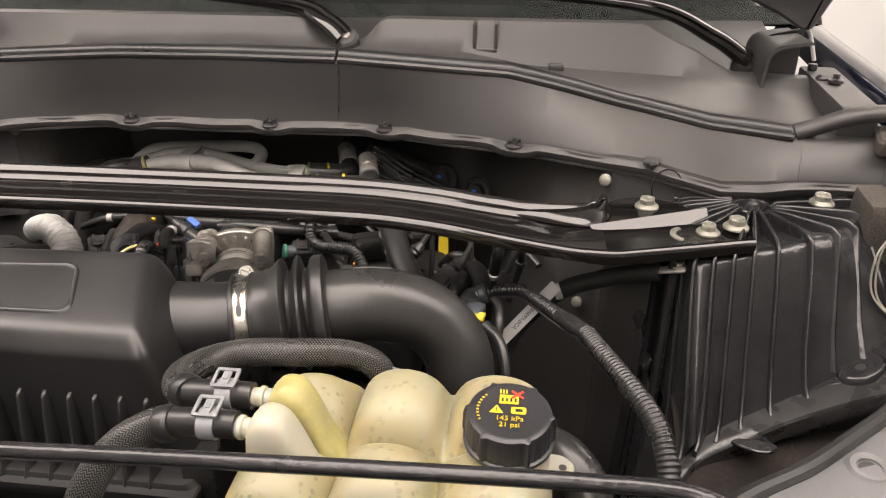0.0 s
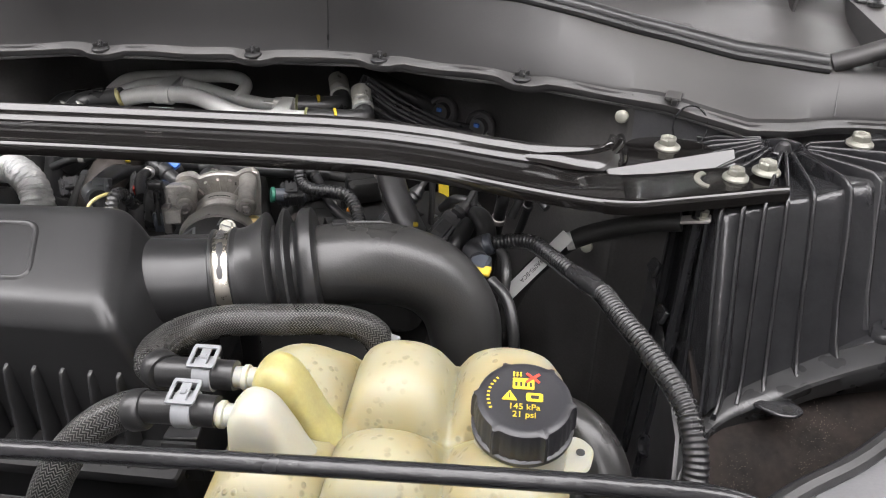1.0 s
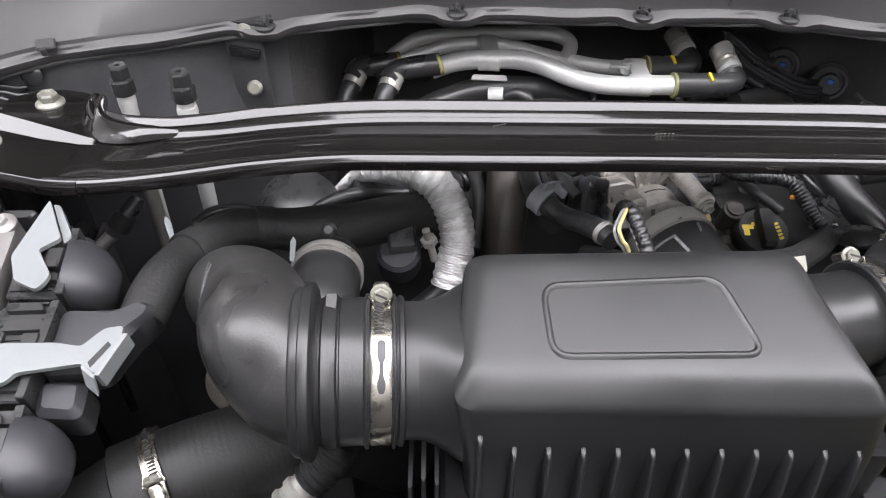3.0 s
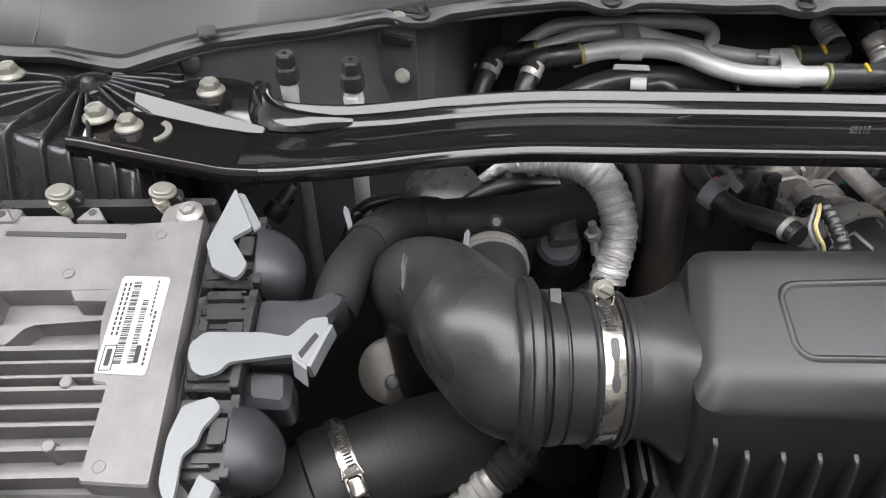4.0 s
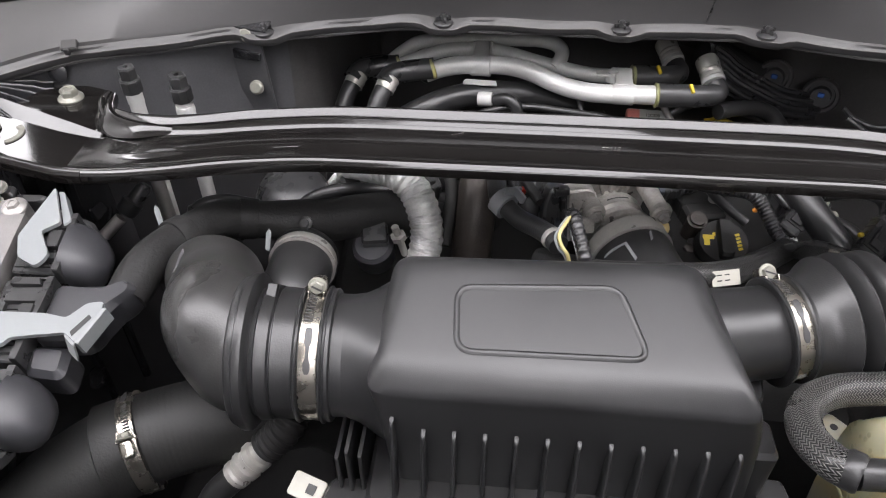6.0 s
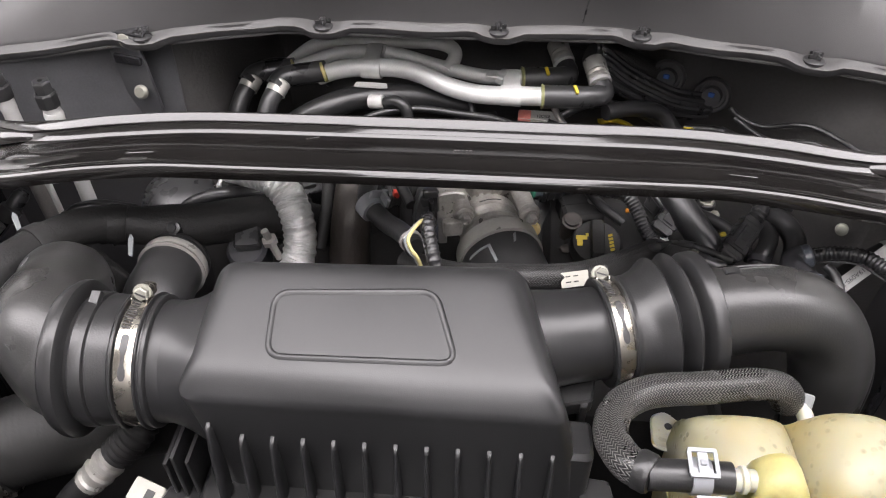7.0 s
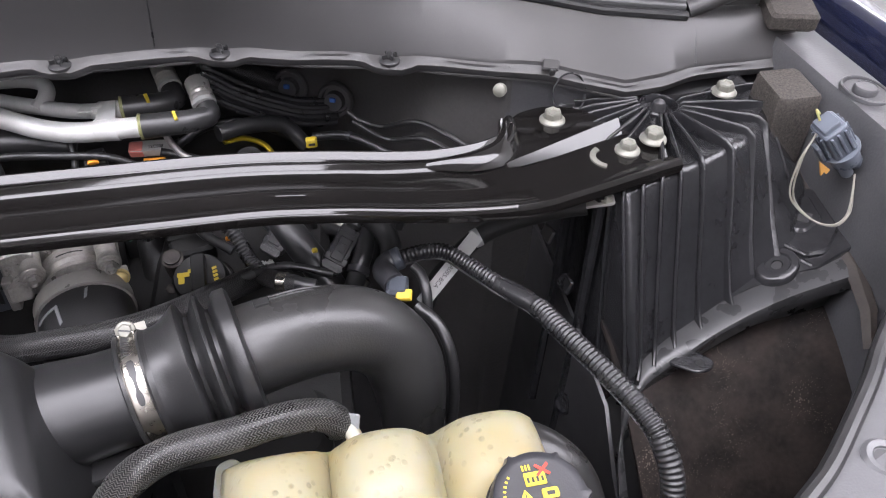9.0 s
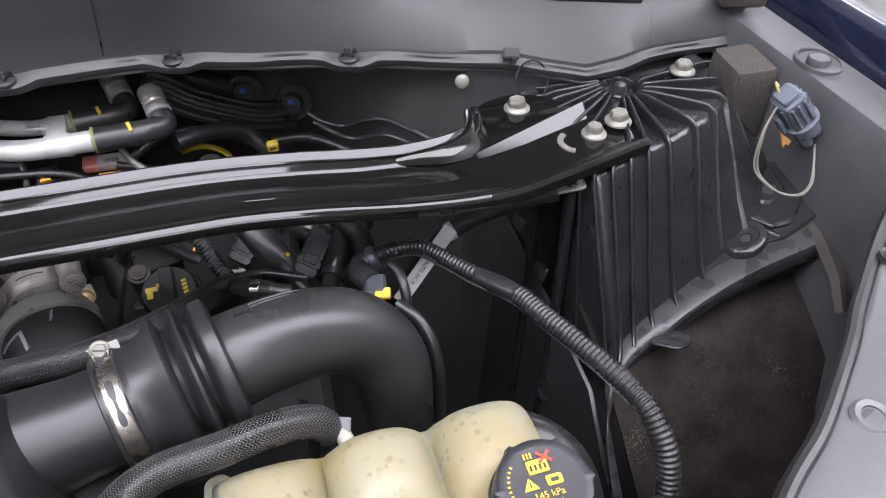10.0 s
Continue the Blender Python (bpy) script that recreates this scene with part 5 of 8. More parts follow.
def hose_end(x0, x1, y):
    t = thing("hose_end", "black rubber hose end pushed on the tank's stub", "hose", "coolant hose ends", at=(x0, y, 1.255))
    part("rubber", tube([(x0, y, 1.254), ((x0 + x1) / 2, y, 1.255), (x1, y, 1.255)], .0102, 20, 4), RUBBER, t)
    c = thing("spring_clamp", "pale spring-steel clamp with raised ears on the coolant hose", "hose clamp", "spring clamps", at=(x1 - .02, y, 1.255))
    q = pose(x1 - .02, y, 1.255, 0, 90, 0)
    part("ring", spin([(.0104, -.006), (.0118, -.006), (.0118, .006), (.0104, .006)], q, 28), CLAMPW, c)
    for dx in (-.008, .008):
        part("ear_leg", block((.0026, .016, .0016), pose(x1 - .02 + dx, y + .001, 1.269, 10, 0, 0), .0008, .0004), CLAMPW, c)
    for dy in (-.007, .009):
        part("ear_bridge", block((.018, .0028, .0016), pose(x1 - .02, y + dy, 1.269 + dy * .17, 10, 0, 0), .0008, .0004), CLAMPW, c)
    part("ear_plate", block((.0065, .017, .0014), pose(x1 - .02, y + .001, 1.2685, 10, 0, 0), .001, .0004), CLAMPW, c)
    part("ear_post", block((.004, .004, .008), pose(x1 - .02, y + .001, 1.2665), .001, .0005), CLAMPW, c)


hose_end(.158, .210, .421)
hose_end(.160, .210, .388)


# front rod over the tank
def front_rod():
    t = thing("hood_prop_rod", "thin black steel rod lying across the front of the bay", "rod", at=(.2, .34, 1.26))
    part("rod", tube([(-.34, .326, 1.252), (.0, .335, 1.262), (.25, .341, 1.267), (.45, .343, 1.271), (.515, .340, 1.270), (.545, .322, 1.262), (.56, .30, 1.25)], .0058, 14, 8), TOWER, t)


front_rod()


def front_shade_panel():
    """Unseen panel added over the radiator: shuts the bay and shades the filter housing."""
    rows = [[Vector((x, y + .05 * (x / .6) ** 2 * -1, z)) for y, z in ((.275, .55), (.275, 1.262), (.268, 1.272), (.258, 1.275), (.10, 1.272), (.06, 1.262), (.03, 1.23), (.0, 1.1), (-.01, .55))] for x in np.linspace(-.78, .62, 24)]
    solo("front_shade_panel", loft(rows), CONN, "unseen black panel added over the radiator to shade the filter housing", "body panel", kind="structure", angle=40)


front_shade_panel()


# ---- engine control module ----
EM = pose(-.505, .633, 1.2437, 10.8, 0, 3.5)


def ecu():
    t = thing("engine_control_module", "dusty grey cast aluminium control module with white label", "control module", at=(-.6, .53, 1.19))
    part("casting", slab([(-.215, -.206), (.004, -.212), (.002, .004), (-.215, .006)], -.036, -.020, .006, .0022, EM), ECU, t)
    for cs, z1, r in (([(-.0405, -.209), (.004, -.2125), (.001, .004), (-.056, .0), (-.0575, -.086), (-.0535, -.112), (-.0505, -.1395), (-.0395, -.1415)], 0, .003), ([(-.215, -.0625), (-.054, -.0635), (-.054, .0), (-.215, .004)], -.0006, .003),
                      ([(-.215, -.1085), (-.1385, -.1085), (-.139, -.060), (-.215, -.060)], -.0004, .003), ([(-.0885, -.060), (-.054, -.060), (-.054, -.0735), (-.0815, -.0728)], -.0012, .002),
                      ([(-.142, -.093), (-.112, -.0900), (-.100, -.0862), (-.055, -.0852), (-.055, -.0890), (-.104, -.0908), (-.1115, -.0957), (-.120, -.1088), (-.142, -.1088)], -.0016, .0012),
                      ([(-.036, .002), (-.002, .002), (-.004, .022), (-.022, .026), (-.034, .018)], -.003, .006), ([(-.215, .0), (-.10, .0), (-.11, .012), (-.215, .014)], -.004, .004), ([(-.175, .006), (-.150, .006), (-.147, .018), (-.178, .019)], -.001, .003)):
        part("raised_pad", slab(cs, -.028, z1, r, .0016, EM), ECU, t)
    for v, u, w in ((-.1108, -.052, .0026), (-.1222, -.052, .0015), (-.1334, -.0505, .0015), (-.1424, -.0385, .0022), (-.1562, -.0395, .0017), (-.1686, -.0395, .0017), (-.1851, -.039, .0019), (-.2025, -.039, .0024)):
        part("cooling_fin", slab([(-.215, v - w), (u, v - w), (u, v + w * .5), (-.215, v + w * .5)], -.028, -.0012, .0006, .0008, EM), ECU, t)
    for u, v in ((-.0673, -.1395), (-.0654, -.1843)):
        part("ejector_boss", spin([(.0052, -.024), (.0044, -.004), (.0042, .0008), (.0036, .0014), (0, .0014)], EM @ pose(u, v, 0), 16), ECU, t)
    for u, v in ((-.030, -.1987), (-.030, -.012), (-.0916, -.048)):
        part("ejector_mark", spin([(.0045, -.004), (.0045, .0006), (.0039, .0008), (.0036, .0004), (0, .0004)], EM @ pose(u, v, 0), 20), ECU, t)
    # lower skirt with diagonal webs
    part("skirt", slab([(-.215, -.248), (-.030, -.246), (-.030, -.206), (-.215, -.204)], -.036, -.026, .004, .002, EM), ECU, t)
    for u, a in ((-.075, 42), (-.108, -38), (-.125, 30)):
        part("skirt_web", block((.0032, .046, .008), EM @ pose(u, -.228, -.0235, 0, 0, a), .001, .0008), ECU, t)
    part("top_groove", slab([(-.1515, -.0105), (-.0572, -.0152), (-.0575, -.0100), (-.1515, -.0058)], -.002, .0002, .001, .0002, EM), DARK, t, "dark shallow groove")
    for u in (-.088, -.16):
        part("bracket_web", slab([(u - .012, .002), (u + .012, .002), (u + .003, .016), (u - .003, .016)], -.01, .002, .002, .001, EM), ECU, t)
        part("web_hole", spin([(.0032, .002), (.0032, .0026), (0, .0026)], EM @ pose(u, .010, 0), 14), DARK, t)
    lab = part("label_sheet", slab([(-.0505, -.133), (-.0145, -.136), (-.0135, -.0535), (-.0495, -.0515)], .0002, .0008, .004, .0002, EM), WHITEP, t, "white printed paper label")
    bm = bmesh.new()
    rnd = random.Random(7)

    def bar(u, v, du, dv):
        slab([(u - du / 2, v - dv / 2), (u + du / 2, v - dv / 2), (u + du / 2, v + dv / 2), (u - du / 2, v + dv / 2)], .0008, .0011, min(du, dv) * .2, .0001, EM, n=1, bm=bm)
    v = -.058
    while v > -.126:                       # bar codes, across the label's length
        w = rnd.choice((.0004, .0006, .001))
        bar(-.0365, v, .0055, w)
        if v < -.074:
            bar(-.0275, v, .0042, w * .9)
        v -= w + rnd.choice((.0005, .0007, .0011))
    for u in (-.0455, -.042):              # lines of small print, not legible
        for k in range(11):
            bar(u, -.060 - .0042 * k, .0014, .0031)
    for k in range(9):
        bar(-.0215, -.058 - .0036 * k, .0011, .0026)
    for k in range(12):
        bar(-.0185, -.085 - .0038 * k, .0016, .0028)
    part("print", bm, INK, lab, "black bar codes and small print")
    bm = bmesh.new()
    for a, b in (((-.0475, -.131), (-.0475, -.1115)), ((-.0475, -.1115), (-.0395, -.1115)), ((-.0395, -.1115), (-.0395, -.131)), ((-.0395, -.131), (-.0475, -.131))):
        slab([(min(a[0], b[0]) - .0003, min(a[1], b[1]) - .0003), (max(a[0], b[0]) + .0003, min(a[1], b[1]) - .0003), (max(a[0], b[0]) + .0003, max(a[1], b[1]) + .0003), (min(a[0], b[0]) - .0003, max(a[1], b[1]) + .0003)], .0008, .0011, .0001, .00005, EM, n=1, bm=bm)
    bar(-.0435, -.121, .0036, .0135)
    bar(-.0238, -.119, .0034, .014)
    part("maker_mark", bm, INK, lab, "boxed maker's mark as plain dark bars")
    bm = bmesh.new()
    for k in range(5):
        slab([(-.170, -.034 - .006 * k), (-.166, -.034 - .006 * k), (-.166, -.030 - .006 * k), (-.170, -.030 - .006 * k)], -.0004, .0003, .0006, .0001, EM, n=2, bm=bm)
    part("cast_mark", bm, ECU, t)
    bolt(EM @ Vector((-.013, .0118, -.003)), "steel flange bolt on the control module's corner", .0065, .0115, .008, up=(0, -.18, 1), mat=CAST, group="module bolts")
    bolt(EM @ Vector((-.006, -.232, -.024)), "steel flange bolt on the control module's foot", .0065, .0115, .008, up=(0, -.18, 1), mat=CAST, group="module bolts")
    b = thing("module_bracket", "black plastic bracket carrying the control module", "bracket", at=(-.6, .53, 1.15))
    part("plate", slab([(-.24, -.245), (.012, -.25), (.05, -.21), (.05, .02), (.0, .04), (-.24, .045)], -.05, -.033, .01, .003, EM), CONN, b)
    part("rear_rail", slab([(-.22, .028), (.0, .028), (.004, .036), (-.22, .038)], -.034, -.012, .003, .002, EM), CONN, b)
    part("foot", slab([(-.03, -.245), (.012, -.248), (.012, -.212), (-.03, -.212)], -.034, -.024, .006, .002, EM), ECU, b)
    for u in (-.12, -.037):
        c = thing("module_clip", "cream plastic retaining stud behind the control module", "clip", "module clips", at=EM @ Vector((u, .03, -.02)))
        part("stud", spin([(.0035, -.028), (.0045, -.022), (.0052, -.018), (.0044, -.017), (.0056, -.013), (.0046, -.012), (.0058, -.008), (.0048, -.007), (.0058, -.003), (.005, 0)], EM @ pose(u - .001, .0225, .004, 14, 0, 0), 18), WHITEN, c)
        part("head", spin([(.0080, -.002), (.0108, -.0006), (.0108, .0012), (.0088, .0018), (.0084, .0036), (.0074, .0044), (0, .0044)], EM @ pose(u + .001, .030, .004, -10, 8, 0), 24), ZINC, c)
        part("saddle", slab([(u - .014, .029), (u + .014, .029), (u + .012, .042), (u - .012, .042)], -.030, -.004, .004, .003, EM), CONN, c)


ecu()


def ecu_plugs():
    spots = (([(.006, .004), (.048, .004), (.050, -.060), (.008, -.058)], (.051, -.030), .029), ([(.008, -.066), (.050, -.066), (.046, -.146), (.010, -.144)], None, 0), ([(.010, -.150), (.049, -.151), (.049, -.208), (.018, -.207)], (.051, -.181), .028))
    for i, (cs, dome, r) in enumerate(spots):
        t = thing("ecu_plug", ("black multi-pin plug with a domed back on the control module", "black multi-pin plug with an angled slate cover on the control module", "black multi-pin plug with a domed back on the control module")[i], "connector", "module plugs", at=EM @ Vector((.03, cs[0][1] - .03, -.02)))
        part("housing", slab(cs, -.034, -.006, .003, .0015, EM), CONN, t)
        cu, cv = (cs[0][0] + cs[1][0]) / 2, (cs[0][1] + cs[2][1]) / 2
        for k, (du, dv, su, sv, h) in enumerate(((.004, .018, .030, .008, .001), (.012, .002, .012, .018, .003), (.008, -.016, .022, .007, .0005), (-.012, .004, .006, .03, -.001))):
            part("latch", slab([(cu + du - su / 2, cv + dv - sv / 2), (cu + du + su / 2, cv + dv - sv / 2), (cu + du + su / 2, cv + dv + sv / 2), (cu + du - su / 2, cv + dv + sv / 2)], -.01, h, .0015, .001, EM), CONN, t)
        rnd = random.Random(31 + i)
        v = cs[2][1] + .007
        while v < cs[0][1] - .006:
            w, u0 = rnd.uniform(.004, .009), cs[0][0] + rnd.uniform(.003, .010)
            u1 = cs[1][0] - rnd.uniform(.001, .012)
            part("ledge", slab([(u0, v), (u1, v), (u1 - rnd.uniform(0, .004), v + w), (u0, v + w)], -.012, rnd.uniform(-.005, .0015), .0012, .001, EM), CONN, t)
            # Black strip standing in for the shade between ledges.
            part("gap_shade", slab([(u0, v + w + .0002), (u1, v + w + .0002), (u1, v + w + .0022), (u0, v + w + .0022)], -.008, -.0048, .0005, .0003, EM), INK, t)
            v += w + rnd.uniform(.003, .006)
        part("window", slab([(cu + .006, cv - .008), (cu + .016, cv - .008), (cu + .016, cv - .002), (cu + .006, cv - .002)], 0, .0032, .001, .0004, EM), DARK, t)
        part("rear_wall", slab([(cs[1][0] - .003, cs[1][1]), (cs[1][0] + .003, cs[1][1]), (cs[2][0] + .003, cs[2][1]), (cs[2][0] - .003, cs[2][1])], -.034, .001, .001, .0008, EM), CONN, t)
        if dome:
            rings = []
            for f in (0, .12, .3, .5, .68, .82, .92, .98, 1):
                k = max(.06, (1 - f ** 2.6) ** .5)
                ring = []
                for a in np.linspace(0, 2 * math.pi, 33)[:-1]:
                    ca, sa = math.cos(a), math.sin(a)
                    ring.append(EM @ Vector((dome[0] - .002 + (r + .003) * f, dome[1] - .003 * f + r * (.35 + .65 * k) * k ** .3 * math.copysign(abs(ca) ** .7, ca), -.021 - .006 * f + .027 * k * math.copysign(abs(sa) ** .7, sa))))
                rings.append(ring)
            bm = loft(rings)
            part("domed_back", bm, CONNG, t, "smooth slate dome", 70)
        else:
            bm = slab([(.048, -.068), (.094, -.066), (.114, -.058), (.121, -.068), (.106, -.088), (.090, -.120), (.048, -.122)], -.045, -.008, .008, .006, EM)
            part("cover", bm, CONNG, t, "angled slate cover")
            part("lower_cover", slab([(.048, -.124), (.082, -.126), (.083, -.155), (.050, -.152)], -.05, -.012, .008, .006, EM), CONNG, t)
    shapes = ([(.0238, .0287), (.0426, -.0126), (.0285, -.0228), (.0436, -.0472), (.0409, -.0558), (.0361, -.061), (.0183, -.0514), (.0099, -.0284)],
              [(.0135, -.124), (.0137, -.1159), (.0221, -.1066), (.0627, -.1077), (.0814, -.1116), (.0942, -.0974), (.1071, -.0955), (.1077, -.1032), (.0956, -.1343), (.0849, -.1253), (.0421, -.1306), (.0373, -.1376), (.0262, -.1411), (.0187, -.1363)],
              [(.0357, -.1557), (.0428, -.164), (.0329, -.1781), (.031, -.1879), (.0233, -.1956), (.0234, -.2177), (.0236, -.229), (.016, -.2213), (.0123, -.2123), (.0118, -.184), (.0174, -.1619)])
    labs = ("light grey locking lever folded over the upper module plug", "light grey locking lever reaching over the middle module plug", "light grey locking lever folded over the lower module plug")
    for cs, lab in zip(shapes, labs):
        t = thing("locking_lever", lab, "lever", "plug levers", at=EM @ Vector((*cs[0], .006)))
        bm = bmesh.new()
        vs = [bm.verts.new(EM @ Vector((p.x, p.y, .008))) for p in rounded(cs, .0032, 4)]
        f = bm.faces.new(vs)
        ext = bmesh.ops.extrude_face_region(bm, geom=[f])
        for v in ext["geom"]:
            if isinstance(v, bmesh.types.BMVert):
                v.co += EM.to_3x3() @ Vector((0, 0, -.004))
        part("arm", bm, LEVER, t)
        if cs is shapes[1]:
            part("slot", slab([(.0992, -.1085), (.1022, -.1115), (.0915, -.1292), (.0888, -.1248)], .0072, .0084, .0004, .0002, EM), INK, t, "dark slot through the grip")
            a, b = Vector((.1080, -.1020, .008)), Vector((.0950, -.1348, .008))
            part("side_flange", loft([[EM @ (p + Vector((dx, 0, dz))) for dx, dz in ((0, 0), (.003, -.001), (.004, -.016), (.001, -.016))] for p in (a, a.lerp(b, .3), a.lerp(b, .7), b)]), LEVER, t)
            part("end_flange", loft([[EM @ (p + Vector((0, dy, dz))) for dy, dz in ((0, 0), (-.003, -.001), (-.009, -.015), (-.006, -.015))] for p in (Vector((.0955, -.1343, .008)), Vector((.0900, -.1300, .008)), Vector((.0849, -.1253, .008)))]), LEVER, t)
        if cs is shapes[0]:
            part("side_flange", slab([(.0243, .0290), (.0430, -.0126), (.048, -.006), (.030, .028)], -.006, .0065, .002, .001, EM @ pose(0, 0, -.004)), LEVER, t)
        if cs is shapes[2]:
            part("side_flange", slab([(.026, -.231), (.034, -.205), (.046, -.212), (.040, -.236)], -.012, .002, .002, .001, EM), LEVER, t)


ecu_plugs()


# ---- looms, cables, pipes ----
def loom():
    path = [EM @ Vector((.105, -.068, -.028)), (-.388, .615, 1.213), (-.375, .655, 1.207), (-.358, .695, 1.196), (-.330, .716, 1.184), (-.29, .728, 1.173), (-.25, .740, 1.168), (-.21, .755, 1.167), (-.18, .768, 1.160), (-.13, .80, 1.12)]
    t = thing("wiring_loom", "thick taped black wiring loom from the control module to the engine", "wiring loom", at=path[1])
    rnd = random.Random(1)
    part("sleeve", tube(path, lambda s, f: .0185 + .0045 * min(1, max(0, f - .38) * 6) + .0004 * math.sin(s * 60) + .0003 * math.sin(s * 97), 24, 10), TAPE, t, angle=60)
    for i, f in enumerate((2, 4)):
        p = Vector(path[f])
        part("tape_ring", spin([(.0205, -.009), (.0212, -.006), (.0212, .006), (.0205, .009)], axis_m(p, Vector(path[f + 1])), 24), TAPE, t)
    c = thing("loom_clip", "black plastic clip holding the loom with pale arrow tabs", "clip", at=(-.27, .727, 1.2))
    part("disc", spin([(.007, 0), (.007, .004), (.004, .005), (.004, .008), (0, .008)], axis_m((-.268, .712, 1.186), (-.268, .69, 1.205)), 18), CONN, c)
    part("saddle", block((.012, .024, .006), pose(-.268, .722, 1.176, -30, 0, 0), .002, .001), CONN, c)
    # broad flat loom sheath behind, towards the foil hose
    s = thing("loom_sheath", "broad flat black cloth sheath over engine wiring", "wiring loom", at=(-.24, .77, 1.17))
    part("sheath", tube([(-.36, .73, 1.165), (-.30, .75, 1.162), (-.24, .765, 1.155), (-.19, .78, 1.145), (-.15, .80, 1.13)], .024, 20, 8, flat=.5), TAPE, s)
    for at, q in (((-.395, .665, 1.225), 30), ((-.295, .672, 1.197), -10)):
        m = thing("arrow_tab", "small pale plastic arrow tab standing beside the loom", "cable tie", "loom tabs", at=at)
        part("tab", slab([(-.0022, -.011), (.0022, -.012), (.0028, .007), (0, .011), (-.0025, .006)], -.0008, .0008, .001, .0004, pose(*at, 62, 0, q)), LEVER, m)


loom()


def ribbed_cable(name, path, r, label, pitch=.0043, slim=0.0):
    """A corrugated tube; its first share, slim, is thinner and joined to the rest by a smooth swelling."""
    t = thing(name, label, "conduit", "conduits", at=path[0])
    pts = catmull(path, 40)
    # even steps along the way
    out, acc = [pts[0]], 0.0
    step = pitch / 6
    for a, b in zip(pts, pts[1:]):
        d = (b - a).length
        while acc + d >= step:
            a = a.lerp(b, (step - acc) / d)
            out.append(a)
            d, acc = (b - a).length, 0.0
        acc += d
    shape = (0, .35, 1, 1, .35, 0)
    bm = bmesh.new()
    fr = frames(out)
    seg = 14
    rings = []
    for i, p in enumerate(out):
        f = i / len(out)
        rr = r * (.88 + .12 * shape[i % 6]) * (.80 if f < slim else 1)
        if slim and abs(f - slim) < .045:
            rr = r * (.84 + .16 * math.cos((f - slim) / .045 * math.pi / 2))
        _, nn, bb = fr[i]
        rings.append([p + nn * (rr * math.cos(2 * math.pi * k / seg)) + bb * (rr * math.sin(2 * math.pi * k / seg)) for k in range(seg)])
    part("tube", loft(rings, bm), CONDUIT, t, angle=70)
    part("split_line", sweep(bmesh.new(), [p + fr[i][1] * (-.6 * r) + fr[i][2] * (.74 * r) for i, p in enumerate(out)][::6], .0011, 6), CONN, t)
    return t


ribbed_cable("corrugated_conduit", [(.361, .718, 1.181), (.386, .714, 1.190), (.408, .704, 1.196), (.424, .683, 1.197), (.442, .650, 1.202), (.454, .632, 1.204), (.469, .605, 1.209), (.480, .570, 1.213), (.491, .541, 1.215), (.503, .511, 1.215), (.514, .483, 1.212), (.521, .461, 1.204), (.524, .435, 1.18), (.515, .41, 1.13), (.50, .39, 1.07)],
             .0092, "black corrugated conduit running down to the front of the bay", slim=.30)


def conduit_connector():
    t = thing("conduit_connector", "blue-grey elbow connector with a yellow lock on the conduit", "connector", at=(.355, .71, 1.18))
    part("collar", spin([(.0098, -.002), (.0115, 0), (.0115, .006), (.0098, .008)], axis_m((.366, .717, 1.183), (.350, .716, 1.177)), 22), SLATE, t)
    part("elbow", tube([(.362, .718, 1.181), (.352, .715, 1.178), (.348, .705, 1.178), (.351, .693, 1.181), (.355, .683, 1.182)], .0112, 18, 6), CONNG, t)
    part("socket", block((.020, .022, .018), pose(.357, .678, 1.180, 8, 0, -14), .004, .003), SLATE, t)
    part("yellow_lock", block((.015, .011, .006), pose(.361, .666, 1.183, 22, 0, -14), .002, .0015), YELLOWP, t, "yellow plastic lock")
    part("lead", tube([(.376, .70, 1.185), (.382, .69, 1.182), (.384, .672, 1.172), (.382, .66, 1.15)], .005, 12, 6), RUBBER, t)


conduit_connector()


def ground_cable():
    path = [(.552, .716, 1.222), (.525, .724, 1.214), (.49, .732, 1.200), (.455, .735, 1.184), (.425, .73, 1.160), (.40, .722, 1.13), (.38, .71, 1.08)]
    t = thing("battery_cable", "black battery cable with a ring lug and white paper tag", "cable", at=path[0])
    part("cable", tube(path, .0100, 16, 8), HOSE_SHADE, t)
    part("lug", slab([(-.022, -.006), (.012, -.008), (.012, .008), (-.022, .006)], -.0015, .0015, .004, .0008, pose(.566, .712, 1.228, 0, -14, -12)), CAST, t, "dull metal ring lug")
    part("lug_bolt", spin([(.0075, 0), (.0075, .002), (.005, .0025), (.005, .008), (0, .008)], pose(.570, .711, 1.230), 6), ZINC, t)
    a, b = Vector((.443, .728, 1.186)), Vector((.392, .712, 1.128))
    d = (a - b).normalized()
    side = d.cross(Vector((-.2, -.75, .62))).normalized()
    nrm = side.cross(d).normalized()
    if nrm.y > 0:
        nrm, side = -nrm, -side
    m = Matrix((( d.x, side.x, nrm.x, 0), (d.y, side.y, nrm.y, 0), (d.z, side.z, nrm.z, 0), (0, 0, 0, 1)))
    m = Matrix.Translation((a + b) / 2 + nrm * .009) @ m
    if m.to_3x3().determinant() < 0:
        m = m @ Matrix.Diagonal((1, -1, 1, 1))
    tag = part("paper_tag", slab([(-.046, -.0072), (.046, -.0072), (.046, .0072), (-.046, .0072)], 0, .0006, .0015, .0002, m), WHITEP, t, "white paper tag")
    lettering("19A095-BCA", .0066, m @ pose(-.006, 0, .0006, 0, 0, 180), INK, tag)
    k = thing("cable_tie", "white cable tie loop on the battery cable", "cable tie", at=(.447, .73, 1.18))
    part("loop", spin([(.0086, -.004), (.0098, -.004), (.0098, .004), (.0086, .004)], axis_m((.447, .733, 1.181), (.47, .736, 1.19)), 20), WHITEP, k)


ground_cable()


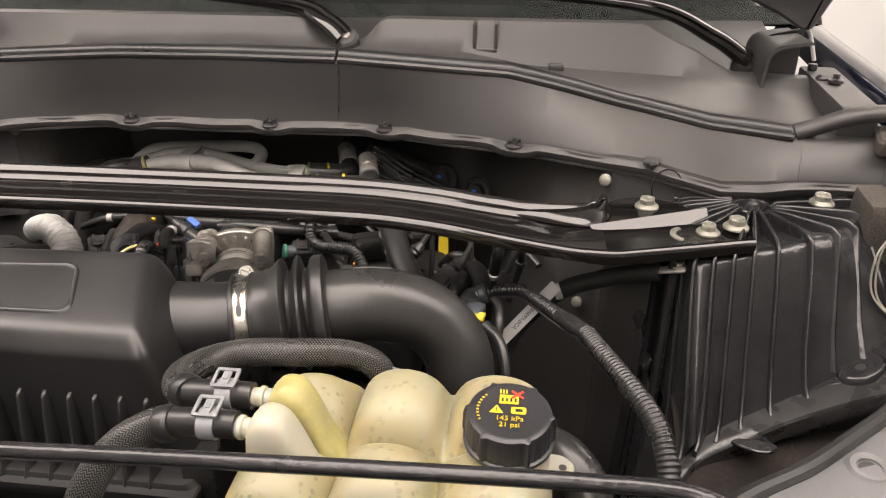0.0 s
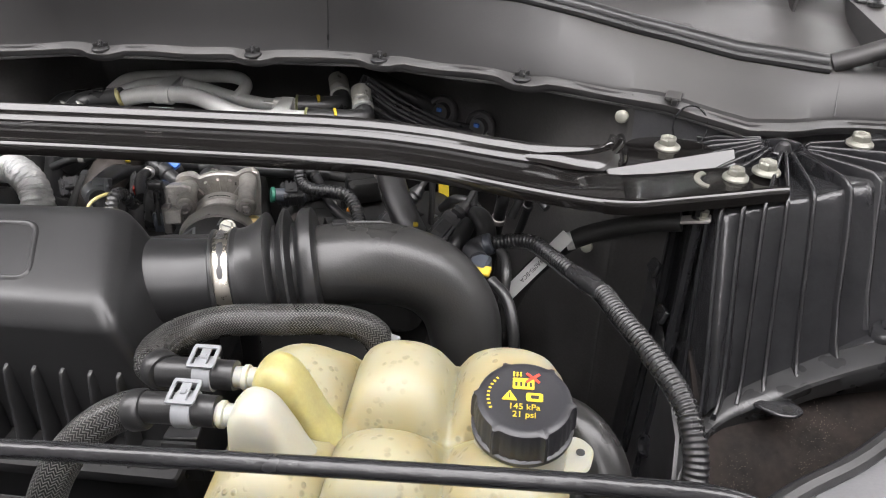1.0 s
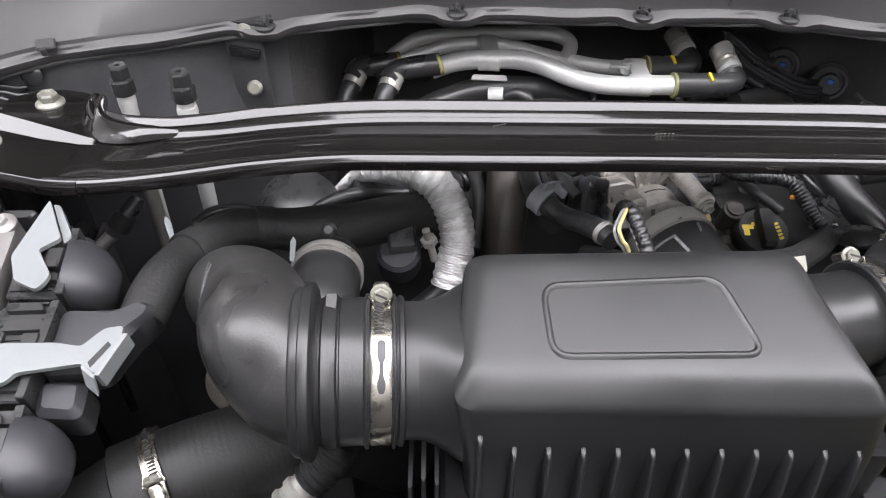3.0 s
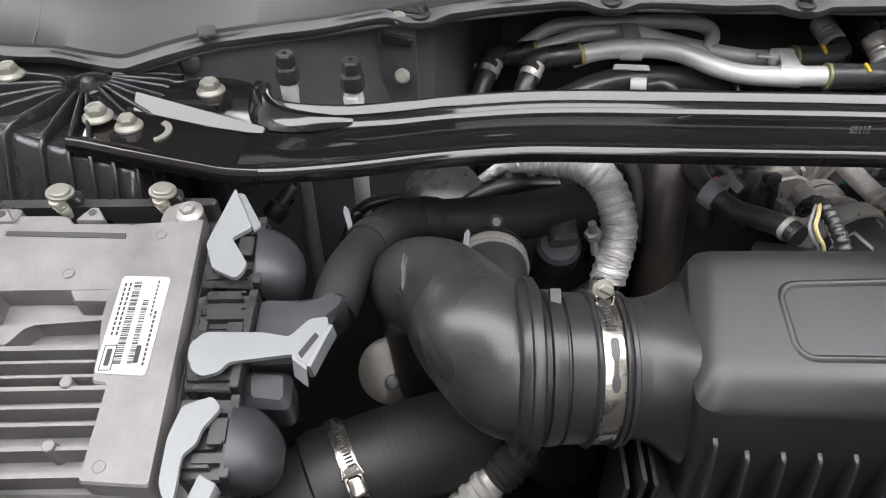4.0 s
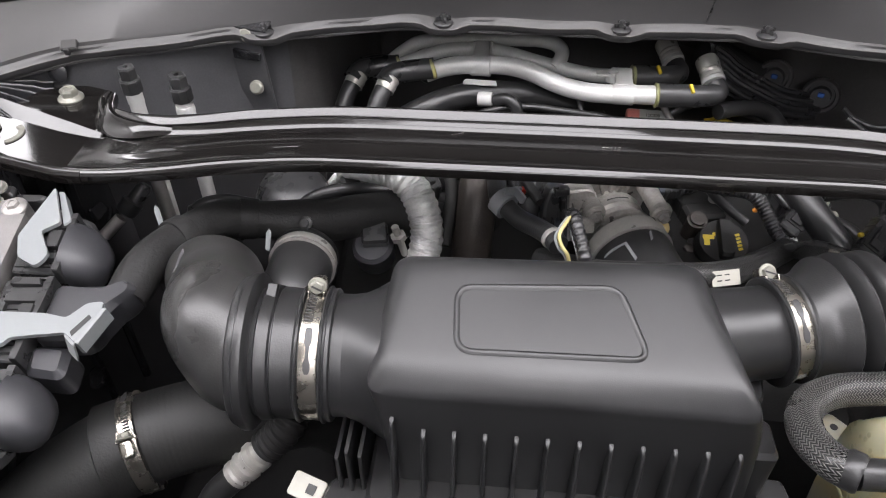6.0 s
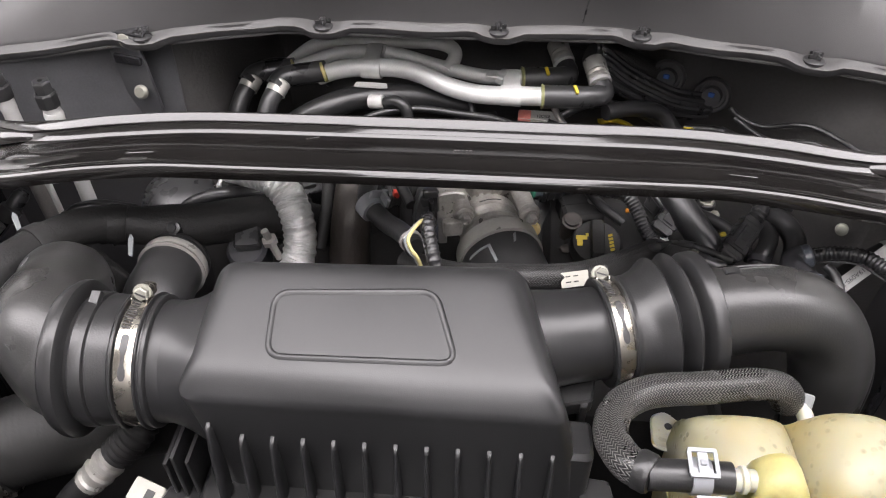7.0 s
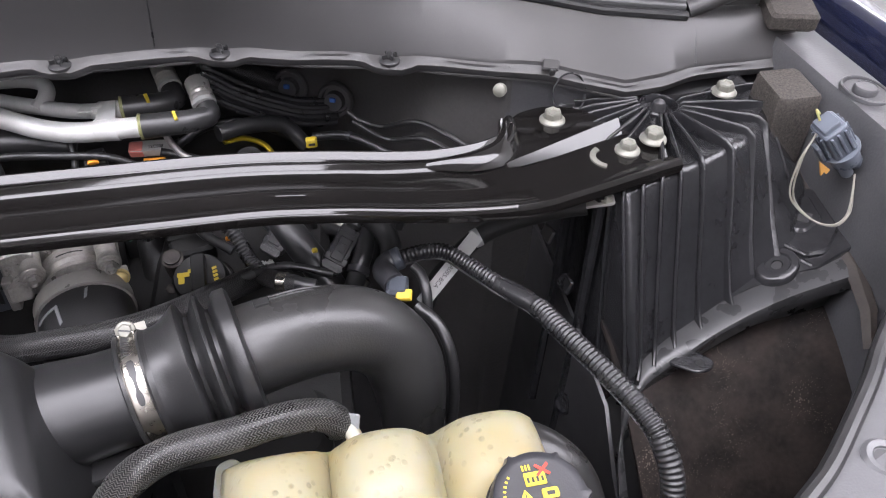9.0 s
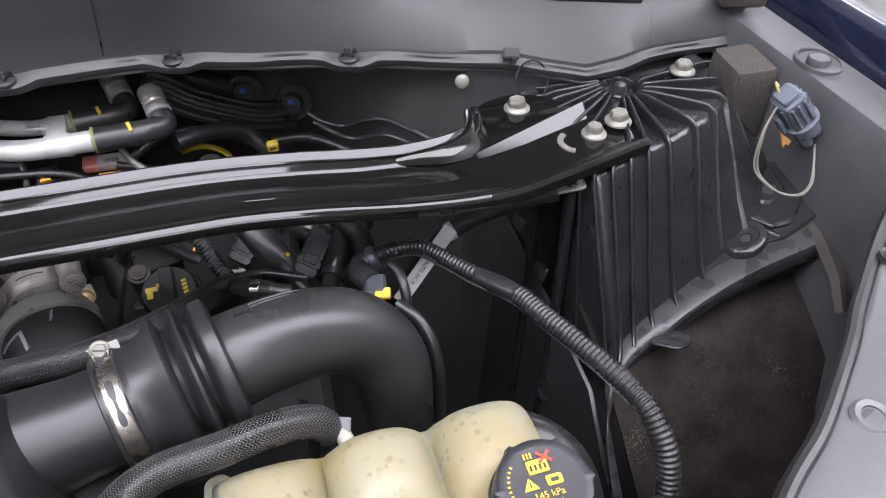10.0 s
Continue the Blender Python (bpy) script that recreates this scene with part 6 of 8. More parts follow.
def heater_pipes():
    runs = (("heater_pipe", [(-.175, .996, 1.205), (-.15, .999, 1.213), (-.12, 1.0, 1.2175), (-.075, 1.0, 1.218), (-.045, .993, 1.2155), (-.010, .982, 1.206), (.020, .974, 1.2015), (.05, .968, 1.202), (.085, .964, 1.205), (.122, .959, 1.208)], .0116),
            ("heater_pipe", [(-.214, 1.034, 1.196), (-.176, 1.043, 1.207), (-.145, 1.047, 1.214), (-.10, 1.047, 1.2155), (-.069, 1.042, 1.213), (-.023, 1.030, 1.2065), (.028, 1.012, 1.205), (.06, 1.005, 1.2065), (.096, .999, 1.209)], .0090),
            ("heater_pipe", [(-.235, 1.065, 1.180), (-.21, 1.068, 1.200), (-.188, 1.070, 1.2115), (-.145, 1.070, 1.2165), (-.08, 1.066, 1.2215), (-.035, 1.060, 1.225), (-.012, 1.054, 1.2235), (-.002, 1.044, 1.219), (-.004, 1.032, 1.212), (-.013, 1.022, 1.205)], .0092))
    for name, path, r in runs:
        t = thing(name, "brushed aluminium heater pipe along the firewall", "pipe", "heater pipes", at=path[0])
        part("pipe", tube(path, r, 20, 10), ALU, t)
    for x, y, z, dy, dz in ((.072, .9665, 1.2035, .036, .0045), (-.105, 1.0005, 1.2165, .046, -.001)):
        t = thing("pipe_bracket", "aluminium sleeve bracket joining two heater pipes", "bracket", "pipe brackets", at=(x, y, z))
        for k, (cy, cz, r) in enumerate(((y, z, .0126), (y + dy, z + dz, .0100))):
            part("sleeve", spin([(r - .0012, -.013), (r, -.0128), (r + .0006, -.011), (r + .0002, 0), (r + .0006, .011), (r, .0128), (r - .0012, .013)], axis_m((x, cy, cz), (x + .05, cy - .006, cz + .002)), 22), ALU, t)
        part("web", slab([(-.011, 0), (.011, 0), (.009, dy), (-.009, dy)], -.002, .002, .002, .001, pose(x, y, z + .011, math.degrees(math.atan2(dz, dy)), 0, 0)), ALU, t)
        if x > 0:
            part("boss", spin([(.0085, .004), (.0085, .011), (.0070, .012), (.0070, .016), (.005, .0175), (0, .0175)], pose(x - .012, y + dy * .75, z), 18), ALU, t)
            part("tab", slab([(-.034, .022), (-.012, .020), (-.012, .036), (-.030, .034)], -.0015, .0015, .003, .001, pose(x, y, z + .012)), ALU, t)
    part("heat_tab", slab([(-.022, -.004), (.022, -.004), (.020, .004), (-.020, .004)], -.001, .001, .002, .0005, pose(-.105, .984, 1.2015, 20, 0, -3)), ALU, t)
    # quick connectors
    for a, b, c, e in (((.112, .959, 1.208), (.165, .960, 1.209), (.184, .968, 1.210), (.176, .996, 1.226)), ((.088, 1.000, 1.209), (.128, 1.004, 1.209), (.144, 1.012, 1.210), (.132, 1.050, 1.226))):
        t = thing("quick_connector", "black elbow quick connector with a yellow lock and steel ferrule", "connector", "quick connectors", at=a)
        part("elbow", tube([a, Vector(a).lerp(Vector(b), .5), b, c, Vector(c).lerp(Vector(e), .35)], lambda s, f: .0145 - .002 * f, 18, 6), CONN, t)
        part("collar", spin([(.0110, -.004), (.0152, -.0036), (.0152, -.0020), (.0140, -.001), (.0140, .001), (.011, .002)], axis_m(a, b), 24), OLIVE, t, "yellowed collar")
        d = (Vector(e) - Vector(c)).normalized()
        f0 = Vector(c).lerp(Vector(e), .38)
        part("white_ring", spin([(.0105, 0), (.0142, .001), (.0142, .006), (.0105, .007)], axis_m(f0, f0 + d), 24), WHITEP, t)
        part("ferrule", spin([(.0135, .007), (.014, .010), (.0128, .013), (.014, .016), (.0128, .019), (.0138, .023), (.0138, .034), (.012, .036)], axis_m(f0, f0 + d), 24), BANDM, t)
        part("lock", block((.004, .012, .003), pose(*(Vector(a).lerp(Vector(b), .7) + Vector((0, -.006, .013))), 30, 0, 20), .001, .0006), YELLOWP, t, "yellow lock tab")
    # hoses at the pipes' other ends
    for x, y, z, k in ((-.222, .974, 1.201, 0), (-.269, 1.007, 1.187, 1)):
        t = thing("heater_hose", "black rubber heater hose with a banded steel ferrule", "hose", "heater hoses", at=(x, y, z))
        end = Vector(((-.164, .994, 1.214), (-.214, 1.033, 1.196))[k])
        part("sleeve", tube([end, end.lerp(Vector((x, y + .015, z + .006)), .6), (x + .004, y + .01, z + .006), (x - .004, y - .004, z)], .0135, 16, 6), CONN, t)
        q = Vector((x, y, z))
        d = Vector((-.35, -.75, -.55)).normalized()
        part("ferrule", spin([(.0125, -.008), (.0135, -.006), (.0125, -.002), (.0135, .002), (.0125, .006), (.0132, .010)], axis_m(q, q + d), 22), BANDM, t)
        part("hose", tube([q, q + d * .03, q + d * .07 + Vector((0, 0, -.03)), q + d * .09 + Vector((0, 0, -.12))], .0115, 16, 6), RUBBER, t)
        part("yellow_collar", spin([(.0128, 0), (.0136, .001), (.0136, .004), (.0128, .005)], axis_m(end, end.lerp(q, .5)), 20), YELLOWN, t)
    t = thing("braided_heater_hose", "broad black braided hose running into the firewall", "hose", at=(.25, 1.03, 1.18))
    part("sleeve", tube([(.168, 1.018, 1.234), (.180, 1.02, 1.228), (.200, 1.02, 1.212), (.225, 1.02, 1.197), (.252, 1.022, 1.182), (.285, 1.026, 1.167), (.331, 1.038, 1.156)], .0165, 22, 10), PLEAT, t)
    core = catmull([(.172, 1.014, 1.232), (.188, 1.017, 1.222), (.212, 1.018, 1.204), (.245, 1.02, 1.186), (.285, 1.026, 1.167), (.331, 1.038, 1.156)], 10)
    fr = frames(core)
    for k in range(9):
        a = 2 * math.pi * k / 9
        part("pleat", sweep(bmesh.new(), [p + fr[i][1] * (.0163 * math.cos(a)) + fr[i][2] * (.0163 * math.sin(a)) for i, p in enumerate(core)], .0036, 8), PLEAT, t)
    part("second_sleeve", tube([(.128, 1.062, 1.236), (.16, 1.078, 1.232), (.20, 1.075, 1.214), (.24, 1.07, 1.196), (.272, 1.072, 1.18)], .015, 18, 10), BRAIDD, t)
    # pipe standing at the far side
    t = thing("vacuum_pipe", "grey metal pipe rising beside the firewall", "pipe", at=(-.334, 1.049, 1.1))
    part("pipe", tube([(-.334, 1.03, 1.02), (-.336, 1.04, 1.12), (-.334, 1.052, 1.185), (-.318, 1.062, 1.208), (-.298, 1.06, 1.203)], .0075, 14, 6), CAST, t)
    # small hoses and plugs under the pipes
    t = thing("breather_hose", "thin black breather hose with a white end cap", "hose", "small hoses", at=(-.1, .97, 1.18))
    part("hose", tube([(-.085, .968, 1.186), (-.07, .962, 1.192), (-.057, .956, 1.182), (-.055, .95, 1.14)], .0075, 12, 6), RUBBER, t)
    part("white_cap", spin([(.0085, -.008), (.0092, -.006), (.0092, .008), (.0085, .010)], axis_m((-.098, .969, 1.187), (-.08, .966, 1.189)), 18), WHITEP, t, "white plastic end cap")
    for path, r in (([(-.25, .96, 1.12), (-.18, .965, 1.168), (-.12, .985, 1.182), (-.04, 1.0, 1.178), (.02, 1.005, 1.16)], .016), ([(-.16, .94, 1.10), (-.12, .95, 1.165), (-.06, .965, 1.18), (.01, .965, 1.176), (.07, .965, 1.165), (.12, .96, 1.13)], .0045),
                    ([(.02, .99, 1.19), (.025, .97, 1.17), (.02, .95, 1.14)], .004), ([(.19, .965, 1.185), (.225, .985, 1.180), (.265, 1.0, 1.166), (.29, .99, 1.14)], .010), ([(.12, .97, 1.165), (.16, .968, 1.150), (.19, .96, 1.13)], .005)):
        t = thing("engine_hose", "black rubber hose on the back of the engine", "hose", "engine hoses", at=path[0])
        part("hose", tube(path, r, 14, 8), RUBBER, t)
    t = thing("sensor_plug", "connector with a red and white label behind the brace", "connector", at=(.1, .985, 1.165))
    part("body", block((.05, .016, .012), pose(.108, .982, 1.163, 20, 0, -4), .003, .002), WHITEP, t)
    part("red_label", block((.018, .0165, .0125), pose(.092, .983, 1.163, 20, 0, -4), .003, .002), material("faded_red_label", (.6, .2, .17), .5), t, "faded red label end")
    lettering("12C508", .0055, pose(.115, .9755, 1.1695, 35, 0, -4), INK, t)
    part("orange_tab", block((.026, .006, .004), pose(.11, .972, 1.152, 20, 0, -4), .001, .001), ORANGE, t, "orange tab")
    t = thing("steel_line", "bent bare steel line by the sensor plug", "pipe", at=(.14, .97, 1.17))
    part("line", tube([(.128, .985, 1.178), (.136, .973, 1.168), (.152, .962, 1.156), (.175, .955, 1.15)], .0042, 12, 6), CAST, t)
    t = thing("dipstick_handle", "yellow plastic dipstick handle low behind the brace", "dipstick", at=(.22, 1.0, 1.14))
    part("handle", tube([(.19, 1.0, 1.150), (.215, 1.01, 1.146), (.24, 1.005, 1.135), (.25, .99, 1.12)], .0055, 10, 6, flat=.5), YELLOWP, t)
    t = thing("yellow_stopper", "small square yellow plastic stopper behind the brace", "stopper", at=(.297, .97, 1.155))
    part("cap", block((.014, .010, .012), pose(.297, .968, 1.158), .002, .002), YELLOWP, t)
    part("slot", block((.008, .001, .003), pose(.297, .9628, 1.158), .0004, .0003), DARK, t)
    t = thing("orange_plug", "small black connector with an orange lock behind the brace", "connector", at=(.045, .97, 1.16))
    part("body", block((.024, .022, .02), pose(.045, .975, 1.158, 20, 0, 10), .003, .002), CONN, t)
    part("lock", block((.012, .004, .006), pose(.045, .963, 1.164, 20, 0, 10), .001, .001), ORANGE, t)


heater_pipes()


def service_ports():
    for x, y, z in ((-.467, .812, 1.288), (-.402, .788, 1.295)):
        t = thing("service_port", "air-conditioning service port with a black hexagonal cap", "service port", "service ports", at=(x, y, 1.19))
        part("pipe", spin([(.0080, 1.10), (.0080, z - .045), (.0080, z - .02)], pose(x, y, 0), 20), ALU, t)
        if x > -.45:
            part("collar", spin([(.0096, z - .042), (.0100, z - .040), (.0090, z - .034), (.0100, z - .028), (.0090, z - .023)], pose(x, y, 0), 22), ALU, t)
        part("neck", spin([(.0086, z - .03), (.0086, z - .015)], pose(x, y, 0), 20), ALU, t)
        part("cap_skirt", spin([(.0106, z - .017), (.0111, z - .015), (.0111, z - .003), (.0098, z - .001)], pose(x, y, 0, 0, 0, 12), 8), CONN, t, angle=20)
        part("cap_top", spin([(.0088, z - .002), (.0092, z), (.0092, z + .010), (.0080, z + .012), (.003, z + .012), (.0025, z + .009), (0, z + .009)], pose(x, y, 0, 0, 0, 5), 6), CONN, t, angle=20)
    # strap bracket bolted under the cowl
    t = thing("strap_bracket", "black pressed steel strap bracket bolted to the cowl panel", "bracket", at=(-.372, .92, 1.2))
    part("strap", slab([(-.021, -.075), (.021, -.075), (.021, .066), (-.021, .066)], -.002, .002, .002, .001, pose(-.372, .917, 1.232, 96, 0, -12)), APRON, t)
    part("fold", slab([(-.017, .0), (.017, .0), (.019, .010), (-.016, .012)], .001, .007, .002, .001, pose(-.372, .915, 1.262, 96, 0, -12)), TOWER, t)
    part("top_flange", slab([(-.022, -.004), (.024, -.006), (.022, .02), (-.02, .02)], -.0015, .0015, .003, .001, pose(-.366, .912, 1.300, 12, 0, -10)), TOWER, t)
    for z in (1.225, 1.292):
        part("rivet", spin([(.0085, 0), (.0085, .003), (.006, .006), (0, .0065)], axis_m((-.368, .910, z), (-.372, .80, z + .04)), 20), ZINC, t, "bright rivet head")
    # round blanking plug in the left panel and circle moulding in the right
    b = spin([(.0115, 0), (.0115, .0015), (.008, .0035), (0, .004)], axis_m((-.578, .861, 1.262), (-.578, .76, 1.29)), 24)
    solo("blanking_plug", b, TOWER, "round black blanking plug in the grey panel", "plug")
    q = axis_m((.575, .850, 1.2655), (.575, .75, 1.30))
    bm = loft([[q @ Vector(((.0185 + w) * math.cos(a), (.0225 + w) * math.sin(a), h)) for w, h in ((-.001, 0), (0, .0015), (.001, 0), (0, -.001))] for a in np.linspace(.2, 2 * math.pi - .1, 40)])
    solo("moulded_ring", bm, TOWER, "thin black oval line on the grey side panel", "moulding")
    for x in (-.555, .555):
        t = thing("edge_clip", "small black clip on the cowl's lower edge", "clip", "edge clips", at=(x, .86, 1.29))
        part("body", block((.018, .014, .005), pose(x, .864, 1.2945, 20, 0, -20 if x > 0 else 20), .002, .0015), COWL, t)
        part("tongue", block((.006, .004, .008), pose(x, .857, 1.290, 15, 0, 0), .001, .001), CONN, t)
    # suction line beside the ports
    t = thing("suction_line", "grey rubber line and clip standing by the strut tower", "hose", at=(-.463, .796, 1.1))
    part("line", tube([(-.462, .80, 1.02), (-.463, .797, 1.12), (-.462, .795, 1.2), (-.46, .80, 1.235)], .0078, 14, 6), CAST, t)
    t = thing("pressure_sensor", "small ribbed sensor with a cable by the strut tower", "sensor", at=(-.488, .765, 1.15))
    part("body", spin([(.011, 0), (.012, .004), (.012, .016), (.009, .018), (.009, .034), (.006, .04)], axis_m((-.492, .76, 1.145), (-.465, .785, 1.175)), 18), CONN, t)
    part("fitting", spin([(.007, 0), (.007, .028)], axis_m((-.515, .742, 1.125), (-.492, .76, 1.145)), 14), CAST, t)


service_ports()


# ---- engine top under the brace ----
def throttle_body():
    t = thing("throttle_valve", "cast aluminium throttle body with a black hose and steel band", "throttle body", at=(.05, .78, 1.15))
    ax = Vector((.27, -.93, -.06)).normalized()
    c = Vector((.0615, .7425, 1.151))
    m = axis_m(c, c + ax)
    upd = (Vector((0, 0, 1)) - ax * ax.z).normalized()
    side = ax.cross(upd)
    side = side if side.x > 0 else -side
    part("rear_bore", spin([(.034, -.14), (.035, -.072), (.028, -.071)], m, 40), CONN, t, "black plastic manifold neck")
    part("bore", spin([(.0340, -.0715), (.0340, -.068), (.0265, -.064), (.0265, -.052), (.0325, -.050), (.0338, -.046), (.0338, -.034), (.0300, -.031), (.0300, -.024), (.0355, -.020), (.0368, -.017), (.0368, -.012), (.0330, -.010), (.0330, -.006), (.0385, -.003), (.0385, .008)], m, 56), THROTTLE, t)

    def plate(poly, h0, h1, mat, name, r=.004, bev=.0015):
        mm = Matrix((tuple(side) + (0,), tuple(upd) + (0,), tuple(-ax) + (0,), (0, 0, 0, 1))).transposed()
        mm.translation = c
        return part(name, slab(poly, h0, h1, r, bev, mm), mat, t)
    # arched flange between the two bolt posts, with short ribs to the bore
    plate([(-.047, .026), (-.047, .046), (-.040, .052), (-.031, .051), (-.022, .0460), (-.012, .0495), (0, .0508), (.012, .0495), (.022, .0460), (.031, .051), (.040, .052), (.047, .046), (.047, .026), (.040, -.03), (-.040, -.03)], .060, .069, THROTTLE, "arch_flange", .003)
    for k in range(5):
        an = math.radians(54 + 18 * k)
        u = side * math.cos(an) + upd * math.sin(an)
        v = (-side * math.sin(an) + upd * math.cos(an)) * .0016
        part("arch_rib", loft([[c + u * r - ax * h + v * w for h, w in ((.061, 1), (.061, -1), (.055, -1), (.055, 1))] for r in (.025, .035, .044)]), THROTTLE, t)
    bm = bmesh.new()
    for k in range(6):
        an = math.radians(70 + 7 * k)
        block((.0006, .0016, .004), m @ pose(0, 0, -.040) @ axis_m(Vector(), m.to_3x3().inverted() @ (side * math.cos(an) + upd * math.sin(an))) @ pose(0, 0, .0337, 0, 90, 0), .0002, .0001, bm)
    part("casting_marks", bm, INK, t, "small dark casting marks")
    for e in (Vector((.0274, .7440, 1.1880)), Vector((.0950, .7480, 1.1895))):
        q = axis_m(e, e - ax)
        part("bolt_boss", spin([(.0045, .001), (.0088, .0015), (.0098, .003), (.0094, .02), (.0098, .05), (.0104, .066), (.008, .069)], q, 24), THROTTLE, t)
        part("boss_collar", spin([(.0098, .0035), (.0112, .0045), (.0112, .010), (.0098, .012)], q, 24), THROTTLE, t)
        part("boss_bolt", spin([(.0030, -.003), (.0036, -.0060), (.0054, -.0055), (.0058, -.001), (.0076, -.0006), (.0076, .002)], q, 6), CAST, t, "pale hollow hex bolt head")
    # gear case with its cover, grey terminal and mounting ledge beside the bore
    part("gear_case", slab([(-.014, -.022), (.016, -.022), (.016, .020), (.006, .024), (-.014, .022)], -.016, .012, .003, .002, pose(.010, .768, 1.180, 72, 0, 12)), THROTTLE, t)
    part("case_lug", slab([(-.010, -.008), (.010, -.008), (.010, .008), (-.010, .008)], -.006, .020, .003, .002, pose(.012, .752, 1.176, 72, 0, 12)), THROTTLE, t)
    part("case_ledge", block((.009, .014, .032), pose(.003, .748, 1.172, -10, 0, 10), .002, .001), CAST, t)
    cover = part("actuator_cover", slab([(-.014, -.026), (.012, -.028), (.013, .024), (.004, .030), (-.008, .026), (-.015, .010)], -.014, .012, .004, .003, pose(-.014, .764, 1.178, 68, 4, 12)), CONN, t, "black plastic actuator cover")
    part("cover_rib", block((.005, .012, .040), pose(-.008, .751, 1.183, -14, 0, 12), .002, .001), CONN, cover)
    part("cover_clip", block((.016, .010, .008), pose(-.010, .760, 1.207, -14, 0, 12), .002, .001), CONN, cover)
    part("terminal", block((.013, .008, .022), pose(-.007, .746, 1.168, -14, 0, 12), .002, .001), SLATE, cover, "grey plastic terminal")
    h = thing("throttle_hose", "black rubber throttle hose with painted white marks", "hose", at=c)
    p0 = c + ax * .012
    part("hose", tube([p0, p0 + ax * .03, p0 + ax * .07, p0 + ax * .10 + Vector((0, 0, -.010)), p0 + ax * .13 + Vector((0, 0, -.05)), p0 + ax * .13 + Vector((0, 0, -.12))], lambda s_, f: .0425 + .001 * min(1, f * 2.5), 36, 8), RUBBER, h, angle=60)
    z0 = c + ax * .008

    def on(a, th, r):
        return z0 + ax * a + (upd * math.cos(th) - side * math.sin(th)) * r
    # a painted chevron and a short tick by the band
    for (a, th), (b, tk) in (((.023, .45), (.022, 1.02)), ((.023, .45), (.046, .40)), ((.0145, -.22), (.026, -.16))):
        rows = []
        for f in np.linspace(0, 1, 8):
            aa, tt = a + (b - a) * f, th + (tk - th) * f
            r = .0434
            d = .0020
            rows.append([on(aa + u * d, tt + v * d / .044, r + w) for u, v, w in ((-.5, -.7, -.001), (.5, .7, -.001), (.5, .7, .0006), (-.5, -.7, .0006))])
        part("white_mark", loft(rows), LEVER, h, "painted white mark")
    band(c + ax * .008, ax, .0428, .018, "hose_clamp", "steel band clamp on the throttle hose", screw=False, slots=False, mat=BANDM)
    b = thing("band_screw", "cream zinc screw in the throttle band clamp", "screw", at=(.096, .757, 1.167))
    q = axis_m((.097, .760, 1.166), (.101, .742, 1.174))
    part("head", spin([(0, .012), (.004, .0118), (.0066, .010), (.0072, .006), (.0085, .0055), (.0085, .003), (.004, .002), (.004, -.016)], q, 20), BRASS, b)
    part("shank_block", block((.014, .012, .010), q @ pose(0, 0, -.010), .003, .002), BANDM, b)
    k = thing("band_edge", "bright rolled edge ring of the throttle band clamp", "hose clamp", "hose clamps", at=c + ax * .0175)
    part("ring", spin([(.0436, -.0010), (.0449, -.0008), (.0449, .0008), (.0436, .0010)], axis_m(c + ax * .0175, c + ax), 48), CAST, k)


throttle_body()


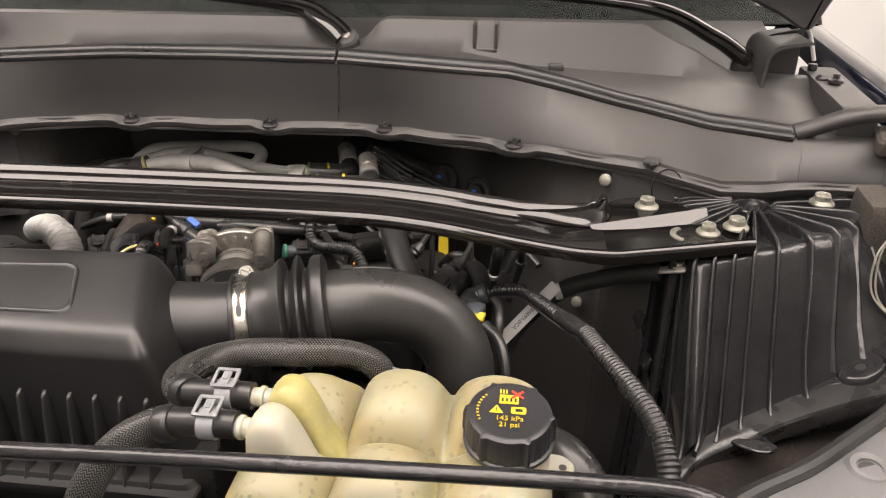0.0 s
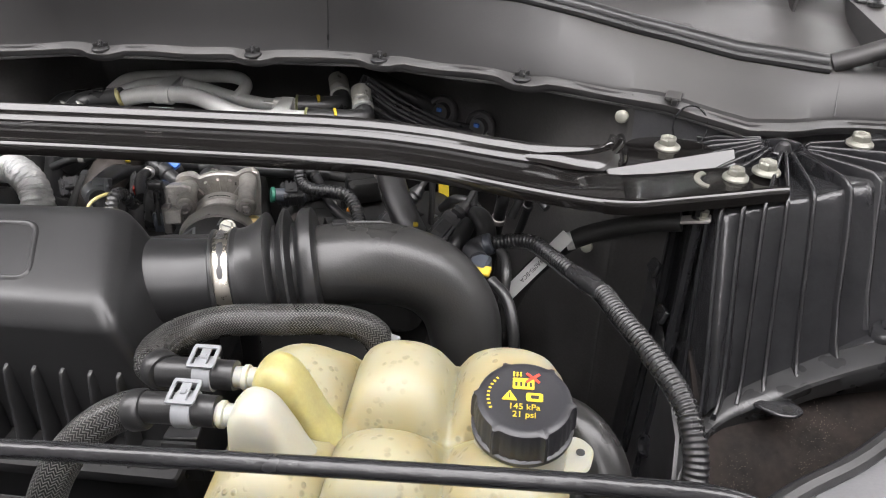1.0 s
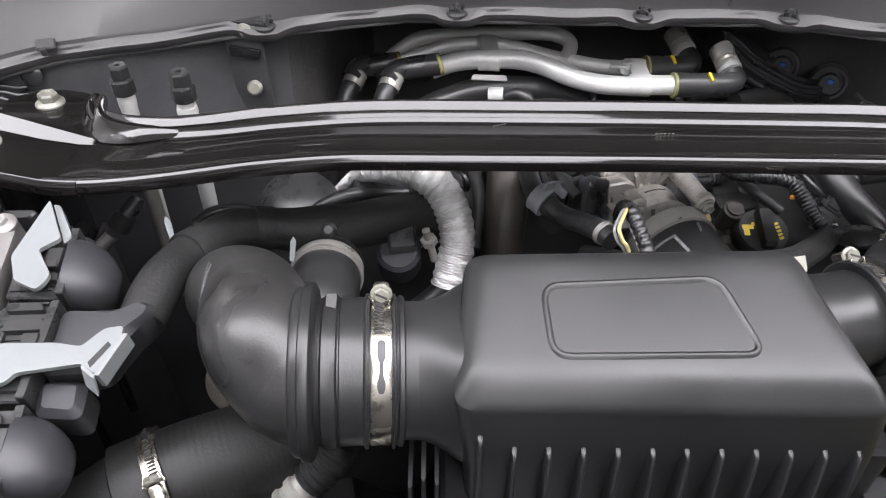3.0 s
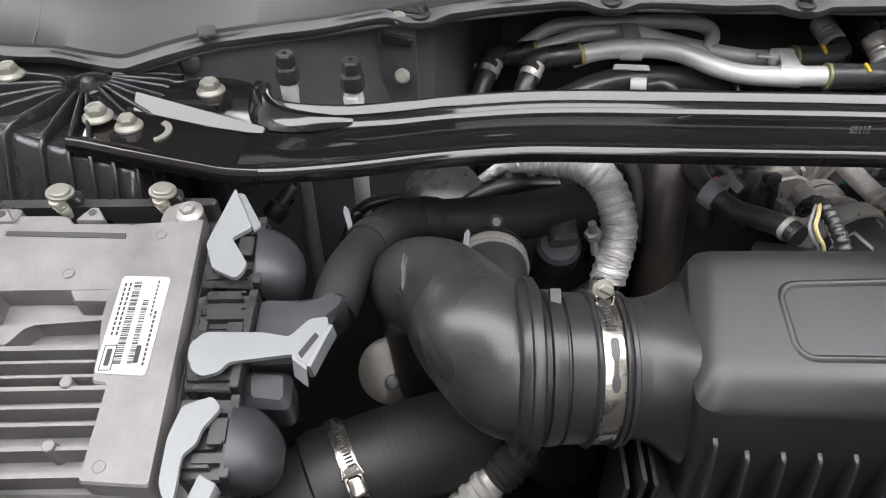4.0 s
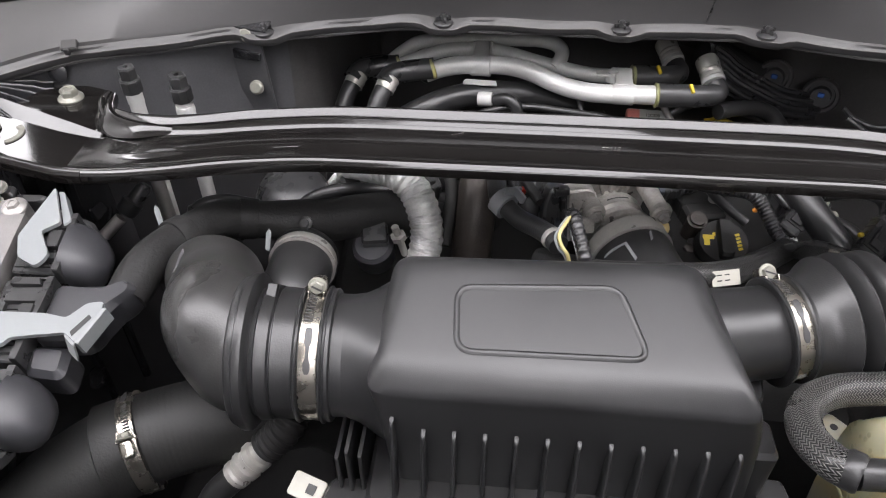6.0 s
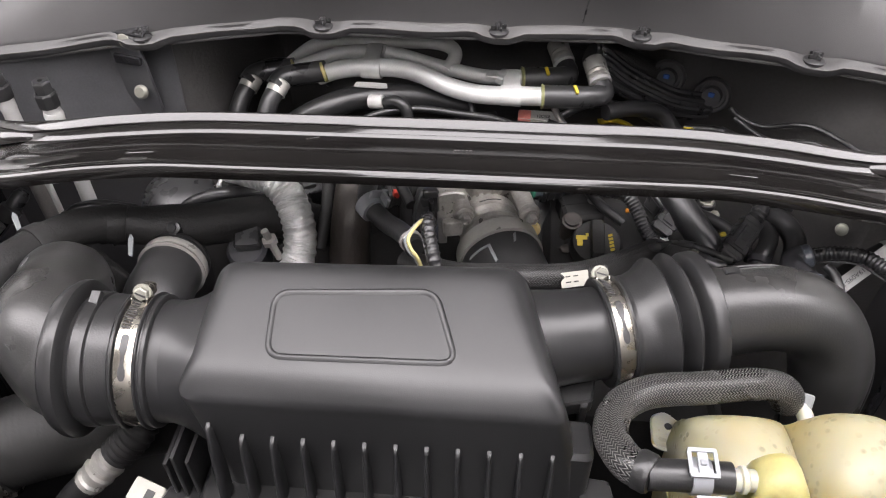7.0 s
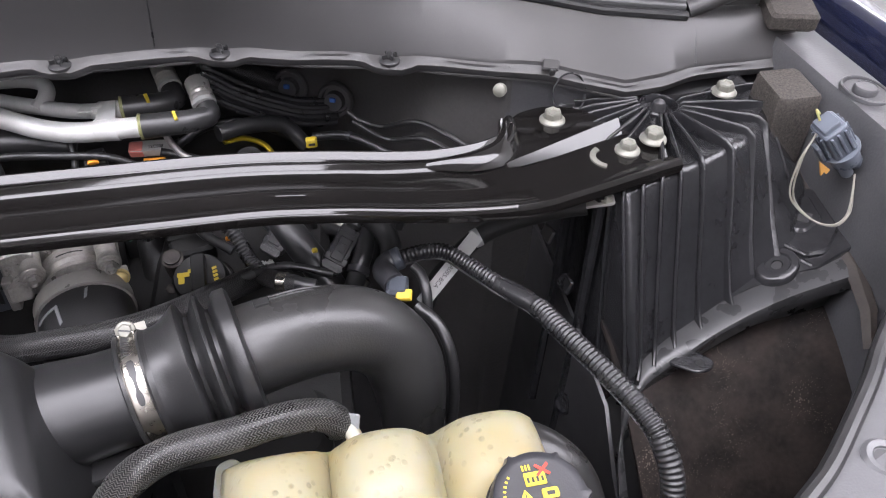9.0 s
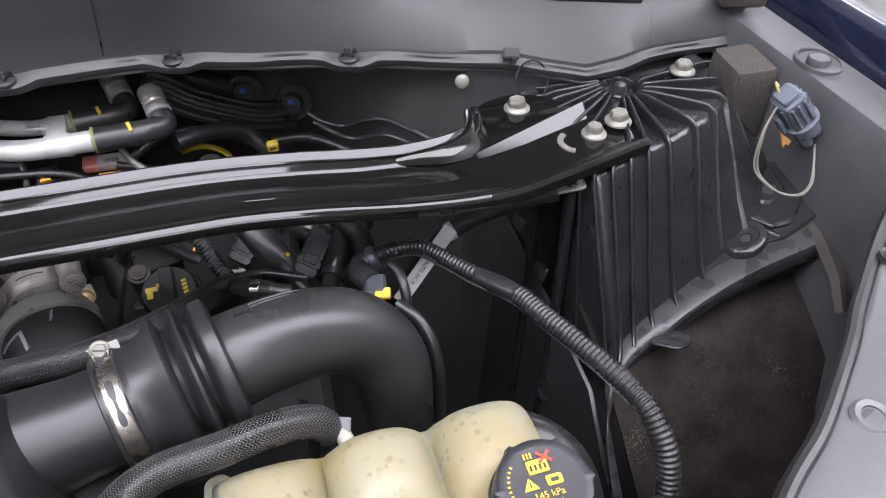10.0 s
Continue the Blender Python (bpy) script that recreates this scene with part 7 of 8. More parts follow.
def engine_top():
    t = thing("engine_block", "dark engine with covers and castings under the brace", "engine", at=(0, .8, .9))
    # The dark rubber colour here stands in for shade under the brace.
    part("block", slab([(-.26, .62), (.30, .60), (.32, 1.05), (-.28, 1.06)], .66, 1.045, .03, .012), HOSE_SHADE, t)
    part("manifold", slab([(-.12, .74), (.26, .72), (.27, 1.0), (-.14, 1.0)], 1.04, 1.10, .03, .015), HOSE_SHADE, t)
    part("valve_cover", slab([(.11, .72), (.29, .70), (.31, .93), (.12, .95)], 1.06, 1.128, .02, .012), HOSE_SHADE, t)
    for k in range(5):
        part("runner", tube([(-.10 + .05 * k, .98, 1.08), (-.10 + .05 * k, .93, 1.122), (-.09 + .05 * k, .86, 1.118), (-.085 + .05 * k, .82, 1.08)], .018, 16, 5), HOSE_SHADE, t)
    part("front_cover", slab([(-.20, .60), (.28, .58), (.28, .66), (-.2, .66)], .7, 1.08, .02, .01), HOSE_SHADE, t)
    part("breather_post", slab([(-.013, -.012), (.013, -.012), (.011, .012), (-.011, .012)], 1.08, 1.198, .003, .002, pose(.092, .872, 0)), HOSE_SHADE, t)
    part("post_bolt", spin([(.0115, 1.196), (.0115, 1.2), (.008, 1.201), (.0075, 1.209), (0, 1.21)], pose(.092, .872, 0), 20), ZINC, t, "pale bolt on the black post")
    part("cover_post", spin([(.011, -.06), (.011, 0), (.0085, .001), (.0085, .004), (.004, .0045), (0, .003)], pose(.142, .785, 1.158, 20, 0, 0), 18), RUST, t)
    part("cap_collar", spin([(.033, -.05), (.033, -.004), (.030, -.001)], pose(.168, .770, 1.131, 22, 0, 0), 30), HOSE_SHADE, t)
    cap = thing("oil_cap", "black oil filler cap with yellow print", "oil cap", at=(.162, .76, 1.13))
    m = pose(.168, .770, 1.131, 22, 0, 0)
    # Cap coloured darker than its plastic, for the brace's shade on it.
    part("disc", spin([(.027, 0), (.028, .004), (.027, .016), (.025, .019), (0, .019)], m, 36), HOSE_SHADE, cap)
    part("grip", block((.014, .045, .014), m @ pose(0, 0, .024), .004, .003), HOSE_SHADE, cap)
    bm = bmesh.new()
    for u, v, a, b in ((-.016, .004, .012, .005), (-.018, -.002, .006, .008), (-.010, .0075, .003, .004)):
        block((a, b, .0006), m @ pose(u, v, .0194), .001, .0001, bm)
    part("oil_can_mark", bm, PRINT, cap, "yellow oil can mark")
    bm = bmesh.new()
    for k in range(5):
        block((.0028, .005, .0006), m @ pose(.0145 + .0005 * k, .008 - .0042 * k, .0194, 0, 0, -70), .0006, .0001, bm)
    part("grade_print", bm, PRINT, cap, "small yellow unreadable print")
    # foil-wrapped hose
    path = [(-.285, .868, 1.110), (-.262, .845, 1.150), (-.240, .815, 1.182), (-.212, .793, 1.199), (-.186, .781, 1.204), (-.163, .766, 1.193), (-.150, .747, 1.171), (-.148, .732, 1.148), (-.156, .712, 1.115), (-.185, .70, 1.09)]
    t = thing("foil_hose", "crinkled silver foil heat sleeve over a hose", "hose", at=path[0])
    rnd = random.Random(5)
    part("inner_hose", tube([path[7], path[8], path[9]], .0140, 18, 6), RUBBER, t, "black hose end below the foil")
    part("foil", tube(path[:9], lambda s, f: .0172 * (.36 + .64 * min(1, max(0, f - .22) * 3.0) ** .8) + .0007 * math.sin(s * 720 + 1) + .0004 * rnd.random(), 28, 30), FOIL, t, angle=60)
    # coolant hose with spring clamp, left of the throttle
    path = [(-.08, .86, 1.17), (-.078, .80, 1.198), (-.075, .755, 1.203), (-.068, .738, 1.203), (-.052, .722, 1.198), (-.036, .702, 1.205), (-.023, .682, 1.212), (-.016, .668, 1.213)]
    t = thing("bypass_hose", "black coolant bypass hose with a pale spring clamp", "hose", at=path[2])
    part("hose", tube(path, lambda s, f: .0100 + .00006 * math.sin(s * 1900), 16, 40), RUBBER, t)
    part("metal_end", spin([(.0102, 0), (.0112, .001), (.0112, .005), (.0102, .006)], axis_m((-.023, .682, 1.212), (-.014, .666, 1.213)), 20), CAST, t)
    c = thing("spring_clamp", "pale spring-steel clamp on the bypass hose", "hose clamp", "spring clamps", at=(-.077, .77, 1.198))
    part("ring", spin([(.0128, -.007), (.0142, -.007), (.0142, .007), (.0128, .007)], axis_m((-.0690, .7395, 1.2030), (-.0600, .730, 1.2005)), 26), CLAMPW, c)
    part("ear", block((.020, .0035, .010), pose(-.060, .741, 1.2175, 10, 16, 35), .001, .001), CLAMPW, c)
    part("ear", block((.0035, .016, .009), pose(-.053, .736, 1.2165, 10, 16, 35), .001, .001), CLAMPW, c)
    # dark metal pipe rising behind it
    t = thing("coolant_pipe", "dull brown metal coolant pipe rising by the throttle body", "pipe", at=(-.1, .78, 1.1))
    part("pipe", tube([(-.095, .86, 1.19), (-.094, .82, 1.192), (-.096, .785, 1.175), (-.1, .755, 1.13), (-.1, .73, 1.06)], .022, 20, 6), RUST, t)
    # harness with a label behind the filter housing
    path = [(-.03, .70, 1.165), (.02, .662, 1.188), (.06, .646, 1.203), (.105, .643, 1.208), (.14, .656, 1.202), (.175, .688, 1.186), (.205, .722, 1.168), (.228, .75, 1.153)]
    t = thing("braided_harness", "black braided harness with a white part label", "wiring loom", at=path[3])
    part("sleeve", tube(path, .0120, 18, 10), BRAIDD, t)
    part("branch_hose", tube([(.226, .745, 1.160), (.238, .728, 1.168), (.252, .708, 1.180), (.264, .702, 1.180)], .0088, 16, 8), BRAIDD, t)
    part("steel_crimp", spin([(.0090, -.005), (.0098, -.004), (.0098, .004), (.0090, .005)], axis_m((.252, .707, 1.180), (.264, .702, 1.181)), 22), STEEL, t, "steel crimp ring")
    part("end_fitting", spin([(.0075, 0), (.0080, .003), (.0070, .006), (.0078, .010), (.0078, .020), (.005, .022)], axis_m((.262, .703, 1.181), (.278, .699, 1.177)), 18), CONN, t)
    m = pose(.130, .637, 1.213, 50, -4, 10)
    lab = part("paper_label", block((.025, .014, .0008), m, .001, .0003), AGED, t, "white printed paper label")
    for k in range(4):
        part("print_bar", block((.0045, .0011, .0004), m @ pose(-.006 + .007 * (k % 2), .003 - .005 * (k // 2), .0006), .0003, .0001), INK, lab)
    # branch with ribbed conduit, yellow-white wire
    ribbed_cable("spring_conduit", [(-.004, .700, 1.215), (-.006, .688, 1.234), (-.004, .674, 1.242), (-.002, .660, 1.240), (.004, .640, 1.229), (.008, .630, 1.212), (.01, .625, 1.18)], .0066, "black split conduit beside the throttle body", .006)
    t = thing("bare_wires", "yellow and white wires looping out of a loom", "wire", at=(-.02, .66, 1.24))
    part("yellow_wire", tube([(-.004, .676, 1.241), (-.009, .670, 1.245), (-.015, .657, 1.246), (-.019, .648, 1.242), (-.016, .642, 1.235), (-.010, .640, 1.226), (-.004, .642, 1.20)], .0017, 8, 6), material("yellow_wire", (.42, .36, .16), .5), t)
    part("white_wire", tube([(-.006, .678, 1.240), (-.011, .672, 1.243), (-.018, .659, 1.243), (-.022, .650, 1.239), (-.019, .644, 1.232), (-.012, .642, 1.223), (-.006, .644, 1.20)], .0014, 8, 6), LEVER, t)
    # connectors by the throttle
    rnd = random.Random(11)
    for at, size, rot, mat, lab in (((-.056, .80, 1.178), (.018, .03, .022), (25, 10, 20), CONN, "black connector with a red lock by the throttle body"), ((.118, .84, 1.160), (.03, .024, .018), (20, 0, 10), CONN, "black sensor connector on the engine"),
                                    ((.252, .80, 1.160), (.05, .022, .020), (30, -38, 40), CONN, "black ribbed fuel rail connector"),
                                    ((.31, .752, 1.170), (.05, .022, .02), (30, -30, 48), CONN, "black latch connector beside the intake duct"),
                                    ((.245, .845, 1.14), (.02, .02, .02), (0, 20, 30), CONN, "small black connector on the valve cover"), ((-.16, .83, 1.15), (.03, .03, .03), (20, 0, 30), CONN, "black ignition connector on the engine"),
                                    ((-.205, .755, 1.135), (.03, .026, .04), (30, 0, 20), CONN, "black sensor connector by the foil hose"), ((.235, .76, 1.15), (.016, .014, .01), (20, 0, 0), WHITEP, "small white connector on the fuel rail")):
        t = thing("engine_connector", lab, "connector", "engine connectors", at=at)
        part("body", block(size, pose(*at, *rot), .003, .002), mat, t)
        part("latch", block((size[0] * .5, size[1] * .6, size[2] * .3), pose(*at, *rot) @ pose(0, 0, size[2] * .55), .001, .001), mat, t)
        m = pose(*at, *rot)
        part("boot", spin([(size[1] * .3, 0), (size[1] * .42, .004), (size[1] * .36, .007), (size[1] * .42, .010), (size[1] * .36, .013), (size[1] * .25, .02)], m @ pose(size[0] / 2, 0, 0, 0, 90, 0), 14), RUBBER, t)
        part("collar", block((size[0] * .16, size[1] * 1.16, size[2] * 1.16), m @ pose(-size[0] * .22, 0, 0), .002, .0015), mat, t)
        for k in (-.38, -.05, .2, .38):
            part("rib", block((size[0] * .05, size[1] * 1.07, size[2] * 1.07), m @ pose(size[0] * k, 0, 0), .001, .0006), mat, t)
        part("window", block((size[0] * .18, size[1] * .34, .0012), m @ pose(size[0] * .02, 0, size[2] * .705), .0005, .0003), INK, t)
        w = m @ Vector((size[0] / 2 + .018, 0, 0))
        part("lead", tube([w, w + (m.to_3x3() @ Vector((.018, .004, -.004))), w + (m.to_3x3() @ Vector((.03, .012, -.02))), w + Vector((.01, .02, -.06))], size[1] * .17, 8, 4), TAPE, t)
        if at[0] == -.056:
            part("red_lock", block((.008, .006, .012), pose(*at, *rot) @ pose(0, -.012, .013), .001, .001), REDP, t, "red lock tab")
    for at, mat, lab in (((.252, .845, 1.120), BLUEP, "small blue plug on the fuel line"), ((.264, .838, 1.118), BLUEP, "small blue plug on the fuel line"), ((.170, .895, 1.122), ORANGE, "orange sensor lock under the brace"), ((.200, .789, 1.172), ORANGE, "orange clip on the conduit"),
                         ((-.06, .80, 1.215), YELLOWP, "yellow wire clip under the brace"), ((.285, .735, 1.19), YELLOWP, "yellow ring on a connector")):
        t = thing("coloured_clip", lab, "clip", "coloured clips", at=at)
        part("clip", block((.0055, .0045, .0045), pose(*at, 20, 10, 15), .0015, .001), mat, t)
    t = thing("throttle_pipe_plug", "slate plug with a green end beside the throttle body", "connector", at=(.112, .834, 1.162))
    q = axis_m((.096, .827, 1.1645), (.128, .841, 1.158))
    part("barrel", spin([(.0075, .004), (.0085, .006), (.0085, .018), (.0076, .020), (.0076, .031), (.0095, .032), (.0095, .040), (.007, .043), (0, .043)], q, 20), SLATE, t)
    part("green_ring", spin([(.0085, -.001), (.0098, 0), (.0098, .003), (.0085, .004), (.004, .003), (0, .002)], q, 20), GREENP, t, "green end ring")
    part("latch", block((.006, .004, .016), q @ pose(0, -.010, .016), .001, .001), SLATE, t)
    t = thing("blue_capped_plug", "black sensor plug with a blue lock tab behind the throttle", "connector", at=(-.04, .845, 1.18))
    q = axis_m((-.056, .845, 1.190), (-.020, .830, 1.172))
    part("barrel", spin([(0, -.002), (.009, 0), (.0095, .012), (.0115, .014), (.0115, .024), (.0095, .026), (.0095, .042), (0, .044)], q, 20), CONN, t)
    part("blue_tab", block((.018, .009, .006), pose(-.031, .846, 1.1915, 20, 28, -20), .0015, .001), BLUEP, t, "blue lock tab")
    part("lead", tube([q @ Vector((0, 0, -.001)), q @ Vector((0, .004, -.022)), q @ Vector((.004, .02, -.05))], .0055, 10, 5), TAPE, t)
    # hoses and conduits over the right bank
    for path, r, lab in (([(.142, .875, 1.19), (.134, .852, 1.204), (.132, .836, 1.198), (.136, .826, 1.184), (.150, .818, 1.180), (.175, .808, 1.184), (.196, .799, 1.185), (.208, .787, 1.176), (.219, .766, 1.162), (.229, .749, 1.157)], .0078, "black ribbed conduit over the valve cover"), ):
        ribbed_cable("engine_conduit", path, r, lab, .0042)
    for path, r, lab in (([(.225, .90, 1.19), (.238, .85, 1.19), (.258, .80, 1.172), (.285, .755, 1.15), (.31, .72, 1.115)], .016, "thick black crankcase hose over the engine"), ([(.335, .80, 1.13), (.34, .785, 1.17), (.352, .765, 1.185), (.36, .74, 1.178), (.352, .715, 1.165)], .011, "black bent vent hose near the inner wing"),
                         ([(.30, .86, 1.14), (.32, .83, 1.17), (.345, .82, 1.165), (.36, .82, 1.12)], .006, "thin black vacuum line near the inner wing"), 
                         ([(-.35, .72, 1.16), (-.32, .75, 1.165), (-.29, .76, 1.15)], .011, "short black hose under the loom"), ([(.0, .86, 1.18), (.04, .85, 1.187), (.10, .86, 1.18), (.15, .89, 1.165)], .008, "black wiring over the intake manifold"),
                         ([(-.14, .9, 1.16), (-.05, .88, 1.175), (.05, .89, 1.17), (.14, .92, 1.16)], .010, "black wiring trunk over the intake manifold")):
        t = thing("engine_hose", lab, "hose", "engine hoses", at=path[0])
        part("hose", tube(path, r, 16, 8), RUBBER, t)
    t = thing("yellow_strap", "upright yellow plastic strap by the fuel line", "strap", at=(.293, .94, 1.10))
    part("strap", slab([(-.007, -.028), (.007, -.028), (.007, .026), (-.007, .026)], -.001, .001, .002, .0005, pose(.293, .94, 1.130, 80, 0, 6)), YELLOWP, t)
    c = thing("ignition_coil", "black ignition coil with a grey barrel on the engine", "ignition coil", at=(-.21, .745, 1.13))
    part("barrel", spin([(.021, 0), (.022, .004), (.022, .03), (.018, .034)], axis_m((-.205, .74, 1.118), (-.205, .725, 1.152)), 24), CONNG, c)
    part("head", block((.028, .03, .02), pose(-.203, .735, 1.158, 30, 0, 10), .004, .003), CONN, c)
    s = thing("stud_bolt", "pale hex stud bolt on the engine block", "bolt", at=(-.183, .7, 1.18))
    part("stud", spin([(.004, -.03), (.004, .012), (.0, .013)], axis_m((-.176, .722, 1.168), (-.184, .718, 1.206)), 12), CAST, s)
    part("nut", spin([(.0085, -.006), (.0085, .0), (.006, .001)], axis_m((-.176, .722, 1.168), (-.184, .718, 1.206)), 6), CAST, s)
    d = thing("vacuum_dome", "round black vacuum dome behind the loom", "vacuum pump", at=(-.316, .83, 1.13))
    part("dome", spin([(.045, 0), (.045, .02), (.038, .034), (.02, .042), (0, .044)], pose(-.320, .837, 1.106, 14, 0, 0), 32), CONN, d, angle=60)
    f = thing("drain_fitting", "ribbed silver hose fitting below the filter inlet", "fitting", at=(-.277, .5, 1.08))
    q = axis_m((-.294, .486, 1.079), (-.263, .503, 1.107))
    part("ferrule", spin([(.0125, -.002), (.0160, -.001), (.0165, .004), (.0140, .006), (.0140, .009), (.0172, .011), (.0178, .016), (.0150, .018), (.0150, .022), (.0175, .024), (.0178, .030), (.0150, .032), (.0152, .040), (.0140, .043)], q @ Matrix.Diagonal((.86, .86, 1, 1)), 14), BANDM, f, "shiny ribbed ferrule", angle=30)
    part("hose", tube([q @ Vector((0, 0, .038)), q @ Vector((0, 0, .055)), q @ Vector((.004, 0, .075)), q @ Vector((.03, 0, .11)), q @ Vector((.08, 0, .13))], lambda s, f_: .0150 + .0010 * math.sin(s * 1050), 20, 30), TAPE, f)
    part("stub", tube([q @ Vector((0, 0, 0)), q @ Vector((0, 0, -.025)), (-.322, .470, 1.045), (-.345, .46, .99)], .0125, 16, 6), RUBBER, f)
    k = thing("sticker_plate", "small white printed sticker on a bracket below the filter housing", "sticker", at=(-.212, .452, 1.13))
    part("plate", block((.03, .02, .002), pose(-.215, .452, 1.128, 20, 0, -20), .003, .0006), AGED, k)
    part("code_square", block((.008, .008, .0006), pose(-.215, .452, 1.128, 20, 0, -20) @ pose(.004, 0, .0012), .0005, .0002), INK, k, "dark printed square")


engine_top()


def bay_clutter():
    """Smaller lines, looms and caps packed under and behind the brace."""
    rnd = random.Random(21)
    runs = (([(.10, .92, 1.165), (.14, .87, 1.17), (.17, .82, 1.16), (.20, .80, 1.145)], .0055, RUBBER), ([(.20, .93, 1.165), (.22, .88, 1.172), (.235, .83, 1.165), (.262, .79, 1.15)], .005, CONN),
            ([(.27, .90, 1.115), (.29, .86, 1.12), (.325, .82, 1.125), (.34, .78, 1.12)], .0075, RUBBER), ([(.16, .70, 1.16), (.20, .72, 1.172), (.25, .74, 1.17), (.30, .73, 1.16)], .0045, CONN),
            ([(.31, .71, 1.13), (.325, .725, 1.165), (.335, .745, 1.178), (.338, .78, 1.17)], .0095, RUBBER), ([(-.03, .86, 1.175), (-.05, .82, 1.19), (-.045, .79, 1.195), (-.03, .76, 1.19)], .006, TAPE),
            ([(-.14, .86, 1.16), (-.13, .82, 1.18), (-.125, .78, 1.17), (-.13, .74, 1.14)], .007, TAPE), ([(-.20, .86, 1.17), (-.15, .85, 1.19), (-.10, .86, 1.19), (-.05, .88, 1.18)], .0055, RUBBER),
            ([(-.32, .80, 1.09), (-.30, .79, 1.14), (-.26, .80, 1.16), (-.20, .82, 1.15)], .008, RUBBER), ([(-.42, .72, 1.12), (-.40, .74, 1.17), (-.37, .75, 1.18), (-.34, .77, 1.16)], .006, RUBBER),
            ([(.36, .86, 1.05), (.37, .84, 1.14), (.375, .83, 1.18), (.372, .85, 1.21)], .0075, RUBBER), ([(.39, .88, 1.08), (.405, .86, 1.15), (.40, .84, 1.18), (.385, .83, 1.15)], .0055, RUBBER),
            ([(-.12, .95, 1.12), (-.04, .94, 1.15), (.04, .945, 1.155), (.12, .94, 1.14), (.2, .95, 1.12)], .007, TAPE), ([(.13, 1.0, 1.15), (.18, 1.02, 1.165), (.24, 1.02, 1.155), (.30, 1.0, 1.13)], .006, CONN),
            ([(.30, 1.0, 1.145), (.345, .985, 1.150), (.39, .945, 1.145), (.43, .90, 1.125)], .0055, RUBBER), ([(-.31, 1.03, 1.14), (-.27, 1.06, 1.18), (-.22, 1.07, 1.18), (-.18, 1.08, 1.15)], .008, RUBBER))
    for path, r, mat in runs:
        t = thing("small_line", "thin black line among the engine's hoses", "hose", "small lines", at=path[0])
        part("line", tube(path, r, 12, 7), mat, t)
        if r > .0054:
            q = Vector(path[1])
            part("clip_band", spin([(r * 1.02, -.004), (r * 1.22, -.003), (r * 1.22, .003), (r * 1.02, .004)], axis_m(q, Vector(path[2])), 14), rnd.choice((CONN, CAST, CONNG)), t)
    for k in range(9):
        at = (rnd.uniform(.12, .33), rnd.uniform(.74, .9), rnd.uniform(1.105, 1.13))
        t = thing("cover_bolt", "small dull hex bolt on the engine cover", "bolt", "engine bolts", at=at)
        part("head", spin([(.009, 0), (.009, .002), (.006, .003), (.006, .010), (.004, .011), (0, .011)], pose(*at, rnd.uniform(-10, 20), rnd.uniform(-15, 15), 0), 6), rnd.choice((CAST, ZINC, RUST)), t)
        part("post", spin([(.011, -.06), (.011, 0)], pose(*at), 12), CONN, t)
    for at, size, rot in (((.20, .885, 1.15), (.05, .03, .03), (10, 5, 30)), ((.155, .83, 1.135), (.045, .05, .03), (5, 0, 12)), ((.285, .86, 1.085), (.04, .05, .04), (0, 15, 20)), ((-.165, .79, 1.13), (.04, .04, .05), (12, 0, 20)), ((-.02, .92, 1.15), (.06, .03, .03), (8, 0, -10)),
                          ((.08, .93, 1.15), (.05, .04, .03), (5, 0, 14)), ((-.1, .93, 1.15), (.04, .03, .04), (5, 10, 0)), ((-.24, .82, 1.15), (.03, .03, .03), (25, 0, 40)), ((.255, .905, 1.155), (.03, .02, .03), (25, 10, 40))):
        t = thing("engine_housing", "black plastic housing on the engine under the brace", "housing", "engine housings", at=at)
        # Shade under the brace is put into the housings' dark colour.
        part("shell", block(size, pose(*at, *rot), .006, .004), HOSE_SHADE, t)
        part("seam_rib", block((size[0] * 1.04, size[1] * .12, size[2] * 1.04), pose(*at, *rot), .002, .001), HOSE_SHADE, t)
        part("lug", spin([(.006, 0), (.006, .006), (0, .006)], pose(*at, *rot) @ pose(size[0] * .3, 0, size[2] / 2), 14), CAST, t)
    # fold lines pressed in the firewall insulation
    for path in ([(.345, .985, 1.186), (.360, .978, 1.176), (.385, .966, 1.172), (.412, .940, 1.192), (.430, .924, 1.198), (.450, .898, 1.198), (.475, .878, 1.190), (.500, .860, 1.202)], [(.350, .975, 1.178), (.39, .952, 1.162), (.43, .912, 1.184), (.47, .872, 1.178), (.50, .855, 1.190)]):
        solo("insulation_fold", tube(path, .0032, 10, 8), RUBBER, "rolled fold in the black firewall insulation", "fold", "insulation folds")


bay_clutter()


def radiator_hose():
    """Thick plain hose standing up behind the coolant tank and turning down to the front."""
    path = [(.395, .555, 1.02), (.402, .545, 1.09), (.420, .527, 1.132), (.445, .507, 1.146), (.467, .484, 1.134), (.476, .462, 1.10), (.478, .445, 1.02)]
    t = thing("radiator_hose", "thick black rubber radiator hose arching beside the coolant tank", "hose", at=path[0])
    part("hose", tube(path, .0200, 26, 10), DUSTY_LIT, t, angle=60)


radiator_hose()


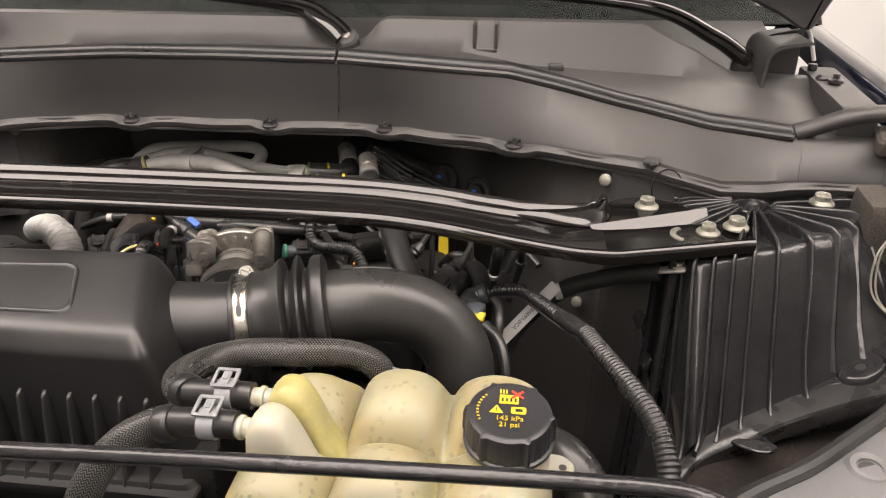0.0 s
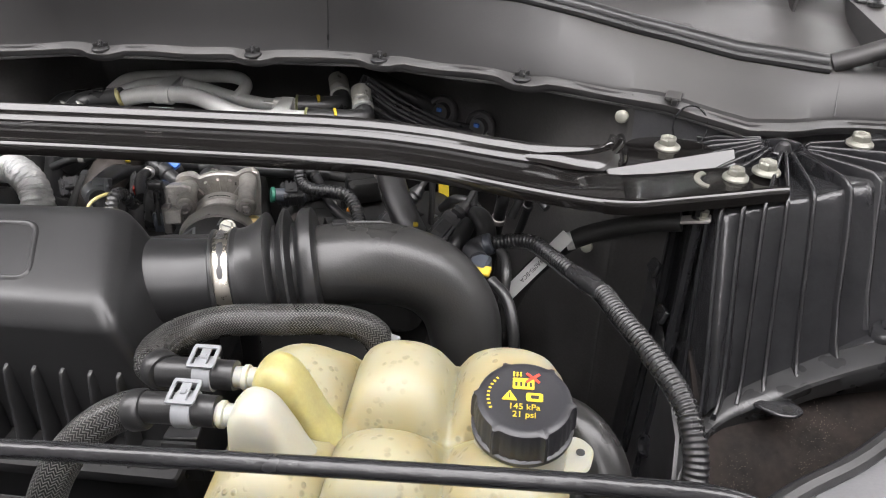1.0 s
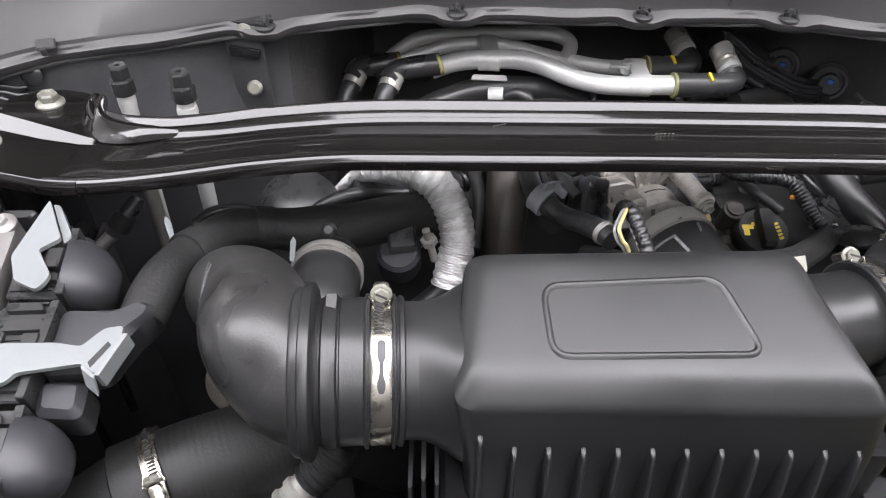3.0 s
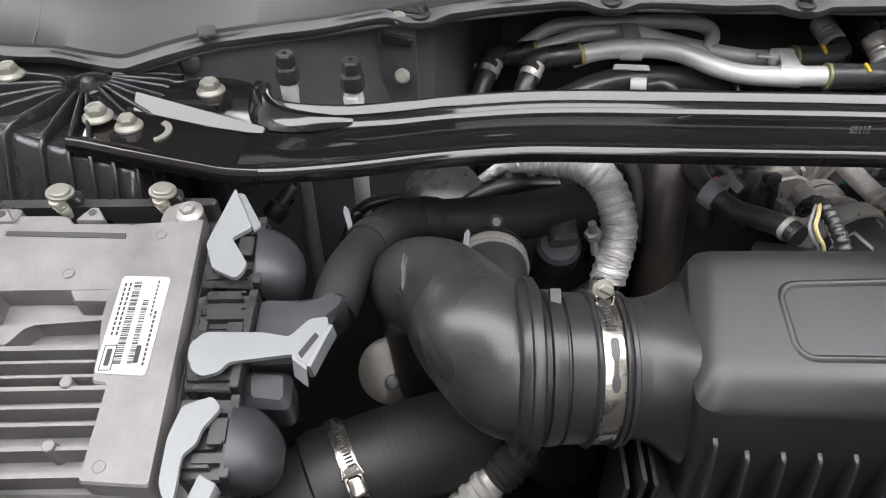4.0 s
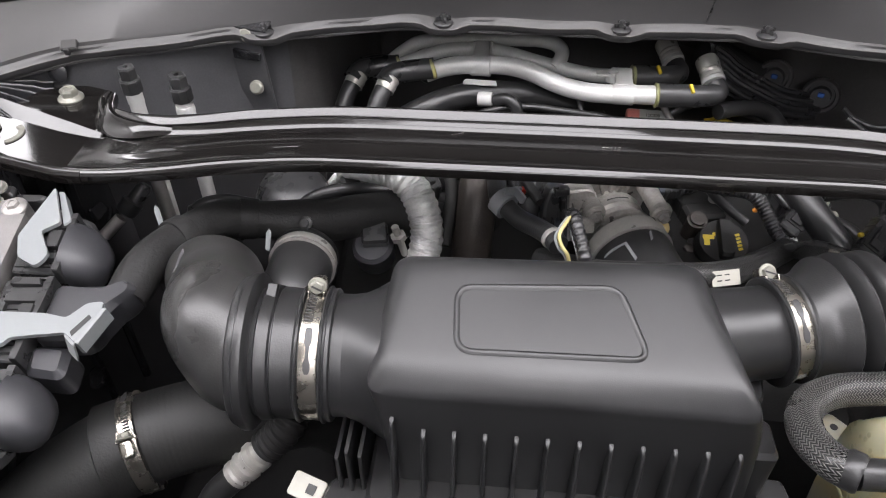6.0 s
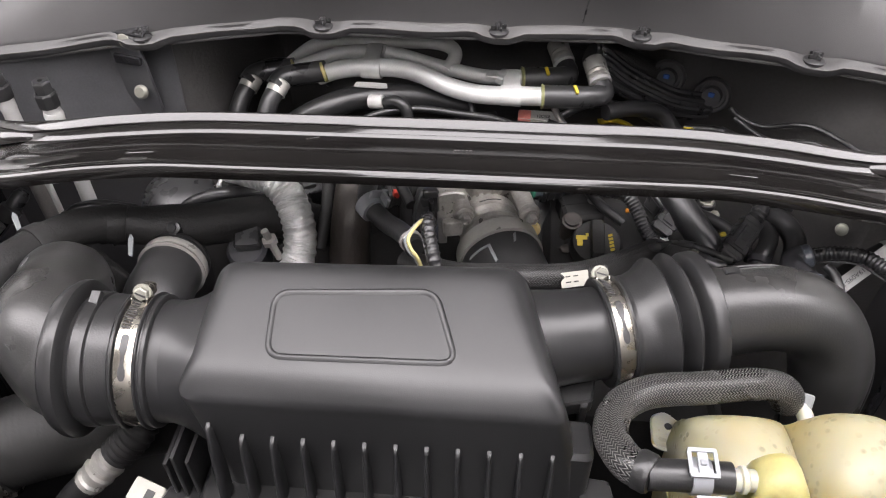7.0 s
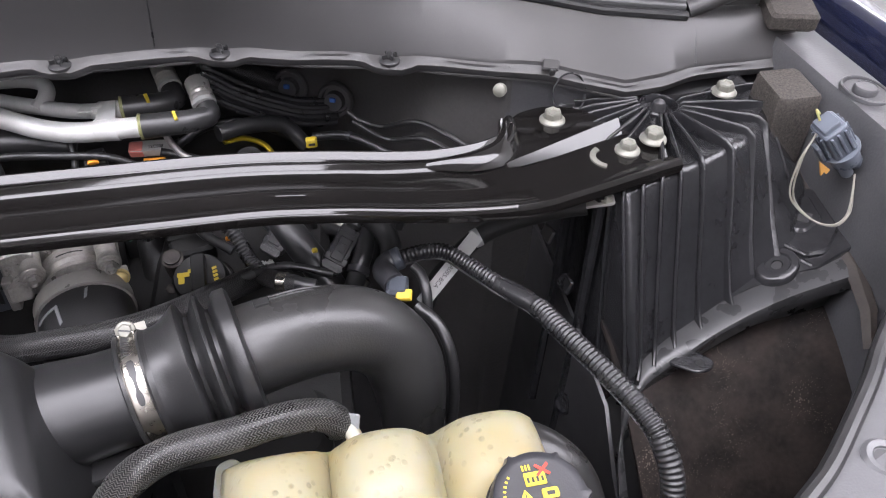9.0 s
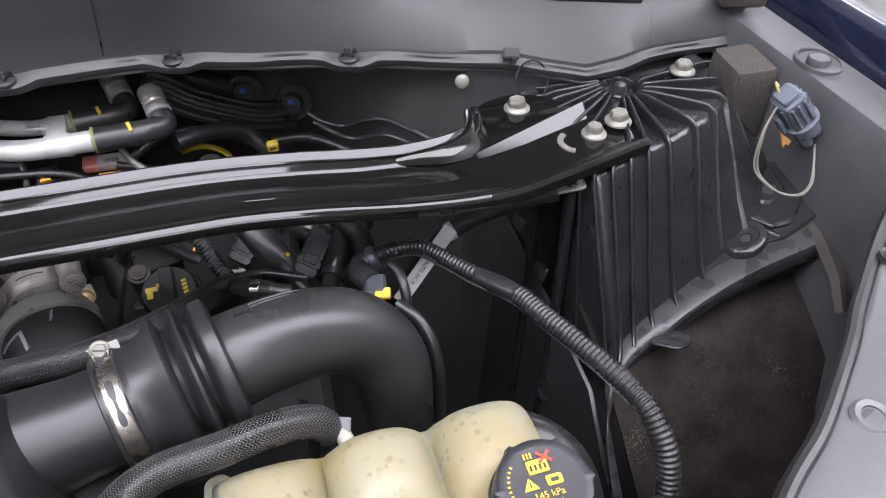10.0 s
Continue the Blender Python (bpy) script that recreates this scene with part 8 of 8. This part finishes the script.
# ---- right wing details ----
def wing_details():
    bm = bmesh.new()
    rings = []
    cs = rounded([(-.024, -.028), (.026, -.030), (.027, .026), (-.022, .028)], .006, 4)
    rnd = random.Random(3)
    for z, k in ((1.14, 1.05), (1.2, 1.0), (1.27, .99), (1.284, .985), (1.287, .93)):
        rings.append([Vector((.797 + p.x * k + rnd.uniform(-.0006, .0006), .797 + p.y * k + rnd.uniform(-.0006, .0006), z + (.002 * p.y / .03))) for p in cs])
    solo("foam_block", loft(rings), FOAM, "brown-black open-cell foam block beside the strut tower", "foam block")
    t = thing("hanging_plug", "blue-grey plastic plug hanging by two thin wires", "connector", at=(.80, .705, 1.27))
    a, b = Vector((.778, .700, 1.297)), Vector((.836, .702, 1.232))
    m = axis_m(a, b)
    part("rear_body", block((.027, .024, .040), m @ pose(0, 0, .017), .004, .0015), BLUEGREY, t, angle=20)
    part("rear_step", block((.020, .018, .010), m @ pose(0, 0, -.004), .003, .001), BLUEGREY, t)
    part("collar", spin([(.012, .036), (.0180, .037), (.0180, .0405), (.012, .0415)], m, 32), BLUEGREY, t)
    part("front_body", spin([(.0138, .040), (.0138, .058), (.0118, .060)], m, 32), BLUEGREY, t)
    for k in range(4):
        for w in (-.007, 0, .007):
            part("rib", block((.0030, .0028, .030), m @ pose(0, 0, .016, 0, 0, 90 * k) @ pose(.0130 if k % 2 else .0145, w, 0), .0008, .0006), BLUEGREY, t)
    for k in range(3):
        part("nose", spin([(.0062, .058), (.0062, .073), (.005, .075), (.0032, .075), (.003, .071), (0, .071)], m @ pose(.0075 * math.cos(2.1 * k), .0075 * math.sin(2.1 * k), 0), 16), BLUEGREY, t)
    part("latch", block((.010, .004, .024), m @ pose(0, -.019, .024), .001, .001), BLUEGREY, t)
    part("orange_seal", slab([(-.007, .008), (.008, -.003), (.005, -.008), (.002, -.004), (-.001, -.009), (-.004, -.001)], -.001, .001, .001, .0004, pose(.787, .694, 1.252, 80, 0, 0)), material("tan_torn_seal", (.5, .25, .06), .6), t, "orange seal")
    WIRE = material("grey_wire", (.3, .29, .24), .5)
    part("wire", tube([(.768, .70, 1.29), (.752, .69, 1.265), (.757, .688, 1.225), (.781, .676, 1.202), (.796, .662, 1.203), (.812, .666, 1.209), (.818, .676, 1.226), (.826, .692, 1.240)], .0010, 8, 8), WIRE, t)
    part("wire", tube([(.770, .702, 1.292), (.757, .693, 1.265), (.763, .69, 1.222), (.785, .677, 1.199), (.802, .663, 1.200), (.817, .668, 1.210), (.822, .680, 1.226), (.829, .694, 1.236)], .0010, 8, 8), WIRE, t)
    part("yellow_wire", tube([(.768, .703, 1.303), (.764, .708, 1.312), (.771, .71, 1.306)], .0012, 8, 4), YELLOWN, t)
    # ledge at the front corner with a bolt hole and a rubber strip
    edge = catmull([(.49, .31, 1.244), (.551, .361, 1.246), (.600, .392, 1.248), (.640, .424, 1.250), (.672, .451, 1.251), (.699, .477, 1.252), (.756, .526, 1.256), (.80, .56, 1.260), (.86, .60, 1.266)], 6)
    for s in (1, -1):
        rs = []
        for i, p in enumerate(edge):
            f = i / (len(edge) - 1)
            o = Vector((.93 - .05 * (1 - f), .27 + f * .40, 1.262 + .02 * f))
            rs.append([Vector((s * q.x, q.y, q.z)) for q in (p + Vector((.16, -.10, -.12)), p + Vector((.02, -.014, -.010)), p + Vector((0, 0, -.006)), p, p.lerp(o, .06) + Vector((0, 0, .006)), p.lerp(o, .25) + Vector((0, 0, .006)), p.lerp(o, .5) + Vector((0, 0, .004)), p.lerp(o, .8), o)])
        ob = solo("corner_ledge", loft(rs, closed=False), LEDGE, "grey painted steel ledge at the front corner of the bay", "body panel", kind="structure", angle=50)
        sweep_b = sweep(bmesh.new(), [Vector((s * (p.x - .003), p.y + .002, p.z + .001)) for p in edge], .0065, 10)
        solo("ledge_seal", sweep_b, RUBBER, "grey-black rubber strip along the ledge edge", "rubber seal", "ledge seals", kind="structure")
    t = thing("ledge_grommet", "pale ringed bolt hole in the grey front ledge", "grommet", at=(.632, .395, 1.25))
    part("ring", spin([(.0135, -.002), (.0145, .001), (.012, .004), (.008, .003), (.007, -.001), (0, -.002)], pose(.634, .392, 1.2545, 4, -2, 0), 26), LEDGE, t)
    part("hole", spin([(.0065, .0), (.0065, .0015), (0, .0015)], pose(.634, .392, 1.2545, 4, -2, 0), 18), DARK, t)
    for x, y in ((.735, .47), (.752, .51)):
        t = thing("ledge_clip", "round black clip in the grey ledge", "clip", "ledge clips", at=(x, y, 1.262))
        part("clip", spin([(.012, 0), (.011, .004), (.006, .006), (0, .006)], pose(x, y, 1.262), 20), CONN, t)
    t = thing("fender_plug", "round grey plug on the inner fender ledge", "plug", at=(.861, .76, 1.298))
    part("plug", spin([(.0125, -.004), (.0125, .002), (.0112, .004), (.0102, .0042), (.0098, .0034), (0, .0034)], pose(.858, .757, 1.2965), 28), APRON, t)
    part("recess_rim", spin([(.0190, -.003), (.0200, .0012), (.0212, .0018), (.0224, .0010), (.0230, -.003)], pose(.858, .757, 1.2958) @ Matrix.Diagonal((1, 1.25, 1, 1)), 36), APRON, t, "pressed rim round the plug")
    # corroded drain channel and slot behind the tower
    t = thing("drain_channel", "brown rusty sheet strip behind the strut tower", "bracket", at=(.82, .70, 1.16))
    part("strip", loft([[Vector((x - w, y, z)), Vector((x - w * .4, y - .004, z + .006)), Vector((x + w * .4, y - .004, z + .006)), Vector((x + w, y, z)), Vector((x, y + .004, z - .004))] for x, y, z, w in ((.835, .79, 1.20, .022), (.832, .75, 1.185, .02), (.826, .69, 1.172, .016), (.826, .64, 1.162, .013), (.812, .59, 1.15, .010), (.80, .56, 1.13, .006))]), RUST, t)
    t = thing("slot_bracket", "black moulded bracket with a dark slot beside the tower", "bracket", at=(.79, .70, 1.17))
    lean = Matrix(((1, 0, 0, 0), (0, 1, 0, 0), (.47, .1, 1, -.47 * .714 - .1 * .645), (0, 0, 0, 1)))
    for name, poly, z0, z1, mat in (("body", [(.768, .724), (.763, .705), (.780, .662), (.80, .655), (.822, .675), (.825, .735), (.79, .748)], 1.118, 1.132, TOWER), ("pad", [(.776, .722), (.774, .702), (.790, .684), (.812, .690), (.815, .725), (.79, .732)], 1.13, 1.1365, TOWER),
                                    ("slot", [(.782, .710), (.797, .692), (.806, .699), (.791, .717)], 1.134, 1.1372, DARK)):
        bm = slab(poly, z0, z1, .006 if name != "slot" else .002, .003 if name != "slot" else .0004)
        bm.transform(lean)
        part(name, bm, mat, t)
    for path in ([(.766, .722, 1.132), (.762, .704, 1.132), (.770, .684, 1.132), (.781, .661, 1.132)], [(.749, .700, 1.127), (.762, .690, 1.127), (.774, .668, 1.127), (.783, .650, 1.127)]):
        bm = sweep(bmesh.new(), catmull(path, 6), .0016, 8)
        bm.transform(lean)
        part("edge_fold", bm, TOWER, t)
    # hinge cover behind the cowl corner and hood hinge
    for s in (1, -1):
        t = thing("hinge_cover", "grey plastic hinge cover beside the cowl corner", "hinge cover", "hinge covers", at=(s * .83, 1.05, 1.34))
        m = pose(s * .822, 1.047, 1.336, -1, 0, s * -6.5)
        part("cover", slab([(-.022, -.115), (.024, -.115), (.026, .14), (-.024, .14)], -.05, .010, .006, .004, m), COWL, t)
        part("moulding", block((.03, .02, .010), m @ pose(-.004 * s, .045, .012), .006, .004), COWL, t)
        part("clip", spin([(.010, 0), (.010, .004), (.005, .006), (.005, .012), (0, .013)], m @ pose(0, .02, .012), 16), CONN, t)
        h = thing("stay_rod", "thin pale steel stay rod between fender and hood", "rod", "hood stays", at=(s * .816, 1.15, 1.37))
        part("rod", sweep(bmesh.new(), [Vector((s * .82, 1.15, 1.36)), Vector((s * .808, 1.15, 1.395)), Vector((s * .788, 1.15, 1.43))], .003, 10), ALU, h)
        part("ball_end", spin([(.006, 0), (.007, .004), (.006, .010), (0, .011)], pose(s * .82, 1.15, 1.345), 14), CONN, h)
        c = thing("corner_foam", "grey foam seal at the cowl corner", "foam block", "corner foams", at=(s * .815, .90, 1.32))
        part("pad", block((.055, .05, .022), pose(s * .846, .895, 1.318, 8, 0, s * -14), .006, .004), FOAM, c)
    # the raised hood
    rs = []
    for x in np.linspace(-.84, .84, 15):
        crown = .02 * (1 - (x / .84) ** 2)
        rs.append([Vector((x, 1.13 - .32 * f * 1.2, 1.475 + 1.12 * f * 1.2 + crown)) for f in np.linspace(0, 1, 8)])
    ob = solo("hood", loft(rs, closed=False), HOODIN, "raised hood with matt black lining above the bay", "hood", kind="structure")
    ob.modifiers.new("thickness", "SOLIDIFY").thickness = .03
    for s in (1, -1):
        cs = [(.60, 1.50), (.70, 1.450), (.75, 1.428), (.785, 1.407), (.797, 1.408), (.822, 1.46), (.86, 1.54), (.86, 1.62), (.60, 1.62)]
        m = pose(0, 1.135, 0, 90, 0, 0)
        solo("hood_corner", slab([(s * x, z) for x, z in cs], -.012, .018, .008, .004, m), DARK, "black inner corner of the raised hood", "hood", kind="structure")
        solo("windscreen_pillar", sweep(bmesh.new(), catmull([(s * .90, 1.50, 1.36), (s * .86, 1.75, 1.62), (s * .80, 2.1, 2.0)], 6), .035, 12), NAVY, "navy windscreen pillar behind the raised hood", "pillar", kind="structure")
    # closing panels low and in front
    solo("undertray", slab([(-.95, .05), (.95, .05), (.95, 1.25), (-.95, 1.25)], .58, .6, .02, .004), DARK, "black undertray below the engine bay", "undertray", kind="structure")
    t = thing("radiator_cover", "black slotted plastic radiator cover at the front of the bay", "radiator cover", at=(0, .3, 1.15))
    part("panel", slab([(-.56, .10), (.53, .10), (.53, .325), (-.56, .325)], 1.13, 1.150, .02, .006), BOX, t)
    part("front_edge", slab([(-.56, .315), (.16, .315), (.16, .355), (-.56, .355)], 1.135, 1.165, .006, .004), BOX, t)
    for k in range(6):
        x = -.36 + .088 * k
        part("slot", slab([(x, .372), (x + .062, .372), (x + .062, .381), (x, .381)], 1.1352, 1.1392, .002, .001), APRON, t, "pale slot edge")
    part("slot_shelf", slab([(-.45, .355), (.16, .355), (.16, .40), (-.45, .40)], 1.10, 1.136, .006, .004), BOX, t)
    part("core", slab([(-.5, .12), (.5, .12), (.5, .30), (-.5, .30)], .6, 1.12, .01, .004), DARK, t)


wing_details()
